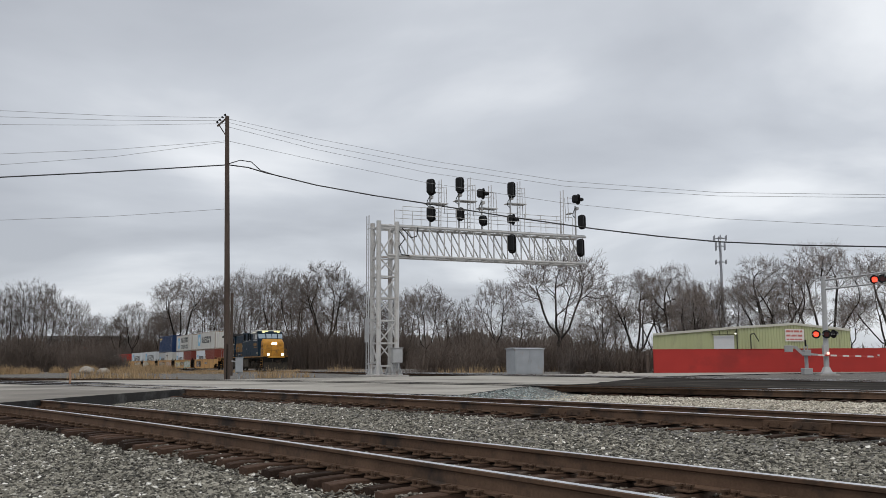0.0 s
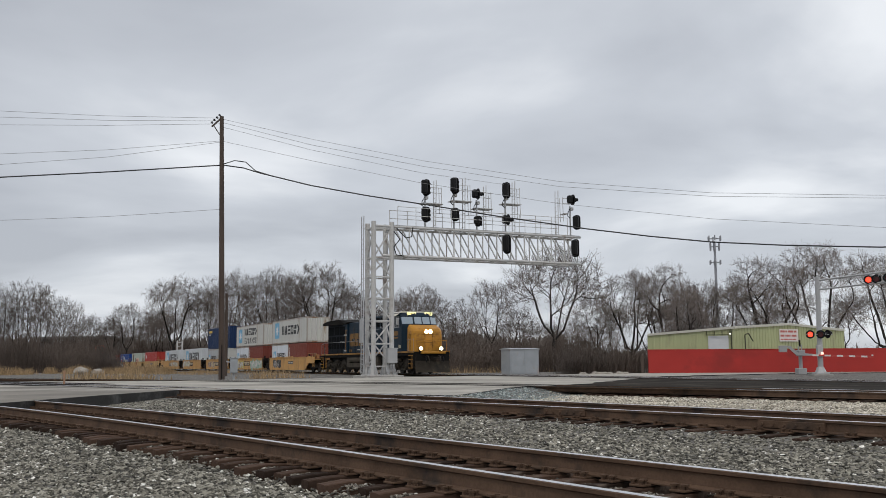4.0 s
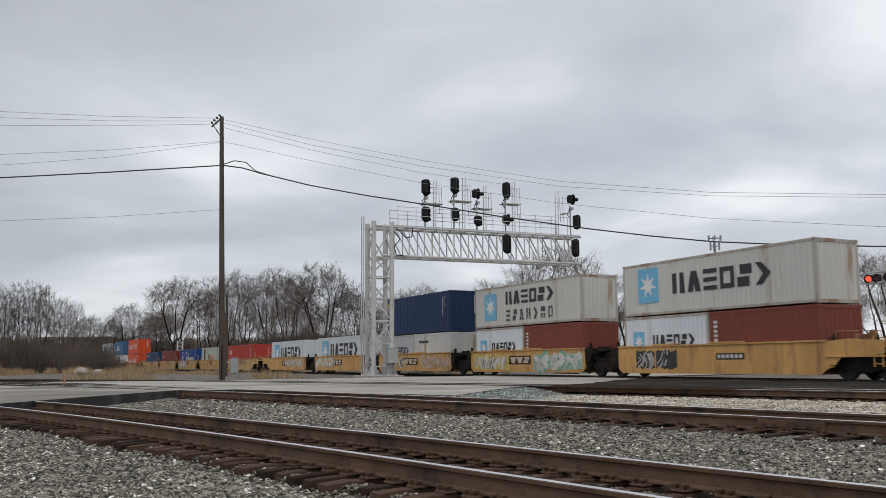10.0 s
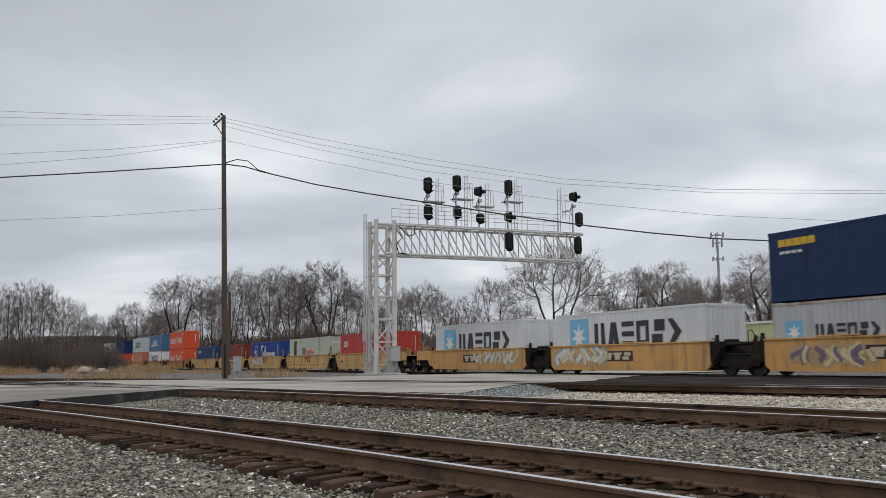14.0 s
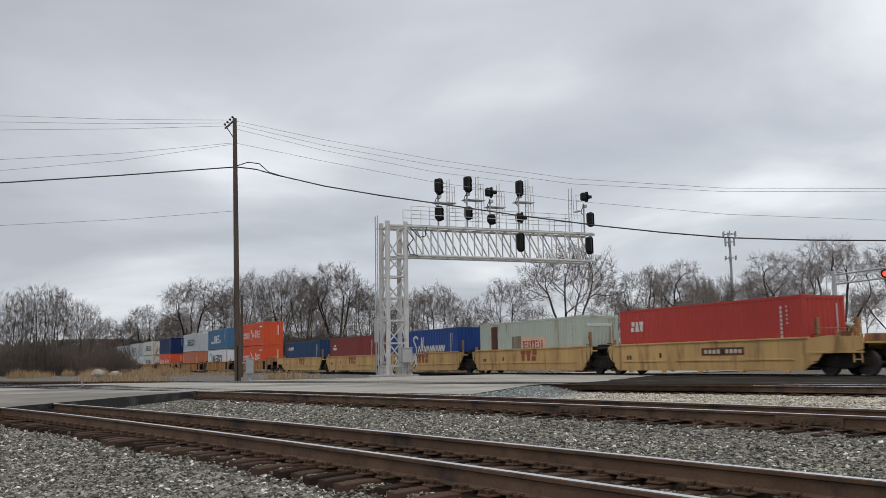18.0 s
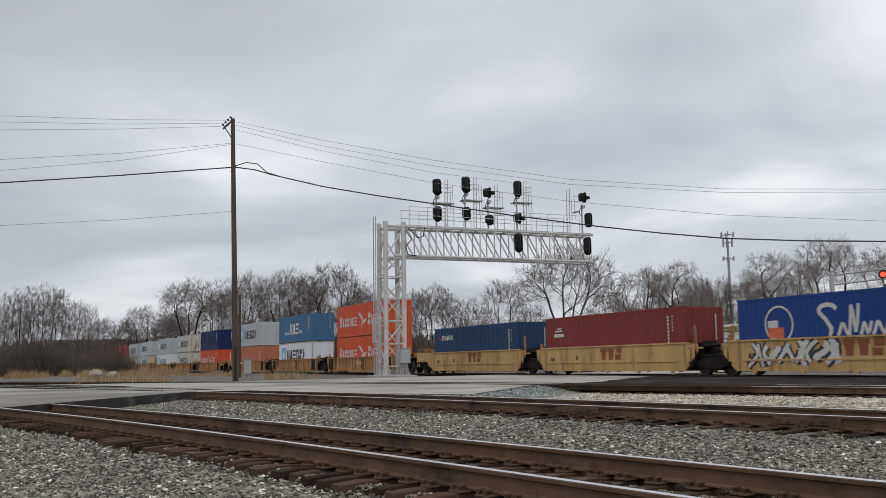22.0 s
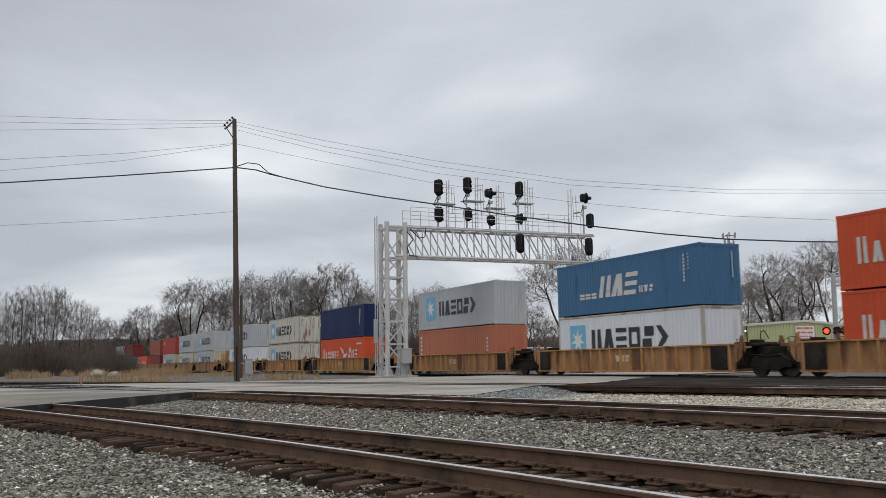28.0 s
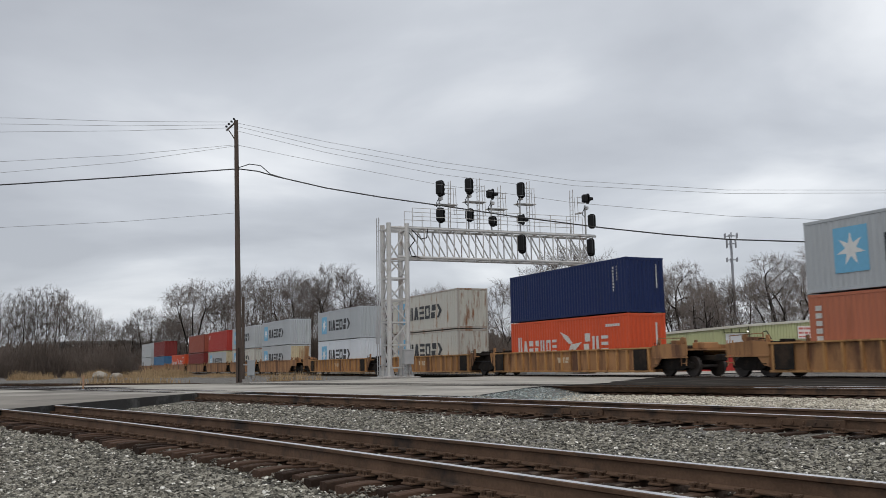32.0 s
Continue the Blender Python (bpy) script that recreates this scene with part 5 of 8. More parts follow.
# thick brush in front of the far curve of the line, then rows of it behind the tracks
for i in range(10):
    brush(-90 + i * 4.0 + br_rng.uniform(-1, 1), 126 + br_rng.uniform(-6, 6), 4.6 + 4.2 * br_rng.random(), 0.9)
    brush(-97 + i * 4.3, 140 + br_rng.uniform(-3, 3), 6.0 + 4.8 * br_rng.random())
    brush(-104 + i * 4.6, 150, 6.5 + 2.0 * br_rng.random())
brush(-42.6, 117, 3.9, 0.3)
brush(-44.4, 121, 4.7, 0.36)
brush(-46.2, 124, 5.0, 0.42)
brush(-45.2, 116, 4.2, 0.36)
brush(-48.6, 121, 4.6, 0.5)
brush(-51.0, 129, 5.6, 0.75)
brush(-52.5, 133, 6.4, 0.9)
brush(-53.0, 124, 4.8, 0.6)
for i in range(26):
    u = i / 25
    x = -52 + u * 130
    thin = 1.0 if u < 0.6 else 0.62
    brush(x, 212 - 90 * min(1, u * 2.2) + 20 * u + br_rng.uniform(-6, 6), thin * (6.6 - 1.8 * u) * (0.7 + 0.7 * br_rng.random()), 1.0)
    brush(x + 3, 228 - 88 * min(1, u * 2.2) + 20 * u + br_rng.uniform(-4, 4), thin * (9.4 - 2.2 * u) * (0.7 + 0.6 * br_rng.random()), 1.1)
for i in range(16):
    brush(-98 + i * 4.6, 234 + br_rng.uniform(-5, 5), 9.5 + 5.0 * br_rng.random(), 1.1)
for i in range(9):
    brush(-27 + i * 2.4, 150 + br_rng.uniform(-4, 4), 8.5 + 3.5 * br_rng.random(), 0.7)
for i in range(5):
    brush(9.5 + i * 1.3, 70 + br_rng.uniform(-1.5, 1.5), 2.2 + 1.0 * br_rng.random(), 0.22)
for i in range(9):
    brush(-1.5 + i * 2.2, 92 + br_rng.uniform(-3, 3), 3.0 + 1.3 * br_rng.random(), 0.5)

# the woods behind: ragged dark screens of distant trunks and undergrowth
woods = mat("distant_woods", (0.17, 0.145, 0.13), rough=1.0, var=0.45, scale=0.35, grain=1.6, bump=0, streak=True)
for (yy, base, amp, x0, x1, sd) in ((300, 9.5, 3.0, -180, 40, 1), (250, 4.0, 1.6, 0, 200, 2)):
    v, f = [], []
    n = 1500
    for i in range(n + 1):
        x = x0 + (x1 - x0) * i / n
        t = base + amp * noise.noise((x * 0.06, sd, 0)) + 1.5 * noise.noise((x * 0.5, sd, 3)) + 1.6 * noise.noise((x * 1.3, sd, 5)) + 1.5 * noise.noise((x * 4.1, sd, 9))
        v += [(x, yy + 2 * noise.noise((x * 0.2, 7, sd)), -1), (x, yy + 2 * noise.noise((x * 0.2, 9, sd)), max(2.0, t))]
    f = [(2 * i, 2 * i + 2, 2 * i + 3, 2 * i + 1) for i in range(n)]
    tagged(new("backdrop", raw_mesh("backdrop", v, f, woods)), "distant hazy brown woodland", "woods", kind="structure")

# a far road bridge, two pale boulders, rubble and a few small posts
bridge = thing("road_bridge", "distant dark road bridge behind the trees", "bridge", Matrix.Translation((-104, 246, 0)))
dark_conc = mat("dark_bridge_concrete", (0.17, 0.16, 0.155), rough=0.9)
part("deck", Build().box(-4, -5, 7.7, 18, 5, 8.1, 0.05), dark_conc, bridge)
part("parapet", Build().box(-4, -5.2, 8.103, 18, -5.0, 8.5), dark_conc, bridge)
for i in range(4):
    part("pier", Build().box(-3 + i * 6.5, -3, -0.2, -2.0 + i * 6.5, 3, 7.7, 0.05), dark_conc, bridge)
pale_rock = mat("pale_limestone", (0.34, 0.31, 0.27), rough=0.9, var=0.25, scale=1.5, grain=10, bump=0.4)


def boulder(x, y, r0, seed, label):
    b = bmesh.new()
    bmesh.ops.create_icosphere(b, subdivisions=3, radius=1.0)
    for p in b.verts:
        p.co *= 1 + 0.22 * noise.noise(p.co * 1.4 + Vector((seed, 0, 0))) + 0.07 * noise.noise(p.co * 4)
        p.co = Vector((p.co.x * r0 * 1.25, p.co.y * r0, p.co.z * r0 * 0.72))
    me = bpy.data.meshes.new("boulder")
    b.to_mesh(me)
    b.free()
    me.materials.append(pale_rock)
    ob = new("boulder", me)
    ob.matrix_basis = Matrix.Translation((x, y, -0.1 + r0 * 0.45))
    return tagged(ob, label, "rock")


boulder(-38.3, 97, 0.62, 1, "pale rounded boulder in dry grass")
boulder(-36.3, 96.5, 0.48, 5, "smaller pale boulder in dry grass")
rub = np.random.RandomState(77)
for i in range(30):
    rx, ry = 10.2 + 2.6 * rub.rand() + 0.4 * rub.randn(), 64.8 + 0.8 * rub.randn()
    boulder(rx, ry, 0.06 + 0.14 * rub.rand(), i, "lump of pale rubble beside the red wall")
old_post = thing("wooden_post", "short weathered wooden post behind the pole", "post", Matrix.Translation((-17.75, 75, -0.3)))
part("shaft", Build().tube((0, 0, 0), (-0.05, 0, 6.9), 0.14, 0.11, 10), pole_wood, old_post)
stake = thing("marker_stake", "thin faded orange marker stake at the road edge", "marker", Matrix.Translation((-15.75, 38.2, -0.02)))
part("stake", Build().box(-0.03, -0.03, 0, 0.03, 0.03, 0.55, 0.01), mat("faded_orange_plastic", (0.42, 0.24, 0.15), rough=0.7), stake)
wp = thing("fence_post", "pale post at the end of the red wall", "post", Matrix.Translation((14.35, 66.0, -0.1)))
part("shaft", Build().box(-0.1, -0.1, 0, 0.1, 0.1, 1.35, 0.01), pole_wood, wp)

# dry grass beside the line
straw = mat("dry_straw_grass", (0.37, 0.26, 0.145), rough=0.95, var=0.4, scale=1.0, grain=6, bump=0, island=0.5)


def grass(name, label, n, area, hh, seed):
    r = np.random.RandomState(seed)
    x = area[0] + (area[1] - area[0]) * r.rand(n)
    y = area[2] + (area[3] - area[2]) * r.rand(n)
    clump = np.array([noise.noise((float(a) * 0.22, float(b) * 0.1, seed)) + 0.5 * noise.noise((float(a) * 0.9, float(b) * 0.4, seed)) for a, b in zip(x, y)])
    keep = clump + r.rand(n) * 0.25 > 0.36
    x, y, clump = x[keep], y[keep], clump[keep]
    n = len(x)
    h = hh * (0.35 + 0.65 * r.rand(n)) * (0.5 + 1.4 * np.clip(clump, 0, 1))
    a = r.rand(n) * 6.283
    w = 0.012 + 0.02 * r.rand(n)
    lean = r.randn(n, 2) * 0.22
    z = np.full(n, -0.14)
    p0 = np.stack([x - w * np.cos(a), y - w * np.sin(a), z], 1)
    p1 = np.stack([x + w * np.cos(a), y + w * np.sin(a), z], 1)
    p2 = np.stack([x + lean[:, 0] * h, y + lean[:, 1] * h, z + h], 1)
    v = np.stack([p0, p1, p2], 1).reshape(-1, 3)
    f = np.arange(3 * n).reshape(-1, 3)
    tagged(new(name, raw_mesh(name, v, f, straw)), label, "grass", kind="stuff")


grass("dry_grass", "dry straw-coloured grass beside the railway", 42000, (-47, -31, 94, 112), 1.0, 3)
grass("dry_grass", "thin low straw-coloured grass beside the railway", 16000, (-31, -17, 88, 108), 0.36, 7)
grass("dry_grass", "low dry straw-coloured grass beside the road", 6000, (-75, -13, 80, 110), 0.35, 6)
grass("dry_grass", "tufts of dry straw-coloured grass near the pole", 4000, (-22, -8.5, 51, 62), 0.65, 4)
grass("dry_grass", "dry grass along the foot of the woods", 9000, (-12, 40, 84, 100), 0.7, 5)

# ---- the freight train ----
KEYED = []


def train_shift(t):
    d = t - 20.0
    return 9.965 * d - 0.0459 * d * d / 2


def rail_pose(s, length):
    """A vehicle's pose on the main line: its rear end at s, facing along the line."""
    x0, y0, a = main_line(s)
    x1, y1, a = main_line(s + length)
    return Matrix.Translation((x0, y0, 0)) @ Matrix.Rotation(math.atan2(y1 - y0, x1 - x0), 4, "Z")


def on_rails(ob, s, length):
    KEYED.append((ob, s, length))
    ob.matrix_basis = rail_pose(s, length)
    return ob


# -- containers --
CL, CW = 12.192, 2.438
HI, LO = 2.896, 2.591
_shapes = {}


def sheet(n, pitch, depth, h, L, z0):
    """Upright corrugated steel in the x-z plane; its crests lie at y = 0, its troughs at y = depth."""
    b = Build()
    pts = []
    for i in range(n):
        for t, o in ((0.0, 0), (0.26, 0), (0.50, depth), (0.76, depth)):
            pts.append(((i + t) * pitch, o))
    pts.append((n * pitch, 0))
    k = L / (n * pitch)
    for x, o in pts:
        b.v += [(x * k, o, z0), (x * k, o, z0 + h)]
    b.f += [(2 * i, 2 * i + 2, 2 * i + 3, 2 * i + 1) for i in range(len(pts) - 1)]
    return b


def shapes(L, H):
    key = (round(L, 2), H)
    if key in _shapes:
        return _shapes[key]
    bare = mat("bare_steel", (0.3, 0.28, 0.26))
    s = {}
    s["side"] = sheet(int(L / 0.278), 0.278, 0.022, H - 0.26, L - 0.3, 0.15).mesh("side_panel", bare)
    s["end"] = sheet(8, 0.26, 0.04, H - 0.3, CW - 0.3, 0.17).mesh("end_panel", bare)
    s["roof"] = Build().box(0.06, -CW / 2 + 0.05, H - 0.05, L - 0.06, CW / 2 - 0.05, H - 0.02).mesh("roof_panel", bare)
    s["floor"] = Build().box(0.1, -CW / 2 + 0.08, 0.1, L - 0.1, CW / 2 - 0.08, 0.15).mesh("floor_frame", bare)
    s["post"] = Build().box(-0.075, -0.075, 0.11, 0.075, 0.075, H - 0.11, 0.012).mesh("corner_post", bare)
    s["rail"] = Build().box(0.14, -0.05, -0.06, L - 0.14, 0.05, 0.06, 0.008).mesh("side_rail", bare)
    s["cross"] = Build().box(-0.06, -CW / 2 + 0.14, -0.075, 0.06, CW / 2 - 0.14, 0.075, 0.008).mesh("end_rail", bare)
    s["cast"] = Build().box(-0.089, -0.081, -0.059, 0.089, 0.081, 0.059, 0.012).mesh("corner_casting", bare)
    s["door"] = Build().box(0.0, -0.54, 0.19, 0.045, 0.54, H - 0.19, 0.008).mesh("door", bare)
    s["rod"] = Build().tube((-0.03, 0, 0.16), (-0.03, 0, H - 0.16), 0.02, n=6).mesh("lock_rod", bare)
    _shapes[key] = s
    return s


_tinted = {}


def tint(mesh, material):
    """The same shape in another paint."""
    key = (mesh.name, material.name)
    if key not in _tinted:
        me = mesh.copy()
        me.materials.clear()
        me.materials.append(material)
        _tinted[key] = me
    return _tinted[key]


def container(s, z, paint, frame, label, L=CL, H=HI, end=None, group="containers on the train"):
    c = thing("shipping_container", label, "container", group=group)
    sh = shapes(L, H)
    B = Matrix.Translation((0, 0, z))

    def put(nm, me, m, pt=paint, parent=None):
        return part(nm, tint(me, pt), None, parent or c, m=(B @ m) if parent is None else m)

    put("side_panel", sh["side"], Matrix.Translation((0.15, -CW / 2 + 0.012, 0)))
    put("side_panel", sh["side"], Matrix.Translation((L - 0.15, CW / 2 - 0.012, 0)) @ Matrix.Rotation(math.pi, 4, "Z"))
    put("end_panel", sh["end"], Matrix.Translation((L - 0.03, -CW / 2 + 0.15, 0)) @ Matrix.Rotation(math.pi / 2, 4, "Z"), end or paint)
    put("roof_panel", sh["roof"], Matrix.Identity(4))
    put("floor_frame", sh["floor"], Matrix.Identity(4), frame)
    for sy in (-0.555, 0.555):
        d = put("door", sh["door"], Matrix.Translation((0.03, sy, 0)))
        for q in (-0.25, 0.25):
            put("lock_rod", sh["rod"], Matrix.Translation((0, q, 0)), galv, d)
    for x in (0.09, L - 0.09):
        put("end_rail", sh["cross"], Matrix.Translation((x, 0, 0.09)), frame)
        put("end_rail", sh["cross"], Matrix.Translation((x, 0, H - 0.085)), frame)
        for y in (-CW / 2 + 0.08, CW / 2 - 0.08):
            put("corner_post", sh["post"], Matrix.Translation((x, y, 0)), frame)
            for zz in (0.059, H - 0.059):
                put("corner_casting", sh["cast"], Matrix.Translation((x, y, zz)), frame)
    for y in (-CW / 2 + 0.055, CW / 2 - 0.055):
        put("side_rail", sh["rail"], Matrix.Translation((0, y, 0.09)), frame)
        put("side_rail", sh["rail"], Matrix.Translation((0, y, H - 0.07)), frame)
    c["floor_z"] = z
    return on_rails(c, s, L)


def bars(c, rows, ink, y=-CW / 2 - 0.004, name="lettering"):
    """Plain bars in the place of writing: rows of x, z, width and height on the near wall."""
    z = c["floor_z"]
    for x, zz, w, h in rows:
        part(name, Build().box(x, y, z + zz, x + w, y + 0.01, z + zz + h), ink, c)


def word(x, z, w, h, n, gap=0.16):
    """n bars of one height that fill a width, as the letters of a word do."""
    step = w / n
    return [(x + i * step, z, step * (1 - gap), h) for i in range(n)]


# plain shapes in a unit square that stand where the letters of a large mark would
GLYPHS = (
    [[(0, 0), (1, 0), (1, 0.42), (0, 0.42)], [(0, 0.58), (1, 0.58), (1, 1), (0, 1)]],
    [[(0, 0), (0.42, 0), (0.5, 0.4), (0.58, 0), (1, 0), (0.72, 1), (0.28, 1)]],
    [[(0, 0), (1, 0), (1, 0.2), (0, 0.2)], [(0, 0.4), (1, 0.4), (1, 0.6), (0, 0.6)], [(0, 0.8), (1, 0.8), (1, 1), (0, 1)]],
    [[(0, 0), (0.26, 0), (0.26, 1), (0, 1)], [(0.74, 0), (1, 0), (1, 1), (0.74, 1)], [(0.26, 0), (0.74, 0), (0.74, 0.22), (0.26, 0.22)], [(0.26, 0.78), (0.74, 0.78), (0.74, 1), (0.26, 1)]],
    [[(0, 0), (0.8, 0), (0.8, 0.44), (0, 0.44)], [(0.2, 0.56), (1, 0.56), (1, 1), (0.2, 1)]],
    [[(0, 0), (0.4, 0), (1, 0.5), (0.4, 1), (0, 1), (0.5, 0.5)]],
    [[(0, 0), (0.34, 0), (0.34, 1), (0, 1)], [(0.6, 0), (1, 0), (0.9, 1), (0.6, 1)]],
    [[(0.22, 0), (0.78, 0), (0.86, 0.66), (1, 0.7), (1, 1), (0, 1), (0, 0.7), (0.14, 0.66)]],
)


def mark(c, x, z, w, h, order, ink, gap=0.18, slant=0.0, y=-CW / 2 - 0.004, lift=None, first=1.0):
    """A large painted mark: a row of plain shapes on the near wall; each is a part."""
    z += c["floor_z"] if lift is None else lift
    step = w / len(order)
    for i, k in enumerate(order):
        hh = h * (first if i == 0 else 1.0)
        b = Build()
        for poly in GLYPHS[k % len(GLYPHS)]:
            b.prism([(x + i * step + p * step * (1 - gap) + slant * q * hh, z + q * hh) for p, q in poly], "y", y, y + 0.008)
        part("lettering", b, ink, c)


def ribbon(pts, r, y):
    """A flat stroke of width r through x-z points."""
    b = Build()
    for k, (p, q) in enumerate(zip(pts[:-1], pts[1:])):
        p, q = Vector(p), Vector(q)
        d = (q - p).normalized()
        o = Vector((-d.y, d.x)) * r / 2
        b.prism([tuple(p - o - d * r * 0.2), tuple(q - o + d * r * 0.2), tuple(q + o + d * r * 0.2), tuple(p + o - d * r * 0.2)], "y", y - 0.0003 * (k % 2), y + 0.006)
    return b


def burst(c, x, z, size):
    """A sky-blue square with a white pointed star shape."""
    zz = c["floor_z"] + z
    sq = part("blue_square", Build().box(x, -CW / 2 - 0.004, zz, x + size * 0.9, -CW / 2 + 0.006, zz + size), mat("sky_blue_paint", (0.16, 0.44, 0.66), rough=0.5, var=0.08, bump=0), c, "sky-blue square")
    pts = []
    for i in range(14):
        r = size * (0.38 if i % 2 == 0 else 0.15)
        a = math.pi / 2 + i * math.pi / 7
        pts.append((x + size * 0.45 + r * math.cos(a), zz + size / 2 + r * math.sin(a)))
    part("white_star", Build().prism(pts, "y", -CW / 2 - 0.008, -CW / 2 - 0.0045), mat("white_paint", (0.72, 0.73, 0.72), rough=0.5, var=0.08, bump=0), sq)


ink_dark, ink_white = mat("dark_ink", (0.02, 0.023, 0.027), rough=0.5, bump=0), mat("white_ink", (0.58, 0.58, 0.56), rough=0.6, bump=0, var=0.2)
ink_yellow = mat("yellow_ink", (0.62, 0.40, 0.03), rough=0.5, bump=0)
RUST = (0.16, 0.07, 0.035)


def paint(name, col, **k):
    k = {**dict(rough=0.5, var=0.1, scale=0.7, grain=25, bump=0.06, stain=tuple(c * 0.82 + r * 0.12 for c, r in zip(col, RUST)), spec=0.3, stain_amt=0.12, stain_scale=0.9, streak=True), **k}
    return mat(name, col, **k)


p_grey = paint("pale_grey_paint", (0.44, 0.46, 0.475))
p_warm = paint("aged_grey_paint", (0.57, 0.57, 0.54), stain=(0.36, 0.29, 0.21), stain_amt=0.16)
p_grey2 = paint("mid_grey_paint", (0.43, 0.46, 0.485))
p_silver = paint("silver_grey_paint", (0.59, 0.62, 0.64))
p_ice = paint("ice_blue_paint", (0.66, 0.70, 0.75))
p_red_ox = paint("oxide_red_paint", (0.20, 0.05, 0.035))
p_navy = paint("navy_paint", (0.009, 0.029, 0.092), stain=(0.008, 0.02, 0.055))
p_navy2 = paint("bright_navy_paint", (0.005, 0.017, 0.085), stain=(0.006, 0.015, 0.065))
p_blue = paint("mid_blue_paint", (0.052, 0.145, 0.275), stain=(0.03, 0.10, 0.2))
p_royal = paint("royal_blue_paint", (0.010, 0.050, 0.225), stain=(0.014, 0.045, 0.17))
p_dblue = paint("dull_blue_paint", (0.012, 0.045, 0.12), stain=(0.016, 0.04, 0.09))
p_red = paint("bright_red_paint", (0.40, 0.045, 0.035))
p_maroon = paint("maroon_paint", (0.19, 0.030, 0.027))
p_orange = paint("orange_red_paint", (0.60, 0.085, 0.028))
p_salmon = paint("faded_orange_paint", (0.45, 0.155, 0.088))
p_mint = paint("faded_mint_paint", (0.41, 0.46, 0.40), stain=(0.27, 0.24, 0.18), stain_amt=0.22)
p_cream = paint("yellowed_cream_paint", (0.55, 0.47, 0.31), stain=(0.25, 0.13, 0.06), stain_amt=0.45)
p_rusty = paint("rust_streaked_white_paint", (0.55, 0.54, 0.49), stain=(0.33, 0.19, 0.10), stain_amt=0.22, stain_scale=2.2)
p_streaked = paint("rust_run_white_paint", (0.55, 0.54, 0.49), stain=(0.25, 0.12, 0.06), stain_amt=0.42, stain_scale=3.0)
f_rusty = paint("rusty_frame_paint", (0.42, 0.39, 0.35), stain=(0.27, 0.16, 0.10), stain_amt=0.45)
Z0 = 0.36


def star_box(s, z, pt, fr, label, sx=1.2, tx=3.5, tw=6.2, tz=0.95, th=0.95, H=HI, two=False, end=None, size=1.7):
    c = container(s, z, pt, fr, label, H=H, end=end)
    burst(c, sx, H * 0.24 if not two else H * 0.18, size)
    mark(c, tx, tz + (0.42 if two else 0), tw, th * (0.85 if two else 1), (6, 1, 2, 3, 4, 5), ink_dark)
    if two:
        mark(c, tx + 0.05, 0.35, tw, 0.68, (2, 4, 1, 6, 5, 0, 3), mat("worn_dark_ink", (0.05, 0.055, 0.055), rough=0.6, bump=0, stain=(0.42, 0.42, 0.40), stain_amt=0.35, stain_scale=2.5), 0.42)
    return c


def pair_lower(s, left, right, llab, rlab, marks=True):
    a = container(s, Z0, left, f_rusty, llab, L=6.058, H=LO)
    if marks:
        burst(a, 0.7, 0.9, 0.95)
        mark(a, 2.2, 1.12, 3.0, 0.55, (6, 1, 2, 3, 4, 5), ink_dark)
    b = container(s + 6.134, Z0, right, right if right is not p_grey else f_rusty, rlab, L=6.058, H=LO)
    bars(b, [(0.25, 1.05 + i * 0.2, 0.22, 0.13) for i in range(6)], ink_white)
    return a, b


def end_marks(c, H=HI, ink=ink_white):
    """Rows of small identification bars near the front end of the wall and down the end itself."""
    z, L = c["floor_z"], CL
    for i in range(8):
        part("lettering", Build().box(L - 1.2, -CW / 2 - 0.004, z + H * 0.40 + i * 0.17, L - 1.1, -CW / 2 + 0.006, z + H * 0.40 + i * 0.17 + 0.12), ink, c)
        if i > 2:
            part("lettering", Build().box(L - 0.86, -CW / 2 - 0.004, z + H * 0.42 + i * 0.17, L - 0.8, -CW / 2 + 0.006, z + H * 0.42 + i * 0.17 + 0.08), ink, c)
    part("lettering", Build().box(L - 0.032, 0.72, z + H * 0.45, L - 0.02, 0.77, z + H * 0.88), ink, c)


LOWER2 = Z0 + LO + 0.035
UP = Z0 + HI + 0.035
# first five wells
star_box(64.6, LOWER2, p_warm, f_rusty, "pale grey container with dark lettering and a blue square, stacked", H=LO, tx=3.75, tw=6.3)
pair_lower(64.6, p_ice, p_red_ox, "short ice-blue container in a yellow well car", "short oxide-red container in a yellow well car")
star_box(48.75, LOWER2, p_warm, f_rusty, "stained pale grey container with two lines of dark lettering, stacked", H=LO, tx=4.0, tw=5.6, two=True, sx=1.3)
pair_lower(48.75, p_ice, p_red_ox, "short ice-blue container in a yellow well car", "short oxide-red container in a yellow well car")
c = container(32.9, LOWER2, p_navy, p_navy, "dark navy container with a small yellow mark, stacked")
bars(c, word(0.55, 2.25, 1.9, 0.3, 5, 0.08), ink_yellow)
bars(c, word(0.6, 1.95, 1.2, 0.12, 4), ink_white)
end_marks(c)
a, b = pair_lower(32.9, p_grey, p_warm, "short pale grey container in a yellow well car", "short stained grey container in a yellow well car")
bars(b, word(0.9, 1.9, 1.7, 0.18, 7, 0.3), ink_dark)
star_box(16.75, Z0, p_silver, p_silver, "grey container with large dark lettering in a yellow well car", sx=1.4, tx=3.7, tw=7.1, tz=1.05, th=1.25, size=1.9)
star_box(1.0, Z0, p_silver, p_silver, "grey container with large dark lettering in a yellow well car", sx=1.4, tx=3.7, tw=7.0, tz=1.05, th=1.2, size=1.9)
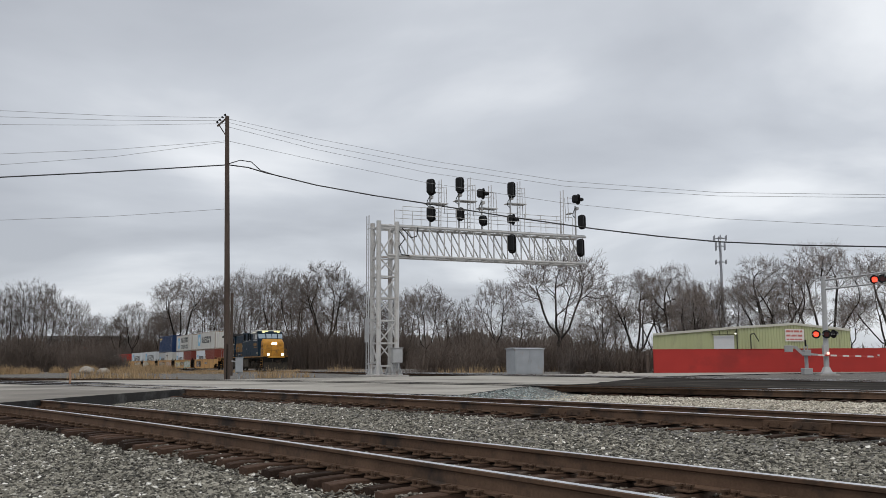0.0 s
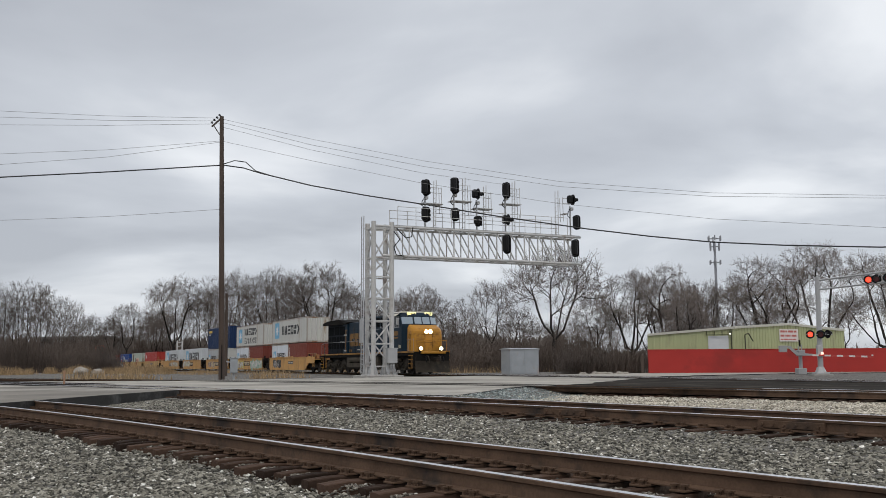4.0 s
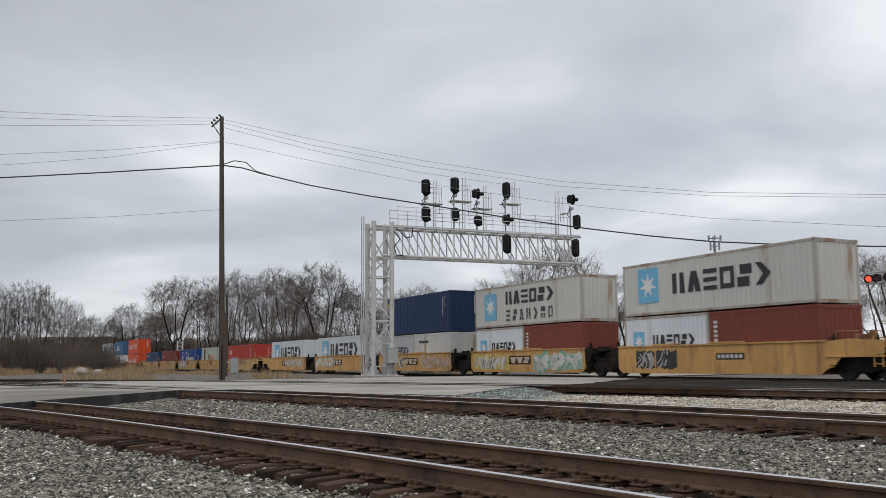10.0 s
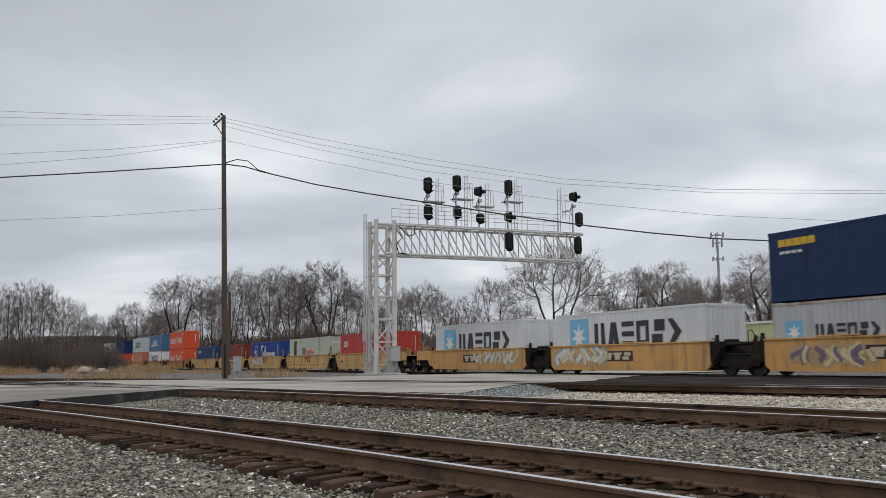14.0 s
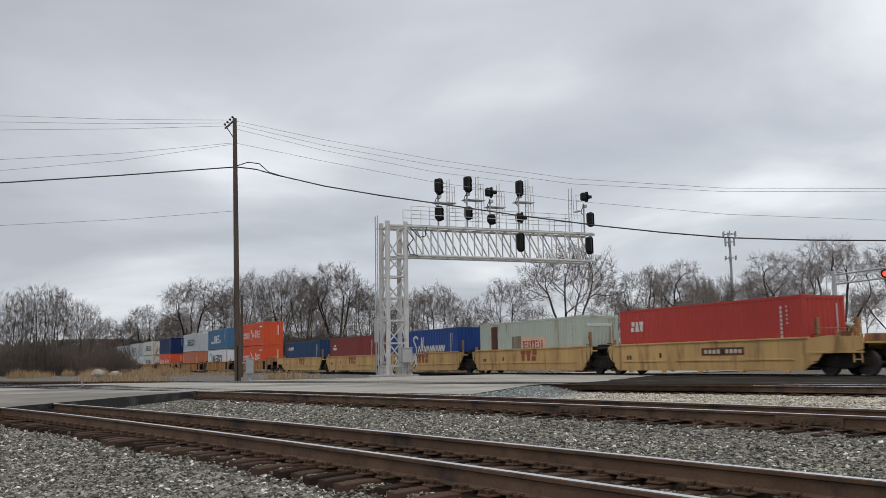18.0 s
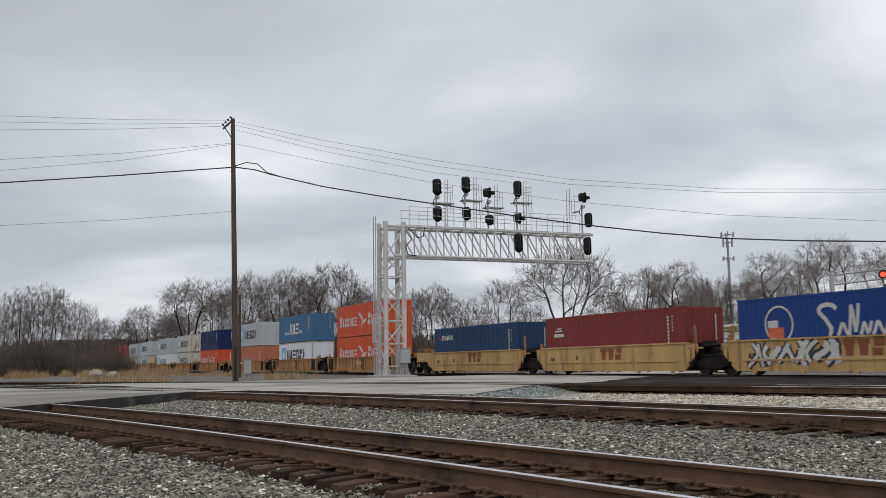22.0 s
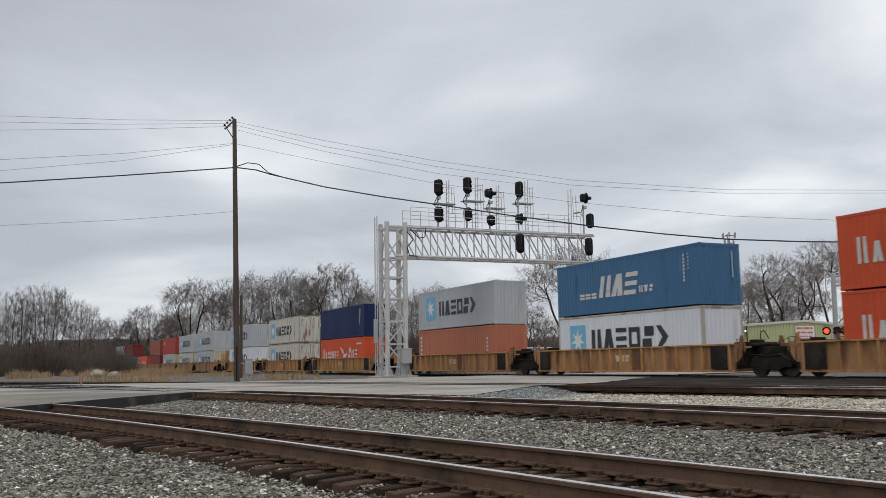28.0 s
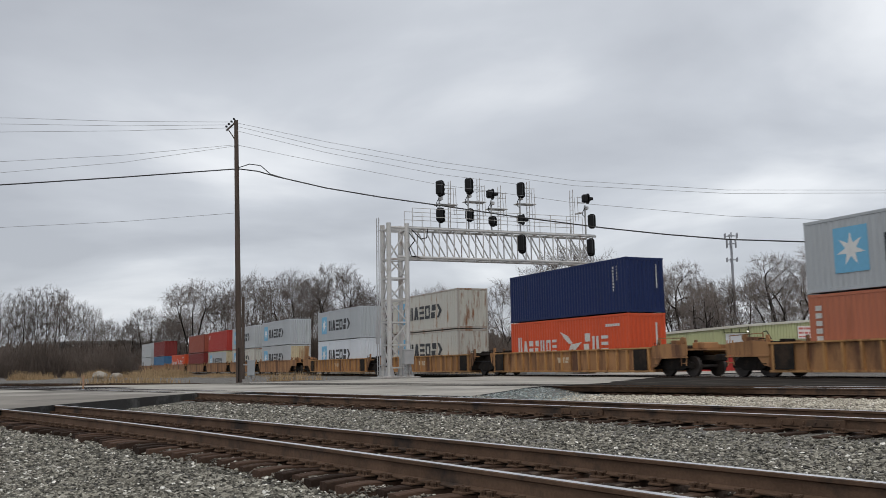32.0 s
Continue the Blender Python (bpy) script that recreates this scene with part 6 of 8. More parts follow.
# second five wells
c = container(-18.98, Z0, p_red, p_red, "bright red container with a small white mark")
mark(c, 0.95, 1.78, 1.05, 0.5, (4, 1, 7), ink_white, 0.12)
end_marks(c)
c = container(-34.6, Z0, p_mint, p_mint, "faded mint-green container with an orange patch and a brown stripe")
bars(c, [(1.6, 0.9, 0.85, 1.75)], mat("brown_stripe_paint", (0.105, 0.028, 0.014), rough=0.7, var=0.5, streak=True, stain=(0.04, 0.012, 0.008), stain_amt=0.4), name="stripe")
bars(c, [(4.3, 1.2, 0.35, 0.75), (4.72, 1.2, 0.7, 0.75)], mat("grey_patch", (0.2, 0.17, 0.12), rough=0.7, var=0.4, scale=3, streak=True, stain=(0.09, 0.05, 0.03), stain_amt=0.4), name="patch")
bars(c, [(5.55, 1.0, 2.7, 0.82)], mat("orange_patch", (0.70, 0.40, 0.26), rough=0.6), name="patch")
mark(c, 5.7, 1.16, 2.4, 0.48, (3, 2, 6, 7, 7, 2, 5, 6), mat("violet_ink", (0.10, 0.035, 0.10)), 0.35, y=-CW / 2 - 0.008)
end_marks(c)
part("lettering", Build().box(CL - 0.03, -0.9, Z0 + 2.3, CL - 0.018, 0.7, Z0 + 2.45), ink_white, c)
c = container(-50.15, Z0, p_royal, p_royal, "royal blue container with white script-like lettering and a round emblem")
ring = Build()
for i in range(20):
    a0, a1 = i * math.pi / 10, (i + 1) * math.pi / 10
    o = [(2.35 + r * math.cos(a), -CW / 2 - 0.004, Z0 + 1.75 + r * math.sin(a)) for r in (0.78, 0.7) for a in (a0, a1)]
    ring.add(o, [(0, 1, 3, 2)])
part("emblem_ring", ring, ink_white, c)
bars(c, [(1.75, 1.2, 0.85, 0.42)], mat("orange_ink", (0.6, 0.14, 0.06)), name="emblem")
bars(c, [(1.75, 1.62, 0.55, 0.3), (1.85, 0.9, 0.3, 0.3)], ink_white, name="emblem")
y = -CW / 2 - 0.004
swash = [(4.85 + 0.42 * math.cos(a), Z0 + 2.2 + 0.22 * math.sin(a)) for a in (0.2, 0.9, 1.6, 2.3, 3.0, 3.6)]
swash += [(4.75, Z0 + 1.85), (5.0, Z0 + 1.5), (4.95, Z0 + 1.15), (4.6, Z0 + 0.98), (4.3, Z0 + 1.05)]
part("lettering", ribbon(swash, 0.17, y), ink_white, c)
rr = random.Random(4)
for k in range(9):
    tall = 0.85 if k == 1 else 0.0
    x0 = 5.3 + k * 0.53
    wave = [(x0 + 0.48 * t, Z0 + 1.22 + (0.22 + tall * 0.4) * (1 + math.sin(t * 6.283 * (1.5 if k % 3 else 1.0) - 1.57))) for t in (0, 0.15, 0.3, 0.45, 0.6, 0.8, 1.0)]
    part("lettering", ribbon(wave, 0.13, y - 0.001 * (k % 2)), ink_white, c)
end_marks(c)
c = container(-65.85, Z0, p_maroon, p_maroon, "maroon container with a small white mark")
bars(c, word(0.9, 1.75, 1.0, 0.2, 4, 0.1) + [(1.0, 2.05, 0.7, 0.09), (1.25, 2.2, 0.4, 0.07)], ink_white)
end_marks(c)
c = container(-81.3, Z0, p_dblue, p_dblue, "dull blue container with a small red and white mark")
bars(c, [(0.75, 2.05, 0.35, 0.25)], mat("red_ink", (0.4, 0.04, 0.03)))
mark(c, 1.2, 2.02, 1.85, 0.32, (4, 2, 1, 6, 6), ink_white, 0.15)
end_marks(c)


# the orange-red, blue and grey stacks
def gull_box(s, z, label):
    c = container(s, z, p_orange, p_orange, label)
    zz = z + 1.15
    mark(c, 0.9, 0.95, 4.6, 0.78, (6, 1, 0, 4, 6, 3, 2), ink_white, 0.3, first=1.3)
    mark(c, 8.1, 0.95, 2.5, 0.85, (4, 6, 2), ink_white, 0.26, first=1.2)
    y = -CW / 2 - 0.004
    for pr in ([(5.7, zz + 1.0), (6.5, zz + 0.75), (7.0, zz + 0.3), (6.6, zz + 0.3), (6.2, zz + 0.55)], [(6.3, zz - 0.45), (6.8, zz + 0.25), (7.9, zz + 0.35), (7.2, zz - 0.1), (6.9, zz + 0.0)]):
        part("emblem", Build().prism(pr, "y", y, y + 0.008), ink_white, c)
    bars(c, word(CL - 2.0, H_MARK, 1.3, 0.14, 6, 0.2), ink_white)
    part("lettering", Build().box(CL - 0.03, 0.55, z + 1.2, CL - 0.018, 0.66, z + 2.4), ink_white, c)
    return c


H_MARK = 2.25
gull_box(-103.1, Z0, "orange-red container with white lettering and a bird-like emblem, lower")
gull_box(-103.1, UP, "orange-red container with white lettering and a bird-like emblem, stacked")
star_box(-123.05, Z0, p_ice, f_rusty, "ice-grey container with a blue square and large dark lettering, lower", sx=1.2, tx=3.3, tw=6.6, tz=1.0, th=1.1)
c = container(-123.05, UP, p_blue, p_blue, "mid-blue container with slanted white lettering, stacked")
y = -CW / 2 - 0.004
mark(c, 4.1, 0.85, 3.3, 1.15, (6, 1, 2), ink_white, 0.1, 0.25)
mark(c, 2.3, 0.85, 1.7, 0.3, (0, 0, 0), ink_white, 0.2)
mark(c, 7.6, 0.9, 1.2, 0.34, (6, 7, 4), ink_white, 0.25)
end_marks(c)
c = container(-142.85, Z0, p_salmon, p_salmon, "faded orange-brown container with white upright lettering, lower")
bars(c, [(0.35, 0.75 + i * 0.3, 0.3, 0.2) for i in range(6)] + [(CL - 1.2, 0.9 + i * 0.26, 0.2, 0.16) for i in range(5)], ink_white)
star_box(-142.85, UP, p_grey2, p_grey2, "mid-grey container with a blue square and dark lettering, stacked", sx=1.45, tx=3.75, tw=5.9, tz=0.95, th=1.05, size=1.75)
gull_box(-166.85, Z0, "orange-red container with white lettering, under a navy one")
c = container(-166.85, UP, p_navy2, p_navy2, "deep navy container with small white marks, stacked")
bars(c, [(4.2, 0.25, 0.06, 2.4)], p_navy, name="seam")
end_marks(c)
for s, pl, pu, lab, en in ((-186.55, p_rusty, p_rusty, "rust-streaked white container with dark lettering", p_streaked), (-206.4, p_ice, p_grey2, "grey container with a blue square and dark lettering", None),
                           (-228.7, p_grey, p_grey2, "grey container with a blue square and dark lettering", p_cream), (-244.4, p_rusty, p_grey, "pale grey container with dark lettering", None)):
    star_box(s, Z0, pl, f_rusty if pl is p_rusty else pl, lab + ", lower", tx=3.4, tw=6.3, tz=1.0, th=1.0, end=en)
    star_box(s, UP, pu, f_rusty if pu is p_rusty else pu, lab + ", stacked", tx=3.4, tw=6.3, tz=0.95, th=1.0, end=p_streaked if pu is p_rusty else None)
star_box(-260.1, Z0, p_grey, p_cream, "grey container with dark lettering, lower", end=p_cream)
c = container(-260.1, UP, p_red, p_red, "bright red container with a white mark, stacked")
bars(c, [(0.7, 1.8, 0.5, 0.6)], ink_white)
container(-275.8, Z0, p_maroon, p_maroon, "dark red container in the lower row")
container(-275.8, UP, paint("brick_red_paint", (0.30, 0.075, 0.045)), p_red_ox, "brick-red container stacked on another")
gull_box(-291.5, Z0, "orange-red container with white lettering, single")
container(-311.6, Z0, p_blue, p_blue, "mid-blue container in the lower row")
container(-311.6, UP, p_maroon, p_maroon, "dark red container stacked on another")
container(-327.3, Z0, p_grey, p_grey, "pale grey container in the lower row")
container(-327.3, UP, p_grey, p_grey, "pale grey container stacked on another")

# -- trucks --
p_ochre = mat("ochre_well_paint", (0.61, 0.345, 0.122), rough=0.65, spec=0.3, var=0.25, scale=0.8, grain=20, bump=0.08, streak=True, stain=(0.34, 0.19, 0.09), stain_amt=0.36, stain_scale=1.6)
p_gold = mat("pale_ochre_well_paint", (0.52, 0.335, 0.14), rough=0.7, spec=0.3, var=0.22, scale=0.8, grain=20, bump=0.08, streak=True, stain=(0.26, 0.15, 0.07), stain_amt=0.3, stain_scale=1.4)
p_brown = mat("rusted_ochre_well_paint", (0.36, 0.185, 0.078), rough=0.75, var=0.3, scale=0.8, grain=20, bump=0.12, streak=True, stain=(0.12, 0.055, 0.03), stain_amt=0.5)
p_rib = mat("faded_ochre_ribs", (0.46, 0.25, 0.10), rough=0.7, spec=0.3, var=0.25, scale=1.2, grain=20, streak=True, stain=(0.15, 0.07, 0.035), stain_amt=0.4)
WHEEL_R = 0.48
SPINNING = []
wheel_steel = mat("wheel_steel", (0.05, 0.042, 0.038), rough=0.6, metal=0.4, var=0.4, scale=4, grain=30)
BIG_R = 0.533


def wheelset(rad):
    """Two flanged wheels with hubs and balance plates on one axle."""
    b = Build()
    for sy in (-0.7525, 0.7525):
        o = math.copysign(1, sy)
        b.tube((0, sy - 0.065, 0), (0, sy + 0.065, 0), rad - 0.004, n=24)
        b.tube((0, sy - o * 0.065, 0), (0, sy - o * 0.095, 0), rad + 0.02, n=24)
        b.tube((0, sy + o * 0.066, 0), (0, sy + o * 0.09, 0), 0.16, 0.12, 12)
        for k in range(3):
            a = k * 2.094
            b.box(0.22 * math.cos(a) - 0.03, sy + (0.066 if o > 0 else -0.075), 0.22 * math.sin(a) - 0.03, 0.22 * math.cos(a) + 0.03, sy + (0.075 if o > 0 else -0.066), 0.22 * math.sin(a) + 0.03)
    b.tube((0, -1.0, 0), (0, 1.0, 0), 0.08, n=10)
    return b.mesh("wheelset", wheel_steel)


wheel_me, big_wheel_me = wheelset(WHEEL_R), wheelset(BIG_R)
fr = Build()
fr.prism([(-1.15, 0.62), (-0.95, 0.70), (-0.45, 0.98), (0.45, 0.98), (0.95, 0.70), (1.15, 0.62), (1.15, 0.40), (0.72, 0.40), (0.45, 0.28), (-0.45, 0.28), (-0.72, 0.40), (-1.15, 0.40)], "y", -0.09, 0.09)
fr.box(-0.32, -0.12, 0.34, 0.32, -0.08, 0.62)
for k in range(3):
    fr.tube((-0.2 + 0.2 * k, 0.0, 0.3), (-0.2 + 0.2 * k, 0.0, 0.66), 0.075, n=8)
frame_me = fr.mesh("side_frame", dark_iron)
bolster_me = Build().box(-0.22, -1.02, 0.5, 0.22, 1.02, 0.86, 0.03).tube((0, 0, 0.8), (0, 0, 1.0), 0.25, n=12).mesh("bolster", dark_iron)


def truck(parent, x, base=0.89, far=False):
    t = part("truck", bolster_me, None, parent, "black freight truck", m=Matrix.Translation((x, 0, 0)))
    for sy in (-1.0, 1.0):
        part("side_frame", frame_me, None, t, m=Matrix.Translation((0, sy, 0)) @ Matrix.Rotation(0 if sy < 0 else math.pi, 4, "Z"))
    for sx in (-base, base):
        w = part("wheelset", wheel_me, None, t, m=Matrix.Translation((sx, 0, WHEEL_R)))
        if not far:
            SPINNING.append((w, sx, WHEEL_R))
    return t


def jag(x, z, w, h, r, y, k=1.0):
    """A thick, slanted, curling stroke, as a spray can leaves it."""
    n, bend, ph, turn = 12, w * r.uniform(0.2, 0.42), r.uniform(0, 6.28), r.uniform(2.0, 5.0)
    mid = []
    for i in range(n + 1):
        t = i / n
        zz = h * (0.40 - 0.80 * t) * (0.9 + 0.1 * k)
        mid.append(Vector((x + bend * math.sin(turn * t + ph) + 0.22 * zz, z + zz)))
    half = w * r.uniform(0.13, 0.2) * k ** 2.4
    left, right = [], []
    for i, p in enumerate(mid):
        d = (mid[min(i + 1, n)] - mid[max(i - 1, 0)]).normalized()
        o = Vector((-d.y, d.x)) * half * r.uniform(0.8, 1.2)
        left.append(tuple(p + o))
        right.append(tuple(p - o))
    return Build().prism(left + right[::-1], "y", y, y + 0.004)


def graffiti(parent, x0, x1, z0, z1, fill, edge, n, seed, field=None):
    """Curling spray-painted strokes with outlines of another colour, some on a rolled-on field; no writing."""
    r = random.Random(seed)
    y = -1.372
    if field:
        m_ = 14
        top = [(x0 - 0.15 + (x1 - x0 + 0.3) * i / m_, z1 + r.uniform(-0.1, 0.04)) for i in range(m_ + 1)]
        low = [(x0 - 0.15 + (x1 - x0 + 0.3) * i / m_, z0 + r.uniform(-0.04, 0.12)) for i in range(m_ + 1)]
        part("graffiti", Build().prism(low + top[::-1], "y", y + 0.001, y + 0.004), field, parent, "field of rolled-on paint")
    for i in range(n * 2):
        x = x0 + (i + 0.5) * (x1 - x0) / (2 * n)
        w, h = (x1 - x0) / n * r.uniform(0.7, 1.2), (z1 - z0) * r.uniform(0.6, 0.98)
        zc = (z0 + z1) / 2 + r.uniform(-0.1, 0.1)
        sd = r.random()
        g = part("graffiti", jag(x, zc, w, h, random.Random(sd), y - 0.004 - 0.0006 * i, 1.2), edge if r.random() < 0.75 else fill[(i + 1) % len(fill)], parent, "spray-painted shape")
        part("fill", jag(x, zc, w, h, random.Random(sd), y - 0.009 - 0.0006 * i, 0.88), fill[i % len(fill)], g)


spray = {k: mat("spray_" + k, v, rough=0.55, var=0.2, scale=2, bump=0) for k, v in dict(white=(0.6, 0.6, 0.57), black=(0.03, 0.03, 0.03), yellow=(0.58, 0.45, 0.10), grey=(0.3, 0.3, 0.31), cream=(0.6, 0.52, 0.3),
         pink=(0.50, 0.28, 0.20), tan=(0.45, 0.30, 0.16), pale=(0.5, 0.48, 0.46), mint=(0.36, 0.46, 0.38), green=(0.20, 0.40, 0.29), violet=(0.17, 0.13, 0.18)).items()}


def well_unit(s, kind, tail, label, small=False):
    """One well of an articulated container car: side sills, floor, end frames with guides, and the truck ahead of it."""
    w = thing("well_car", label, "railway car", group="well cars of the train")
    col = {"a": p_ochre, "g": p_gold, "b": p_brown, "c": p_brown}[kind]
    x0, x1 = (-0.35, 12.55) if kind != "b" else (-2.05, 14.25)
    for sy in (-1, 1):
        y0, y1 = sy * 1.365, sy * 1.275
        lo, hi = min(y0, y1), max(y0, y1)
        prof = [(x0, 1.46), (x0, 0.42), (x0 + 0.3, 0.2), (x1 - 0.3, 0.2), (x1, 0.42), (x1, 1.46)]
        if kind == "b":
            prof = [(x0, 1.36), (x0, 0.30), (x1, 0.30), (x1, 1.36)]
        sill = part("side_sill", Build().prism(prof, "y", lo, hi), col, w)
        flange = Build().box(x0, min(sy * (1.48 if kind == "b" else 1.42), sy * 1.24), prof[0][1] + 0.003, x1, max(sy * (1.48 if kind == "b" else 1.42), sy * 1.24), prof[0][1] + 0.075, 0.006)
        part("top_chord", flange, p_rib if kind == "b" else col, sill)
        if kind == "b":
            part("bottom_chord", Build().box(x0, min(sy * 1.43, sy * 1.24), 0.2, x1, max(sy * 1.43, sy * 1.24), 0.297, 0.006), p_rib, sill)
            for i in range(19):
                xx = x0 + 0.25 + i * (x1 - x0 - 0.5) / 18
                part("rib", Build().prism([(xx - 0.065, sy * 1.3655), (xx + 0.065, sy * 1.3655), (xx + 0.05, sy * 1.47), (xx - 0.05, sy * 1.47)], "z", 0.30, 1.36), p_rib, sill)
            for xx in (x0 + 0.35, x1 - 1.4):
                part("end_plate", Build().box(xx, min(sy * 1.485, sy * 1.471), 0.32, xx + 1.05, max(sy * 1.485, sy * 1.471), 1.34), dark_iron, sill, "dark painted panel")
        elif kind == "g":
            for a, b_ in ((x0 + 0.8, x0 + 4.2), (x0 + 4.8, x0 + 8.6), (x0 + 9.0, x1 - 0.8)):
                part("ledge", Build().box(a, min(sy * 1.40, sy * 1.367), 0.62, b_, max(sy * 1.40, sy * 1.367), 0.69, 0.006), col, sill)
            for i in range(5):
                xx = x0 + 1.2 + i * 2.6
                part("foot", Build().box(xx, min(sy * 1.39, sy * 1.3), 0.1, xx + 0.22, max(sy * 1.39, sy * 1.3), 0.2), col, sill)
        else:
            for a, b_ in ((2.4, 4.4), (6.2, 8.4)):
                part("lip", Build().box(a, min(sy * 1.44, sy * 1.40), 1.54, b_, max(sy * 1.44, sy * 1.40), 1.60, 0.006), col, sill)
    part("floor", Build().box(x0 + 0.7, -1.27, 0.2, x1 - 0.7, 1.27, 0.345), col, w)
    # end frames over the trucks
    nose = tail
    w["floor_z"] = 0.0
    for xa, xb, sgn in ((x1, x1 + nose, 1), (x0, x0 - nose, -1)):
        lo, hi = min(xa, xb), max(xa, xb)
        part("end_sill", Build().box(lo, -0.32, 0.98, hi, 0.32, 1.28, 0.02), dark_iron, w)
        part("bulkhead", Build().box(xa - 0.06, -1.27, 0.345, xa + 0.06, 1.27, 1.5), dark_iron, w)
        pf = Build()
        for sy in (-1, 1):
            pf.box(xa if sgn > 0 else xa - 0.55, min(sy * 1.36, sy * 0.9), 1.22, xa + 0.55 if sgn > 0 else xa, max(sy * 1.36, sy * 0.9), 1.30, 0.01)
        part("platform", pf, dark_iron if kind == "a" else col, w)
        for sy in (-1, 1):
            gx = xa + sgn * 0.28
            part("side_bracket", Build().prism([(xa, 1.5), (xa + sgn * 0.62, 1.42), (xa + sgn * 0.62, 1.12), (xa + sgn * 0.2, 0.62), (xa, 0.62)], "y", sy * 1.33 - 0.03, sy * 1.33 + 0.03), dark_iron if kind == "a" else col, w)
            gh = 2.3 if kind == "g" and sgn > 0 else 1.78
            part("guide_post", Build().box(gx - 0.06, sy * 1.15 - 0.07, 1.3, gx + 0.06, sy * 1.15 + 0.07, gh, 0.01).bar((gx, sy * 1.15, gh - 0.04), (gx - sgn * 0.2, sy * 1.15, gh - 0.36), 0.06), dark_iron if kind == "a" else p_brown, w)
            part("grab_iron", Build().path([(xa + sgn * 0.55, sy * 1.38, 0.75), (xa + sgn * 0.55, sy * 1.38, 1.62), (xa + sgn * 0.2, sy * 1.38, 1.62), (xa + sgn * 0.2, sy * 1.38, 1.4)], 0.016, 5), dark_iron, w)
            part("step", Build().box(xa + sgn * 0.35 - 0.16, sy * 1.38 - 0.05, 0.55, xa + sgn * 0.35 + 0.16, sy * 1.38 + 0.05, 0.58).bar((xa + sgn * 0.35 - 0.15, sy * 1.38, 0.57), (xa + sgn * 0.35 - 0.15, sy * 1.36, 1.2), 0.03).bar((xa + sgn * 0.35 + 0.15, sy * 1.38, 0.57), (xa + sgn * 0.35 + 0.15, sy * 1.36, 1.2), 0.03), dark_iron, w)
        part("brake_gear", Build().box(xa + sgn * 0.15 - 0.1, -0.55, 1.3, xa + sgn * 0.15 + 0.22, 0.1, 1.6, 0.03).tube((xa + sgn * 0.5, -0.9, 1.35), (xa + sgn * 0.5, 0.6, 1.42), 0.08, n=8), dark_iron, w)
        part("hose", Build().path([(xa, -1.1, 1.2), (xa + sgn * 0.4, -1.15, 0.95), (xa + sgn * nose, -1.1, 0.88)], 0.03, 5), black_paint, w)
    if kind == "a":
        xx, ww, z0, z1 = (6.6, 1.7, 0.82, 1.10) if small else (4.55, 2.55, 0.66, 1.18)
        part("number_plate", Build().box(xx, -1.372, z0, xx + ww, -1.366, z1), mat("grimy_plate", (0.035, 0.022, 0.016), rough=0.7), w, "dark plate with pale shapes")
        if small:
            for q in range(6):
                part("lettering", Build().box(xx + 0.1 + q * 0.26, -1.376, z0 + 0.06, xx + 0.28 + q * 0.26, -1.3725, z1 - 0.06), ink_white, w)
        else:
            mark(w, xx + 0.2, z0 + 0.08, ww - 0.3, z1 - z0 - 0.16, (7, 7, 4), mat("dusty_cream_ink", (0.55, 0.46, 0.34), rough=0.7, bump=0), 0.1, y=-1.377, lift=0.0)
    elif kind == "g":
        red_brown = mat("brown_ink", (0.25, 0.07, 0.03))
        if small:
            part("number_plate", Build().box(6.3, -1.372, 0.86, 9.0, -1.366, 1.22), red_brown, w, "brown-edged dark plate with pale bars")
            part("plate_field", Build().box(6.36, -1.376, 0.90, 8.94, -1.3725, 1.18), mat("grimy_plate", (0.035, 0.022, 0.016), rough=0.7), w)
            for q in range(9):
                if q != 4:
                    part("lettering", Build().box(6.5 + q * 0.27, -1.380, 0.95, 6.7 + q * 0.27, -1.3765, 1.13), mat("dusty_cream_ink", (0.55, 0.46, 0.34), rough=0.7, bump=0), w)
        else:
            mark(w, 5.6, 0.78, 1.95, 0.62, (7, 7, 4), red_brown, 0.1, y=-1.372, lift=0.0)
        bars(w, [(0.7, 0.75, 0.16, 0.2), (0.92, 0.75, 0.16, 0.2), (3.3, 0.8, 0.16, 0.24)], mat("grimy_plate", (0.035, 0.022, 0.016), rough=0.7), y=-1.372)
    elif kind == "b":
        mark(w, 5.6, 0.72, 1.2, 0.32, (7, 7, 4), mat("dusty_cream_ink", (0.55, 0.46, 0.34), rough=0.7, bump=0), 0.12, y=-1.372, lift=0.0)
    return on_rails(w, s, 12.192)


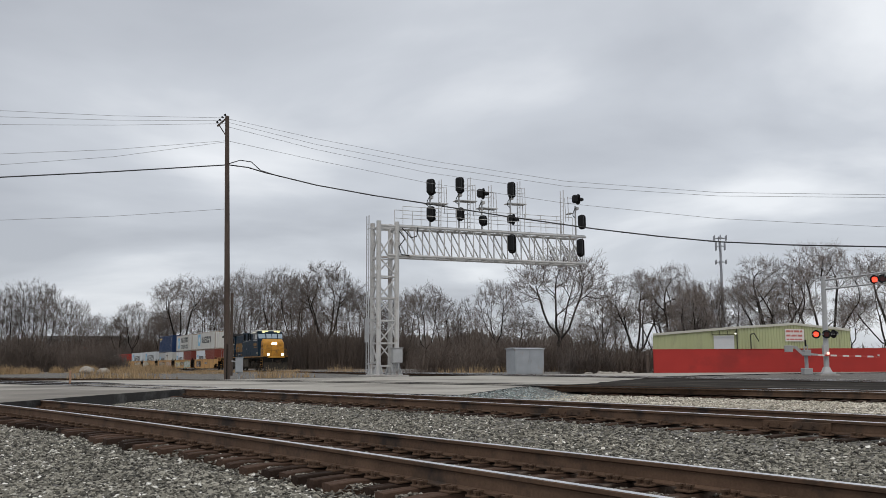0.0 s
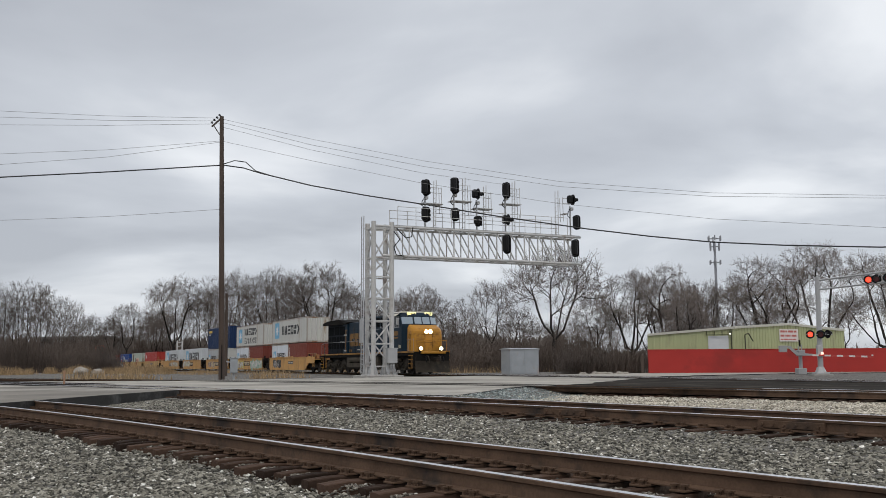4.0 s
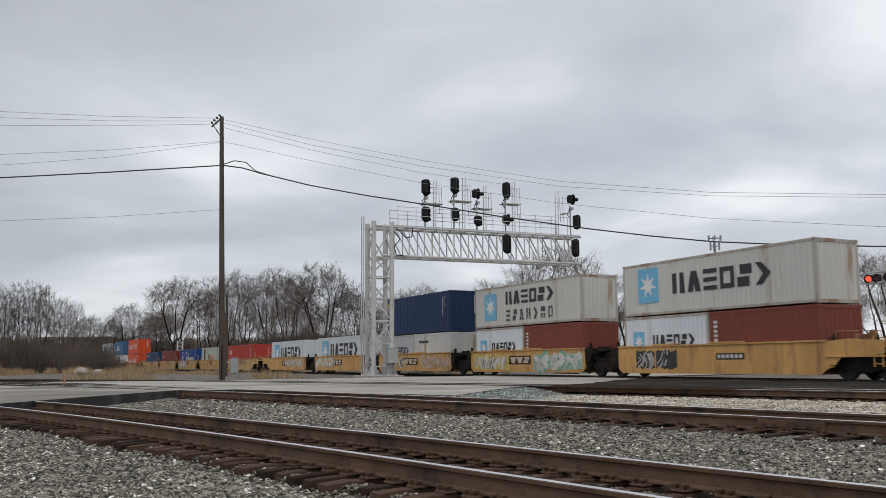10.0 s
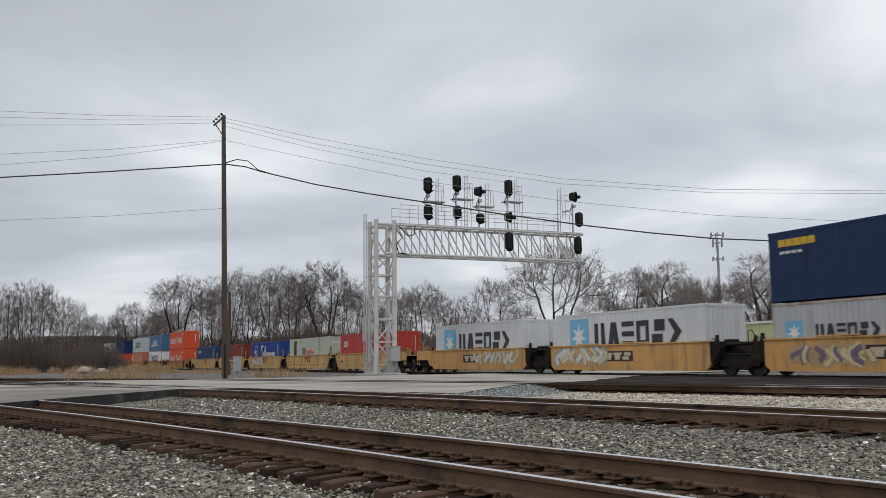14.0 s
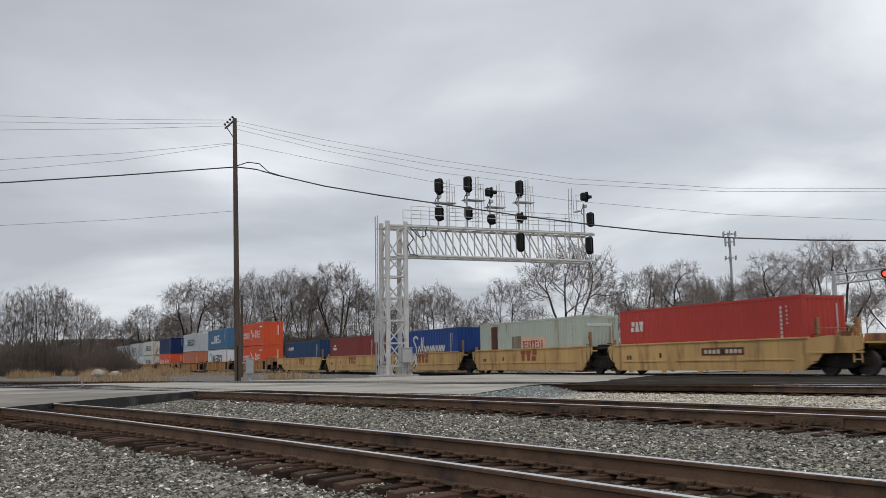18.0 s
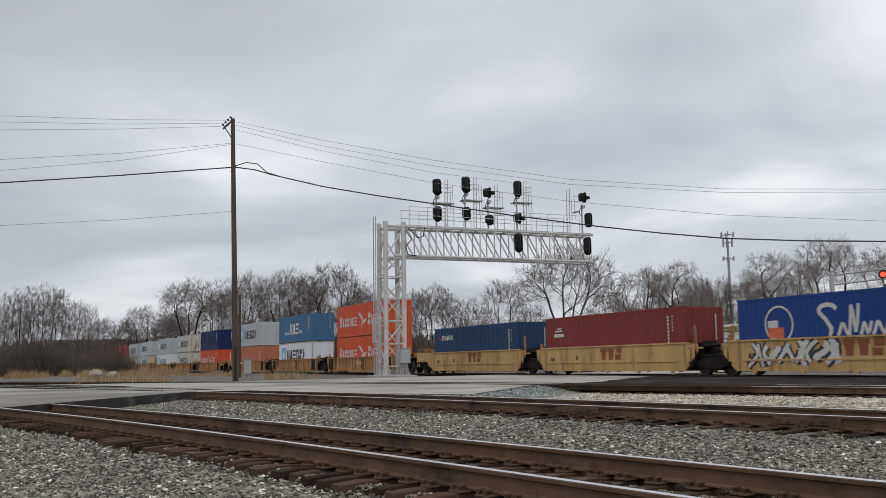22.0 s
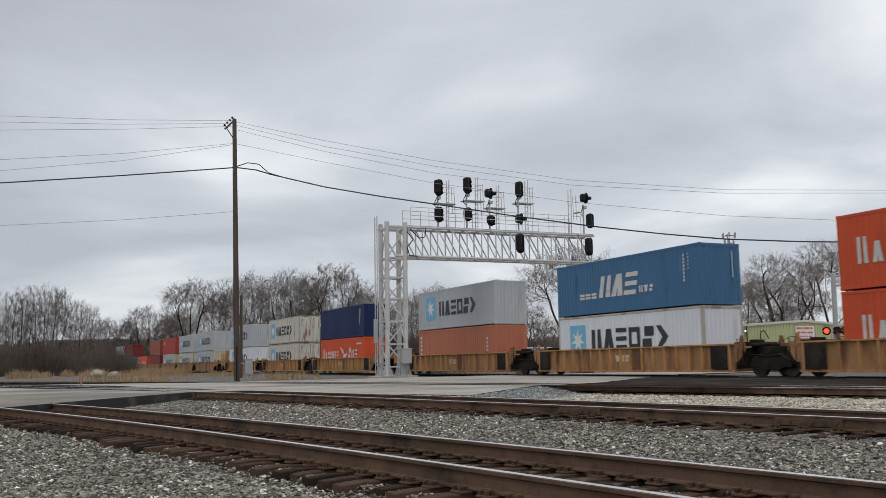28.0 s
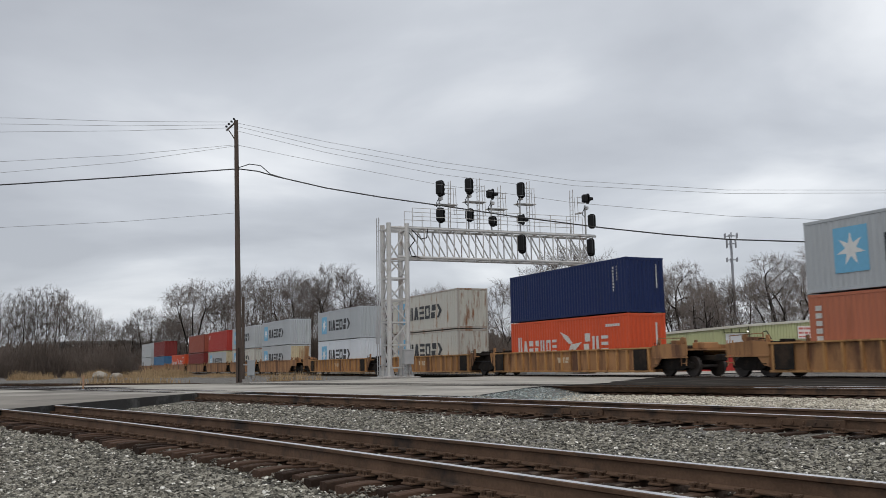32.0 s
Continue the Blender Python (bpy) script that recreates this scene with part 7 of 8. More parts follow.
def wells(ss, kind, pitch, label):
    """A set of wells; neighbours share the truck between them, the outer ends have couplers."""
    made = []
    half = (pitch - (12.9 if kind != "b" else 16.3)) / 2
    for i, s in enumerate(ss):
        w = well_unit(s, kind, half, label, small=i == 0)
        made.append(w)
        front = (12.55 if kind != "b" else 14.25)
        truck(w, front + half if i else front + 1.35, far=kind == "c")
        if i == 0:
            part("coupler", Build().box(front + half, -0.12, 0.74, front + 3.35, 0.12, 0.98, 0.03).box(front + 3.1, -0.2, 0.7, front + 3.5, 0.2, 1.02, 0.04), dark_iron, w)
        if i == len(ss) - 1:
            back = (-0.35 if kind != "b" else -2.05)
            truck(w, back - 1.35, far=kind == "c")
            part("coupler", Build().box(back - 3.35, -0.12, 0.74, back - half, 0.12, 0.98, 0.03).box(back - 3.5, -0.2, 0.7, back - 3.1, 0.2, 1.02, 0.04), dark_iron, w)
        ends = ([(12.55 if kind != "b" else 14.25, 1)] if i == 0 else []) + ([(-0.35 if kind != "b" else -2.05, -1)] if i == len(ss) - 1 else [])
        col = {"a": p_ochre, "g": p_gold, "b": p_brown, "c": p_brown}[kind]
        for xa, sg in ends:
            for sy in (-1, 1):
                part("end_skirt", Build().prism([(xa, 1.47), (xa + sg * 1.0, 1.56), (xa + sg * 2.55, 1.46), (xa + sg * 2.55, 1.0), (xa + sg * 2.2, 0.94), (xa + sg * 0.75, 0.94), (xa + sg * 0.35, 0.5), (xa, 0.42)], "y", sy * 1.37 - 0.03, sy * 1.37 + 0.03), col, w)
                part("skirt_lip", Build().box(min(xa, xa + sg * 2.55), sy * 1.39 - 0.05, 0.86, max(xa, xa + sg * 2.55), sy * 1.39 + 0.05, 0.935, 0.006), col, w)
            part("end_deck", Build().box(min(xa, xa + sg * 2.6), -1.3, 1.22, max(xa, xa + sg * 2.6), 1.3, 1.30), col, w)
            part("ladder", Build().box(xa + sg * 2.3 - 0.2, -1.40, 0.5, xa + sg * 2.3 - 0.16, -1.36, 1.6).box(xa + sg * 2.3 + 0.16, -1.40, 0.5, xa + sg * 2.3 + 0.2, -1.36, 1.6).box(xa + sg * 2.3 - 0.16, -1.39, 0.6, xa + sg * 2.3 + 0.16, -1.37, 0.64).box(xa + sg * 2.3 - 0.16, -1.39, 0.95, xa + sg * 2.3 + 0.16, -1.37, 0.99), col, w)
            part("brake_stand", Build().box(xa + sg * 1.35 - 0.22, -1.15, 1.303, xa + sg * 1.35 + 0.22, -0.5, 1.72, 0.03).box(xa + sg * 2.1 - 0.3, -0.4, 1.303, xa + sg * 2.1 + 0.3, 0.7, 1.6, 0.03), p_brown, w, "rusty brake equipment on the end deck")
            part("end_handrail", Build().path([(xa + sg * 0.4, -1.28, 1.3), (xa + sg * 0.4, -1.28, 1.85), (xa + sg * 2.4, -1.28, 1.8), (xa + sg * 2.4, -1.28, 1.3)], 0.02, 5), p_brown, w)
            part("handbrake", Build().tube((xa + sg * 1.8, -0.95, 1.3), (xa + sg * 1.8, -0.95, 1.85), 0.04, n=6).tube((xa + sg * 1.8, -1.0, 1.7), (xa + sg * 1.8, -0.92, 1.7), 0.17, n=12), p_brown, w)
    return made


A = wells([64.6, 48.75, 32.9, 16.75, 1.0], "a", 15.9, "ochre-yellow well car with spray paint on its side sill")
G = wells([-18.98, -34.6, -50.15, -65.85, -81.3], "g", 15.65, "pale ochre well car with stepped side sill")
wells([-103.1, -123.05, -142.85], "b", 19.85, "rusty ochre well car with ribbed side walls")
wells([-166.85, -186.55, -206.4], "b", 19.85, "rusty ochre well car with ribbed side walls")
wells([-228.7, -244.4, -260.1, -275.8, -291.5], "c", 15.7, "brown well car far down the train")
wells([-311.6, -327.3], "c", 15.7, "brown well car far down the train")
graffiti(A[0], 1.2, 2.3, 0.42, 1.3, [spray["black"], spray["grey"]], spray["pale"], 2, 1, spray["black"])
graffiti(A[0], 2.7, 3.9, 0.42, 1.3, [spray["black"]], spray["pale"], 2, 11, spray["black"])
graffiti(A[1], 0.2, 4.4, 0.32, 1.3, [spray["white"], spray["pale"], spray["cream"]], spray["violet"], 7, 2, spray["yellow"])
graffiti(A[1], 7.5, 12.2, 0.32, 1.25, [spray["white"], spray["pale"]], spray["green"], 4, 3, spray["mint"])
graffiti(A[2], 1.2, 5.0, 0.4, 1.3, [spray["violet"], spray["cream"]], spray["tan"], 4, 4, spray["tan"])
graffiti(A[2], 8.0, 12.2, 0.4, 1.35, [spray["tan"], spray["pink"]], spray["pale"], 5, 5)
graffiti(A[3], 0.4, 4.8, 0.4, 1.5, [spray["white"], spray["cream"]], spray["grey"], 5, 6)
graffiti(A[4], 6.2, 11.6, 0.35, 1.45, [spray["white"], spray["cream"]], spray["grey"], 7, 7)
graffiti(G[2], 0.8, 5.6, 0.3, 1.55, [spray["white"]], spray["black"], 6, 8)
# -- locomotive: rear end at x = 0, nose towards +x --
l_blue = mat("locomotive_dark_blue", (0.0078, 0.0232, 0.041), spec=0.18, rough=0.5, var=0.25, scale=0.7, grain=15, bump=0.04, streak=True, stain=(0.022, 0.02, 0.017), stain_amt=0.22)
l_yellow = mat("locomotive_yellow", (0.50, 0.235, 0.028), rough=0.5, spec=0.3, var=0.2, scale=1.0, grain=20, bump=0.05, stain=(0.27, 0.13, 0.03), stain_amt=0.3, stain_scale=1.8)
l_gold = mat("faded_gold_marking", (0.21, 0.105, 0.02), rough=0.6, var=0.3, scale=2, bump=0.02, stain=(0.08, 0.05, 0.02), stain_amt=0.25, stain_scale=3)
l_dark = mat("locomotive_underframe", (0.014, 0.013, 0.012), spec=0.12, rough=0.75, var=0.4, scale=1.5, grain=20, stain=(0.035, 0.028, 0.022), stain_amt=0.3)
l_grey = mat("grimy_truck_iron", (0.042, 0.036, 0.029), spec=0.15, rough=0.85, var=0.45, scale=2, grain=20, stain=(0.085, 0.07, 0.05), stain_amt=0.3)
l_dust = mat("dusty_tank_steel", (0.085, 0.073, 0.058), spec=0.15, rough=0.85, var=0.3, scale=1.5, grain=20, stain=(0.05, 0.044, 0.036), stain_amt=0.35)
l_pale = mat("pale_roof_paint", (0.52, 0.50, 0.44), rough=0.6, var=0.15)
# the dark inside of the cab is painted into this near-black glass
l_glass = mat("cab_glass", (0.012, 0.014, 0.016), rough=0.12, var=0.05, bump=0, spec=0.25)
l_void = mat("grille_black", (0.004, 0.005, 0.006), rough=0.9, bump=0, spec=0.1)
lamp_white = mat("lit_headlight", (1, 0.9, 0.7), emit=(1.0, 0.78, 0.40), power=9.0, bump=0)
board_glow = mat("lit_number_board", (0.9, 0.85, 0.5), emit=(1.0, 0.88, 0.35), power=1.1, bump=0)

l_dull = mat("grimy_sill_stripe", (0.33, 0.165, 0.035), rough=0.7, var=0.4, scale=0.8, stain=(0.1, 0.06, 0.03), stain_amt=0.4)
loco = thing("locomotive", "dark blue diesel freight locomotive with yellow nose and lit headlights", "locomotive")
part("frame", Build().box(0.5, -1.46, 1.36, 21.3, 1.46, 1.60, 0.02), l_dark, loco)
part("walkway_edge", Build().box(0.5, -1.545, 1.58, 21.2, -1.503, 1.70, 0.006), l_dull, loco, "yellow sill stripe")
part("walkway_edge", Build().box(0.5, 1.503, 1.56, 21.2, 1.545, 1.72, 0.006), l_yellow, loco, "yellow sill stripe")
part("walkway", Build().box(0.4, -1.5, 1.603, 21.4, 1.5, 1.66), l_dark, loco)
# radiator end with its overhanging wings
part("radiator_hood", Build().box(1.35, -1.2, 1.662, 5.3, 1.2, 4.34, 0.03), mat("deep_blue_black", (0.006, 0.009, 0.014), rough=0.7, spec=0.12, var=0.3), loco, "blue-black radiator section")
part("radiator_hood", Build().box(5.303, -1.2, 1.662, 6.4, 1.2, 4.34, 0.03), l_blue, loco)
wing = Build()
wing.add([(0.75, -1.55, 4.36), (6.3, -1.4, 4.32), (6.3, 1.4, 4.32), (0.75, 1.55, 4.36), (0.8, -1.55, 4.55), (2.0, -1.55, 4.72), (5.1, -1.5, 4.78), (6.6, -1.15, 4.5), (6.6, 1.15, 4.5), (5.1, 1.5, 4.78), (2.0, 1.55, 4.72), (0.8, 1.55, 4.55)],
         [(0, 3, 2, 1), (0, 1, 7, 6, 5, 4), (3, 11, 10, 9, 8, 2), (4, 5, 10, 11), (5, 6, 9, 10), (6, 7, 8, 9), (0, 4, 11, 3), (1, 2, 8, 7)])
# the wing's shade is put into its colour, hence near-black rather than blue
part("radiator_wing", wing, l_dark, loco, "flared radiator roof")
for i in range(6):
    part("grille", Build().box(1.6 + i * 0.72, -1.212, 2.15, 2.15 + i * 0.72, -1.202, 3.25), l_void, loco)
for i in range(3):
    part("grille", Build().box(1.6 + i * 1.5, -1.212, 3.4, 2.9 + i * 1.5, -1.202, 4.15), l_void, loco)
# engine hood
part("engine_hood", Build().box(6.42, -1.05, 1.662, 11.4, 1.05, 4.42, 0.06), l_blue, loco)
for i in range(7):
    d_ = part("hood_door", Build().box(6.6 + i * 0.68, -1.075, 1.8, 7.22 + i * 0.68, -1.052, 3.9, 0.008), l_blue, loco)
    part("latch", Build().box(7.08 + i * 0.68, -1.09, 2.8, 7.14 + i * 0.68, -1.076, 2.95), galv, d_)
part("exhaust_pipe", Build().box(7.6, -0.45, 4.42, 8.9, 0.45, 4.86, 0.03), black_paint, loco)
hr = Build()
for k, yy in enumerate((-0.3, -0.15, 0.0, 0.15, 0.3)):
    hr.tube((9.7, yy, 4.62), (10.15 + 0.08 * (k % 3), yy, 4.66), 0.03, 0.09, 8)
hr.tube((9.7, -0.35, 4.6), (9.7, 0.35, 4.6), 0.03).tube((9.7, 0, 4.4), (9.7, 0, 4.6), 0.03)
part("horn", hr, black_paint, loco)
# blower and electrical cabinet, as wide as the cab
part("blower_hood", Build().box(11.42, -1.35, 1.662, 16.2, 1.35, 4.68, 0.05), l_blue, loco)
for xx, w_ in ((11.65, 0.95), (13.55, 0.75), (14.5, 0.75), (15.5, 0.65)):
    g_ = part("vent", Build().box(xx, -1.364, 3.75, xx + w_, -1.353, 4.5), l_void, loco)
    for i in range(5):
        part("louvre", Build().box(xx + 0.04, -1.374, 3.81 + i * 0.14, xx + w_ - 0.04, -1.3655, 3.83 + i * 0.14), l_dark, g_)
for i in range(5):
    part("hood_door", Build().box(11.6 + i * 0.92, -1.372, 1.85, 12.4 + i * 0.92, -1.353, 3.45, 0.008), l_blue, loco)
for xx, zz in ((12.2, 3.5), (13.1, 3.62), (14.5, 3.68), (13.2, 2.6), (11.1, 3.0), (6.2, 3.3), (5.0, 2.7), (5.6, 2.68), (6.1, 1.9), (9.4, 1.95), (16.3, 2.35)):
    part("placard", Build().box(xx, -1.39, zz, xx + 0.17, -1.376 if xx > 11 else -1.2, zz + 0.09), ink_white, loco)
# cab, its front corners cut off
def cab_ring(z, f):
    """The cab's outline at one height; f draws the front back as it rises."""
    side = [(16.22, -1.5), (19.0 - f, -1.5), (19.62 - f, -0.72)]
    return [(x, y, z) for x, y in side] + [(x, -y, z) for x, y in reversed(side)]


cb = Build()
cab_rings = [cab_ring(1.662, 0.0), cab_ring(3.7, 0.0), cab_ring(4.45, 0.28), cab_ring(4.7, 0.5)]
for ring_ in cab_rings:
    cb.v += ring_
for q in range(3):
    cb.f += [(q * 6 + i, q * 6 + (i + 1) % 6, q * 6 + 6 + (i + 1) % 6, q * 6 + 6 + i) for i in range(6)]
cb.f += [(5, 4, 3, 2, 1, 0), (18, 19, 20, 21, 22, 23)]
part("cab", cb, l_blue, loco)
part("cab_roof", Build().prism([(-1.52, 4.70), (-1.3, 4.82), (1.3, 4.82), (1.52, 4.70)], "x", 16.3, 18.75), l_pale, loco, "pale dusty cab roof")
part("sun_visor", Build().add([(16.7, -1.51, 4.62), (18.6, -1.51, 4.62), (18.6, -1.85, 4.42), (16.7, -1.85, 4.42), (16.7, -1.51, 4.66), (18.6, -1.51, 4.66), (18.6, -1.86, 4.46), (16.7, -1.86, 4.46)],
     [(0, 1, 2, 3), (4, 7, 6, 5), (0, 3, 7, 4), (1, 5, 6, 2), (3, 2, 6, 7), (0, 4, 5, 1)]), l_pale, loco)
for xx, w_ in ((16.75, 0.78), (17.7, 0.78)):
    wn = part("side_window", Build().box(xx, -1.513, 3.62, xx + w_, -1.502, 4.38), l_glass, loco)
    part("window_frame", Build().box(xx - 0.05, -1.53, 3.56, xx, -1.503, 4.44).box(xx + w_, -1.53, 3.56, xx + w_ + 0.05, -1.503, 4.44).box(xx, -1.53, 3.56, xx + w_, -1.503, 3.62).box(xx, -1.53, 4.38, xx + w_, -1.503, 4.44), galv, wn)
part("mirror", Build().box(18.55, -1.78, 3.75, 18.62, -1.56, 4.3, 0.01), galv, loco)
# the sky's reflection in the windshield is painted as a pale blue base colour
sky_glass = mat("painted_sky_glass", (0.32, 0.40, 0.48), rough=0.06, var=0.05, bump=0)
lo_, hi_ = cab_rings[1], cab_rings[2]
for a_, b_, t0, t1 in ((1, 2, 0.06, 0.94), (2, 3, 0.05, 0.47), (2, 3, 0.53, 0.95), (3, 4, 0.06, 0.94)):
    A_, B_, C_, D_ = (Vector(q) for q in (lo_[a_], lo_[b_], hi_[b_], hi_[a_]))
    quad = [A_.lerp(B_, t0).lerp(D_.lerp(C_, t0), 0.16), A_.lerp(B_, t1).lerp(D_.lerp(C_, t1), 0.16), A_.lerp(B_, t1).lerp(D_.lerp(C_, t1), 0.86), A_.lerp(B_, t0).lerp(D_.lerp(C_, t0), 0.86)]
    nrm = (B_ - A_).cross(D_ - A_).normalized()
    part("windshield", Build().add([q + nrm * 0.012 for q in quad] + [q - nrm * 0.02 for q in quad], [(0, 1, 2, 3), (7, 6, 5, 4), (0, 4, 5, 1), (1, 5, 6, 2), (2, 6, 7, 3), (3, 7, 4, 0)]), sky_glass, loco)
for y0, y1 in ((-1.02, -0.38), (0.38, 1.02)):
    nb = part("number_board", Build().box(18.95, y0, 4.5, 19.22, y1, 4.72, 0.015), board_glow, loco, "lit yellow number board")
    for q in range(4):
        part("digit_bar", Build().box(19.221, y0 + 0.09 + q * 0.13, 4.55, 19.225, y0 + 0.165 + q * 0.13, 4.67), black_paint, nb)
part("cab_lettering", Build().box(17.0, -1.512, 2.95, 18.5, -1.503, 3.3), l_gold, loco)
part("cab_lettering", Build().box(17.1, -1.512, 2.72, 18.6, -1.503, 2.84), l_gold, loco)
# nose: a blunt yellow block with rounded corners and a top that falls towards the front
def nose_ring(z, inset, slope):
    """The nose's outline at one height: straight sides, rounded corners, a flat face."""
    pts = [(19.66, -1.32 + inset)]
    for a in range(6):
        t = math.radians(-90 + 18 * a)
        pts.append((20.30 + (0.45 - inset) * math.cos(t) - slope, -0.85 + (0.45 - inset) * math.sin(t)))
    return [(x, y, z) for x, y in pts] + [(x, -y, z) for x, y in reversed(pts)]


nz = Build()
levels_n = [(1.662, 0.0, 0.0), (2.6, 0.0, 0.05), (3.2, 0.02, 0.10), (3.42, 0.10, 0.14), (3.5, 0.22, 0.18)]
rings = []
for z, inset, slope in levels_n:
    ring_ = nose_ring(z, inset, slope)
    # the top rises towards the windshield
    rings.append([(x, y, zz + (0.24 * max(0.0, (20.3 - x) / 0.64) if z > 3.1 else 0.0)) for x, y, zz in ring_])
k_ = len(rings[0])
for ring_ in rings:
    nz.v += ring_
for q in range(len(rings) - 1):
    nz.f += [(q * k_ + i, q * k_ + (i + 1) % k_, (q + 1) * k_ + (i + 1) % k_, (q + 1) * k_ + i) for i in range(k_)]
nz.f += [tuple(range(k_ - 1, -1, -1)), tuple((len(rings) - 1) * k_ + i for i in range(k_))]
part("nose", nz, l_yellow, loco, "blunt yellow nose with rounded corners")
part("cab_door", Build().box(18.35, -1.518, 1.75, 18.92, -1.503, 3.45, 0.008), l_blue, loco)
part("side_lamp", Build().box(18.5, -1.54, 1.95, 18.86, -1.519, 2.2, 0.02), mat("pale_lamp_housing", (0.45, 0.42, 0.30), rough=0.6), loco, "pale box on the cab side")
part("nose_door", Build().box(20.66, 0.3, 1.75, 20.765, 0.75, 2.7, 0.01), l_yellow, loco)
hl = part("headlight", Build().box(20.5, -0.45, 3.0, 20.74, 0.35, 3.36, 0.03), l_yellow, loco)
for yy in (-0.22, 0.12):
    part("bulb", Build().tube((20.735, yy, 3.18), (20.765, yy, 3.18), 0.15, n=16), lamp_white, hl, "glowing warm headlight")
for yy in (-0.85, 0.85):
    dl = part("ditch_light", Build().tube((20.95, yy, 1.9), (21.12, yy, 1.9), 0.16, n=14).box(20.95, yy - 0.1, 1.62, 21.08, yy + 0.1, 1.75), black_paint, loco)
    part("bulb", Build().tube((21.115, yy, 1.9), (21.145, yy, 1.9), 0.14, n=16), lamp_white, dl, "glowing warm ditch light")
seam = mat("dark_seam", (0.06, 0.035, 0.012), rough=0.8)
for y0, y1, z0, z1 in ((-0.84, 0.84, 2.98, 3.0), (-0.84, 0.3, 2.35, 2.365), (0.3, 0.32, 1.75, 3.0), (-0.35, -0.335, 1.75, 3.0)):
    part("seam", Build().box(20.73 - (z0 - 1.7) * 0.075, y0, z0, 20.76 - (z0 - 1.7) * 0.06, y1, z1), seam, loco)
for y0 in (-0.8, -0.5, 0.85):
    part("grab_rail", Build().path([(20.7, y0, 1.8), (20.88, y0, 1.85), (20.8, y0, 2.7), (20.65, y0, 2.75)], 0.018, 5), l_yellow, loco)
part("end_railing", Build().path([(21.1, -1.3, 1.66), (21.1, -1.3, 2.5), (21.1, 1.3, 2.5), (21.1, 1.3, 1.66)], 0.02, 5), l_yellow, loco)
for i in range(4):
    part("side_seam", Build().box(19.75 + i * 0.17, -1.326, 1.75, 19.76 + i * 0.17, -1.27, 3.0), seam, loco)
# front end
part("pilot_plate", Build().box(21.0, -1.45, 0.75, 21.32, 1.45, 1.66, 0.02), l_dark, loco)
part("anticlimber", Build().box(21.322, -1.0, 1.5, 21.6, 1.0, 1.66, 0.02), l_yellow, loco)
plow = Build()
for t in range(9):
    y = -1.45 + 2.9 * t / 8
    tip = 0.5 * (1 - abs(y) / 1.45)
    plow.v += [(21.32 + tip * (0.6 + 0.4 * (1 - q)) + 0.16 * (1 - q) ** 2 - back_, y, 0.12 + 0.85 * q) for back_ in (0.0, 0.06) for q in (0, 0.33, 0.66, 1)]
for t in range(8):
    o = t * 8
    for q in range(3):
        plow.f += [(o + q, o + 8 + q, o + 9 + q, o + 1 + q), (o + 4 + q, o + 5 + q, o + 13 + q, o + 12 + q)]
    plow.f += [(o, o + 4, o + 12, o + 8), (o + 3, o + 11, o + 15, o + 7)]
plow.f += [(0, 1, 5, 4), (1, 2, 6, 5), (2, 3, 7, 6), (64, 68, 69, 65), (65, 69, 70, 66), (66, 70, 71, 67)]
part("snow_plow", plow, l_grey, loco, "curved grimy steel plow")
part("coupler", Build().box(21.3, -0.14, 0.98, 22.1, 0.14, 1.2, 0.03).box(21.95, -0.22, 0.92, 22.3, 0.22, 1.25, 0.05), dark_iron, loco)
part("coupler", Build().box(-0.4, -0.14, 0.85, 0.5, 0.14, 1.12, 0.03).box(-0.55, -0.24, 0.8, -0.2, 0.24, 1.17, 0.05), dark_iron, loco)
for k, yy in enumerate((-0.75, -0.5, 0.5, 0.75)):
    part("air_hose", Build().path([(21.35, yy, 1.35), (21.65, yy, 1.3), (21.8, yy * 0.95, 1.05), (21.72, yy * 0.9, 0.85)], 0.04), l_dust if k in (1, 2) else black_paint, loco)
for xx, yy in ((20.75, -1.5), (20.75, 1.5), (0.75, -1.5), (0.75, 1.5)):
    yy *= 0.97
    st = part("stairwell", Build().box(xx - 0.42, yy - 0.06, 0.35, xx - 0.36, yy + 0.06, 1.62).box(xx + 0.36, yy - 0.06, 0.35, xx + 0.42, yy + 0.06, 1.62), l_dark, loco)
    part("step_back", Build().box(xx - 0.45, yy * 0.9 - 0.015, 0.4, xx + 0.5, yy * 0.9 + 0.015, 1.6), l_dull, st)
    for i in range(4):
        part("step", Build().box(xx - 0.36, yy - 0.13, 0.42 + i * 0.31, xx + 0.36, yy + 0.13, 0.46 + i * 0.31), l_yellow, st)
rail_paint = mat("pale_handrail", (0.24, 0.25, 0.26), rough=0.5)
rear = Build().tube((1.2, -1.5, 2.72), (10.4, -1.5, 2.72), 0.016, n=5).tube((0.45, -1.5, 2.6), (1.2, -1.5, 2.72), 0.016, n=5).tube((0.45, -1.5, 1.66), (0.45, -1.5, 2.6), 0.016, n=5)
part("handrail", rear, rail_paint, loco)
for i in range(9):
    part("stanchion", Build().tube((1.2 + i * 1.15, -1.5, 1.66), (1.2 + i * 1.15, -1.5, 2.71), 0.016, n=5), l_dark, loco)
part("handrail", Build().tube((11.6, -1.44, 3.5), (16.0, -1.52, 3.62), 0.016, n=5).tube((11.6, -1.36, 3.5), (11.6, -1.45, 3.5), 0.016, n=5).tube((16.0, -1.36, 3.62), (16.0, -1.53, 3.62), 0.016, n=5), rail_paint, loco)
part("handrail", Build().path([(20.2, -1.5, 1.66), (20.2, -1.5, 2.6), (21.2, -1.5, 2.6), (21.2, -1.5, 1.66)], 0.016, 5), rail_paint, loco)
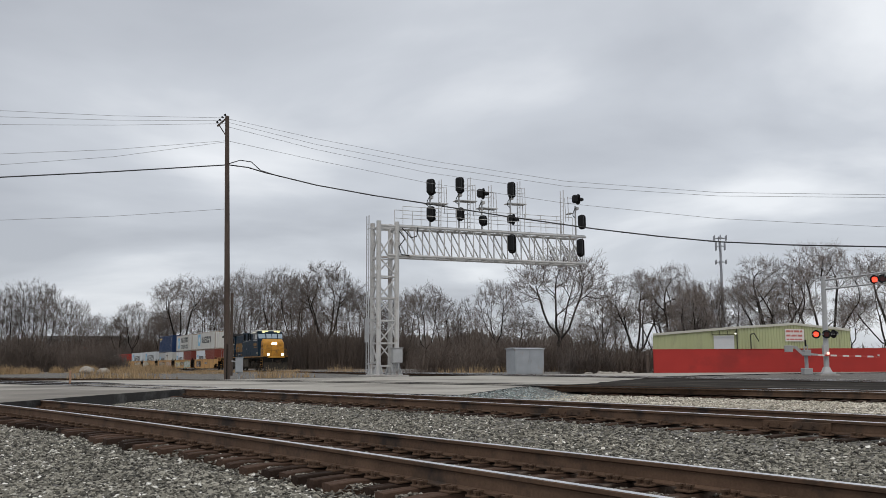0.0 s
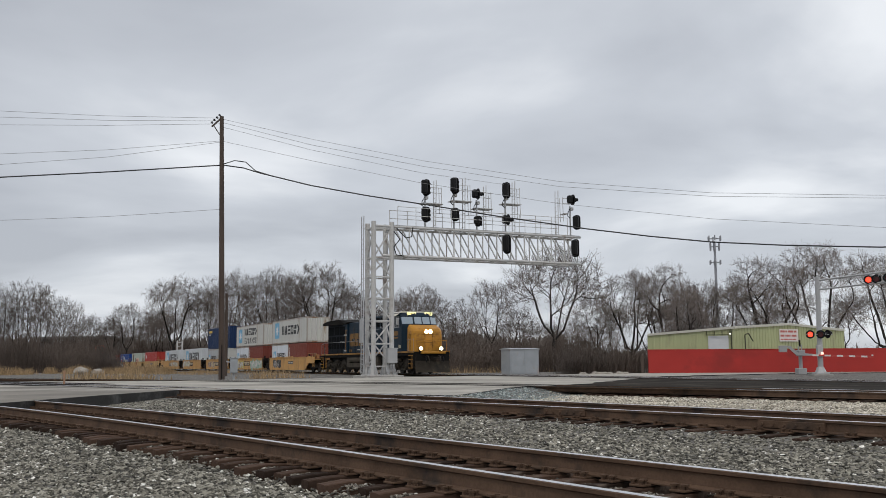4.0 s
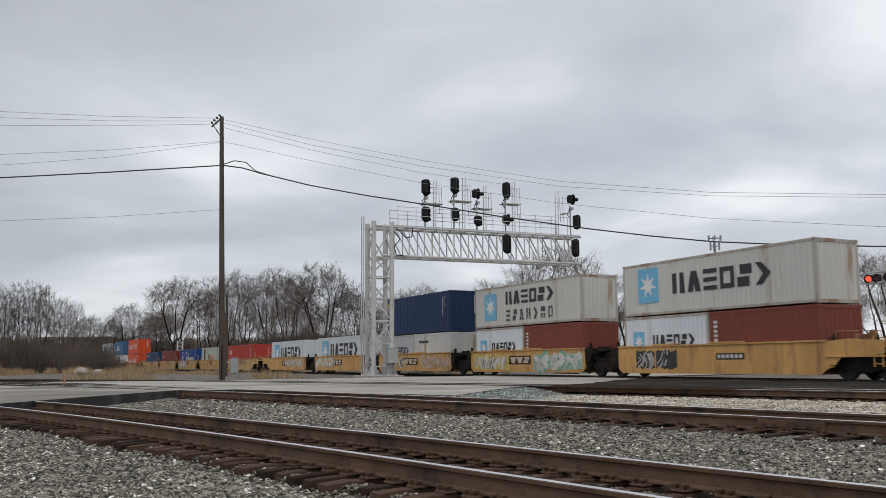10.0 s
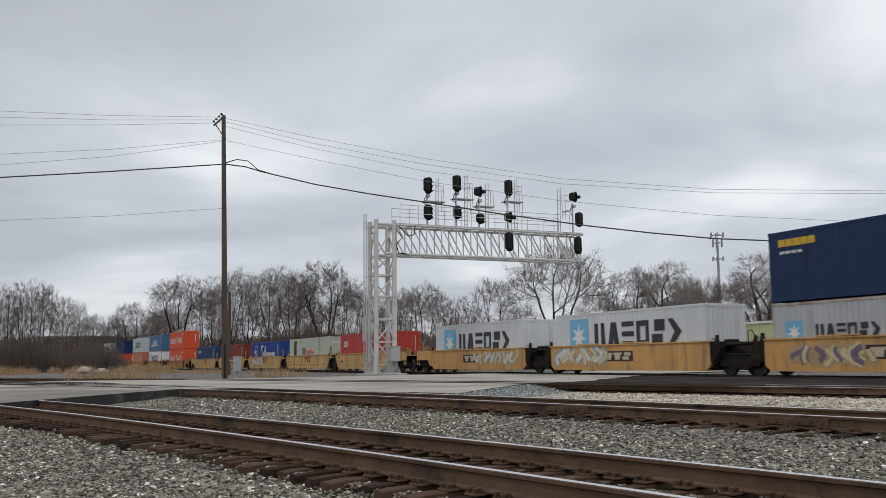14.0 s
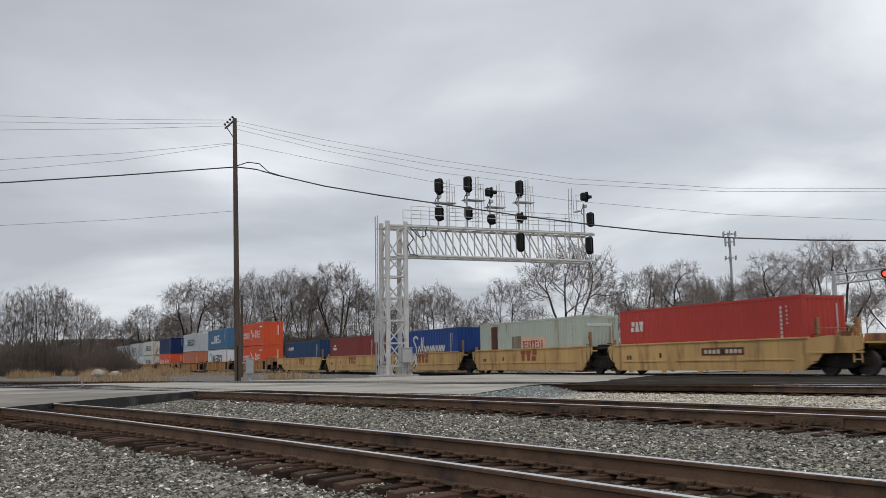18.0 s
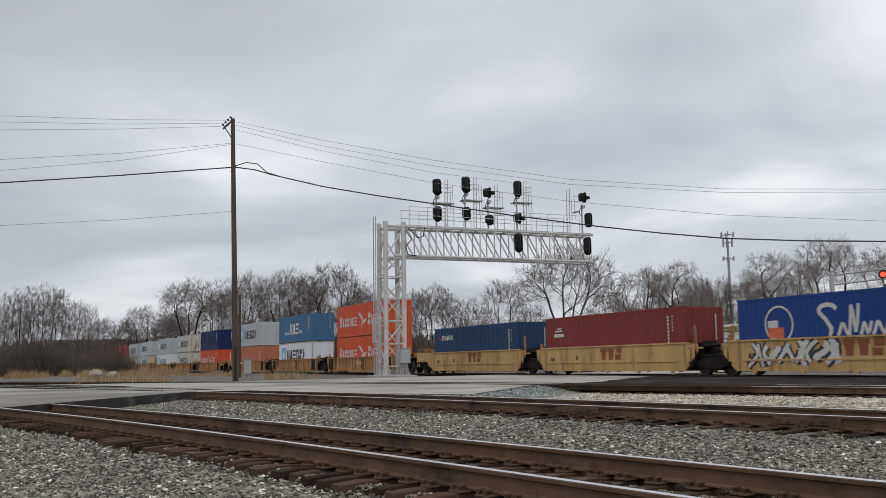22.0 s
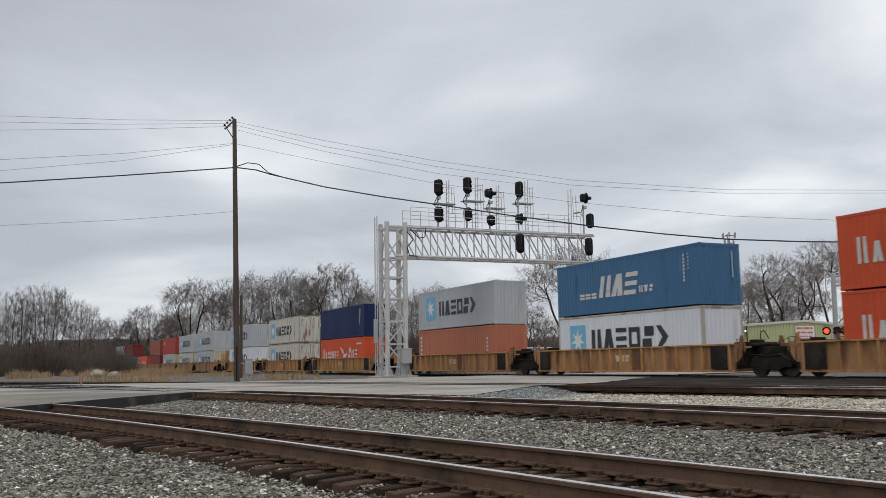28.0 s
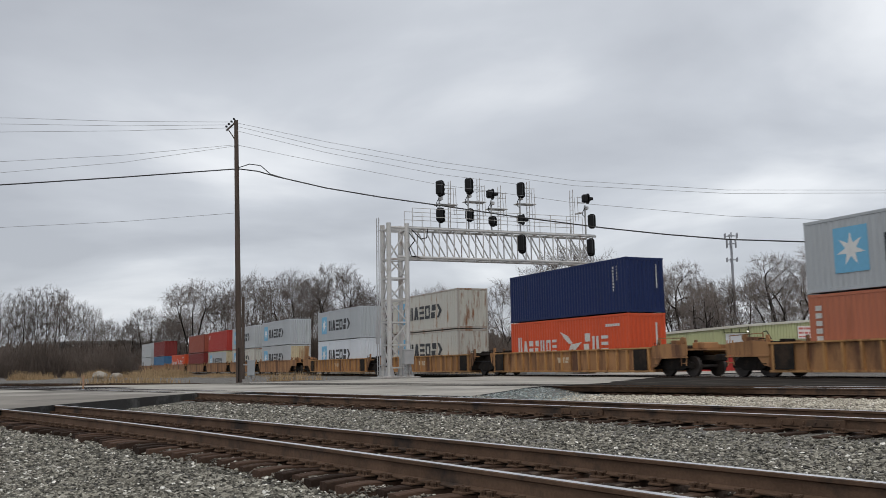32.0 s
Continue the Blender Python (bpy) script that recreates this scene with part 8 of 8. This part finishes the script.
for yy in (-1.2, -0.6, 0.0, 0.6, 1.2):
    part("end_rail", Build().tube((0.42, yy, 1.66), (0.42, yy, 2.65), 0.02, n=5), rail_paint, loco)
# side markings: a pair of brackets with three plain shapes between them
for xx, sg in ((6.0, 1), (10.55, -1)):
    y_ = -1.225 if xx < 6.4 else -1.099
    a_, b_ = (xx, xx + 0.36) if sg > 0 else (xx - 0.16, xx + 0.2)
    u_ = xx if sg > 0 else xx + 0.02
    part("marking", Build().box(u_, y_, 2.0, u_ + 0.18, y_ + 0.01, 3.72).box(a_, y_, 3.722, b_, y_ + 0.01, 3.82).box(a_, y_, 1.9, b_, y_ + 0.01, 1.998), l_gold, loco)
for g_, x0_, w_ in (([(0, 0.2), (0.2, 0), (0.92, 0), (0.92, 0.42), (0.45, 0.42), (0.45, 0.58), (0.92, 0.58), (0.92, 1), (0.2, 1), (0, 0.8)], 6.8, 1.0), ([(0, 0), (1, 0), (1, 0.44), (0.5, 0.5), (1, 0.56), (1, 1), (0, 1), (0, 0.62), (0.3, 0.5), (0, 0.38)], 7.9, 0.95),
                    ([(0.1, 0), (1, 0), (0.9, 1), (0, 1)], 8.95, 1.1)):
    part("marking", Build().prism([(x0_ + p * w_, 2.32 + q * 1.12) for p, q in g_], "y", -1.099, -1.092), l_gold, loco)
for xx in (6.75, 7.05, 9.4, 9.7):
    part("marking", Build().box(xx, -1.099, 1.84, xx + 0.2, -1.092, 2.05), l_gold, loco)
# tank, air reservoirs, trucks
part("fuel_tank", Build().prism([(-1.2, 0.30), (1.2, 0.30), (1.42, 0.5), (1.42, 0.86), (1.0, 0.88), (1.0, 1.358), (-1.0, 1.358), (-1.0, 0.88), (-1.42, 0.86), (-1.42, 0.5)], "x", 6.9, 14.1), l_dust, loco, "dusty fuel tank")
for a_, b_ in ((7.75, 9.55), (9.95, 11.75)):
    rsv = Build().tube((a_, -1.27, 1.125), (b_, -1.27, 1.125), 0.25, n=18)
    rsv.tube((a_ - 0.09, -1.27, 1.125), (a_, -1.27, 1.125), 0.12, 0.25, 18).tube((b_, -1.27, 1.125), (b_ + 0.09, -1.27, 1.125), 0.25, 0.12, 18)
    part("air_reservoir", rsv, l_dust, loco)
part("battery_box", Build().box(11.95, -1.44, 0.863, 14.1, -1.005, 1.355, 0.02), l_dust, loco)
part("equipment_box", Build().box(6.95, -1.44, 0.863, 7.6, -1.005, 1.355, 0.02), l_dust, loco)
# added dark box that blocks the bright gaps between frame, tank and trucks
part("centre_sill", Build().box(1.0, -0.9, 0.9, 21.2, 0.9, 1.357), l_dark, loco)
for xx in (0.95, 6.35, 14.45, 14.8, 20.0):
    part("sand_pipe", Build().path([(xx, -1.3, 1.15), (xx + 0.1, -1.25, 0.7), (xx + 0.25, -1.0, 0.3)], 0.035, 6), l_dark, loco)
part("air_pipe", Build().tube((1.2, -1.43, 1.40), (20.0, -1.43, 1.40), 0.03, n=6), l_dark, loco)
lt = Build()
# cast frame: a beam that arches over each axle
prof_t = [(-2.5, 0.86)]
for k in range(25):
    u = -2.4 + 4.8 * k / 24
    prof_t.append((u, 1.04 + 0.14 * math.cos(u * 2 * math.pi / 1.85)))
prof_t += [(2.5, 0.86), (2.4, 0.7)]
for k in range(25):
    u = 2.3 - 4.6 * k / 24
    prof_t.append((u, 0.68 + 0.14 * math.cos(u * 2 * math.pi / 1.85)))
prof_t += [(-2.4, 0.7)]
lt.prism(prof_t, "y", -0.1, 0.1)
for k in (-1.85, 0.0, 1.85):
    lt.tube((k, -0.24, BIG_R), (k, 0.08, BIG_R), 0.22, 0.24, 14).tube((k, -0.28, BIG_R), (k, -0.24, BIG_R), 0.12, 0.16, 10)
    lt.box(k - 0.3, -0.14, 0.30, k - 0.2, 0.08, 0.78, 0.01).box(k + 0.2, -0.14, 0.30, k + 0.3, 0.08, 0.78, 0.01)
for k in (-0.95, 0.95):
    for o in (-0.2, 0.12):
        lt.tube((k + o, -0.06, 0.40), (k + o, -0.06, 0.66), 0.09, n=8)
        for q in range(4):
            lt.tube((k + o, -0.06, 0.42 + q * 0.06), (k + o, -0.06, 0.45 + q * 0.06), 0.115, n=8)
    lt.box(k - 0.4, -0.14, 0.34, k + 0.36, 0.08, 0.40, 0.01)
    lt.tube((k - 0.55, -0.2, 0.98), (k - 0.1, -0.2, 1.06), 0.11, n=10)
lt.bar((-1.4, -0.16, 1.02), (-0.75, -0.16, 0.62), 0.09).bar((1.4, -0.16, 1.02), (0.75, -0.16, 0.62), 0.09)
lt.tube((-2.4, -0.12, 0.3), (2.4, -0.12, 0.3), 0.03, n=6)
loco_frame = lt.mesh("side_frame", l_grey)
loco_bolster = Build().box(-2.2, -0.9, 0.75, 2.2, 0.9, 1.2, 0.03).mesh("truck", l_dark)
for xx in (3.7, 17.6):
    tk = part("truck", loco_bolster, None, loco, "three-axle locomotive truck", m=Matrix.Translation((xx, 0, 0)))
    for sy in (-1.12, 1.12):
        part("side_frame", loco_frame, None, tk, m=Matrix.Translation((0, sy, 0)) @ Matrix.Rotation(0 if sy < 0 else math.pi, 4, "Z"))
    for sx in (-1.85, 0.0, 1.85):
        w = part("wheelset", big_wheel_me, None, tk, m=Matrix.Translation((sx, 0, BIG_R)))
        SPINNING.append((w, sx, BIG_R))
on_rails(loco, 81.8, 22.3)


def motions():
    for ob, s, length in KEYED:
        walk(ob, [(t, rail_pose(s + train_shift(t), length)) for t in (0, 4, 8, 12, 16, 20, 24, 28, 32)])
    # the wheels roll: one key for each 80 degrees or so
    start = train_shift(0.0)
    times = [i / 15 for i in range(481)]
    for w, x, r in SPINNING:
        walk(w, [(t, Matrix.Translation((x, 0, r)) @ Matrix.Rotation((train_shift(t) - start) / r, 4, "Y")) for t in times])


motions()
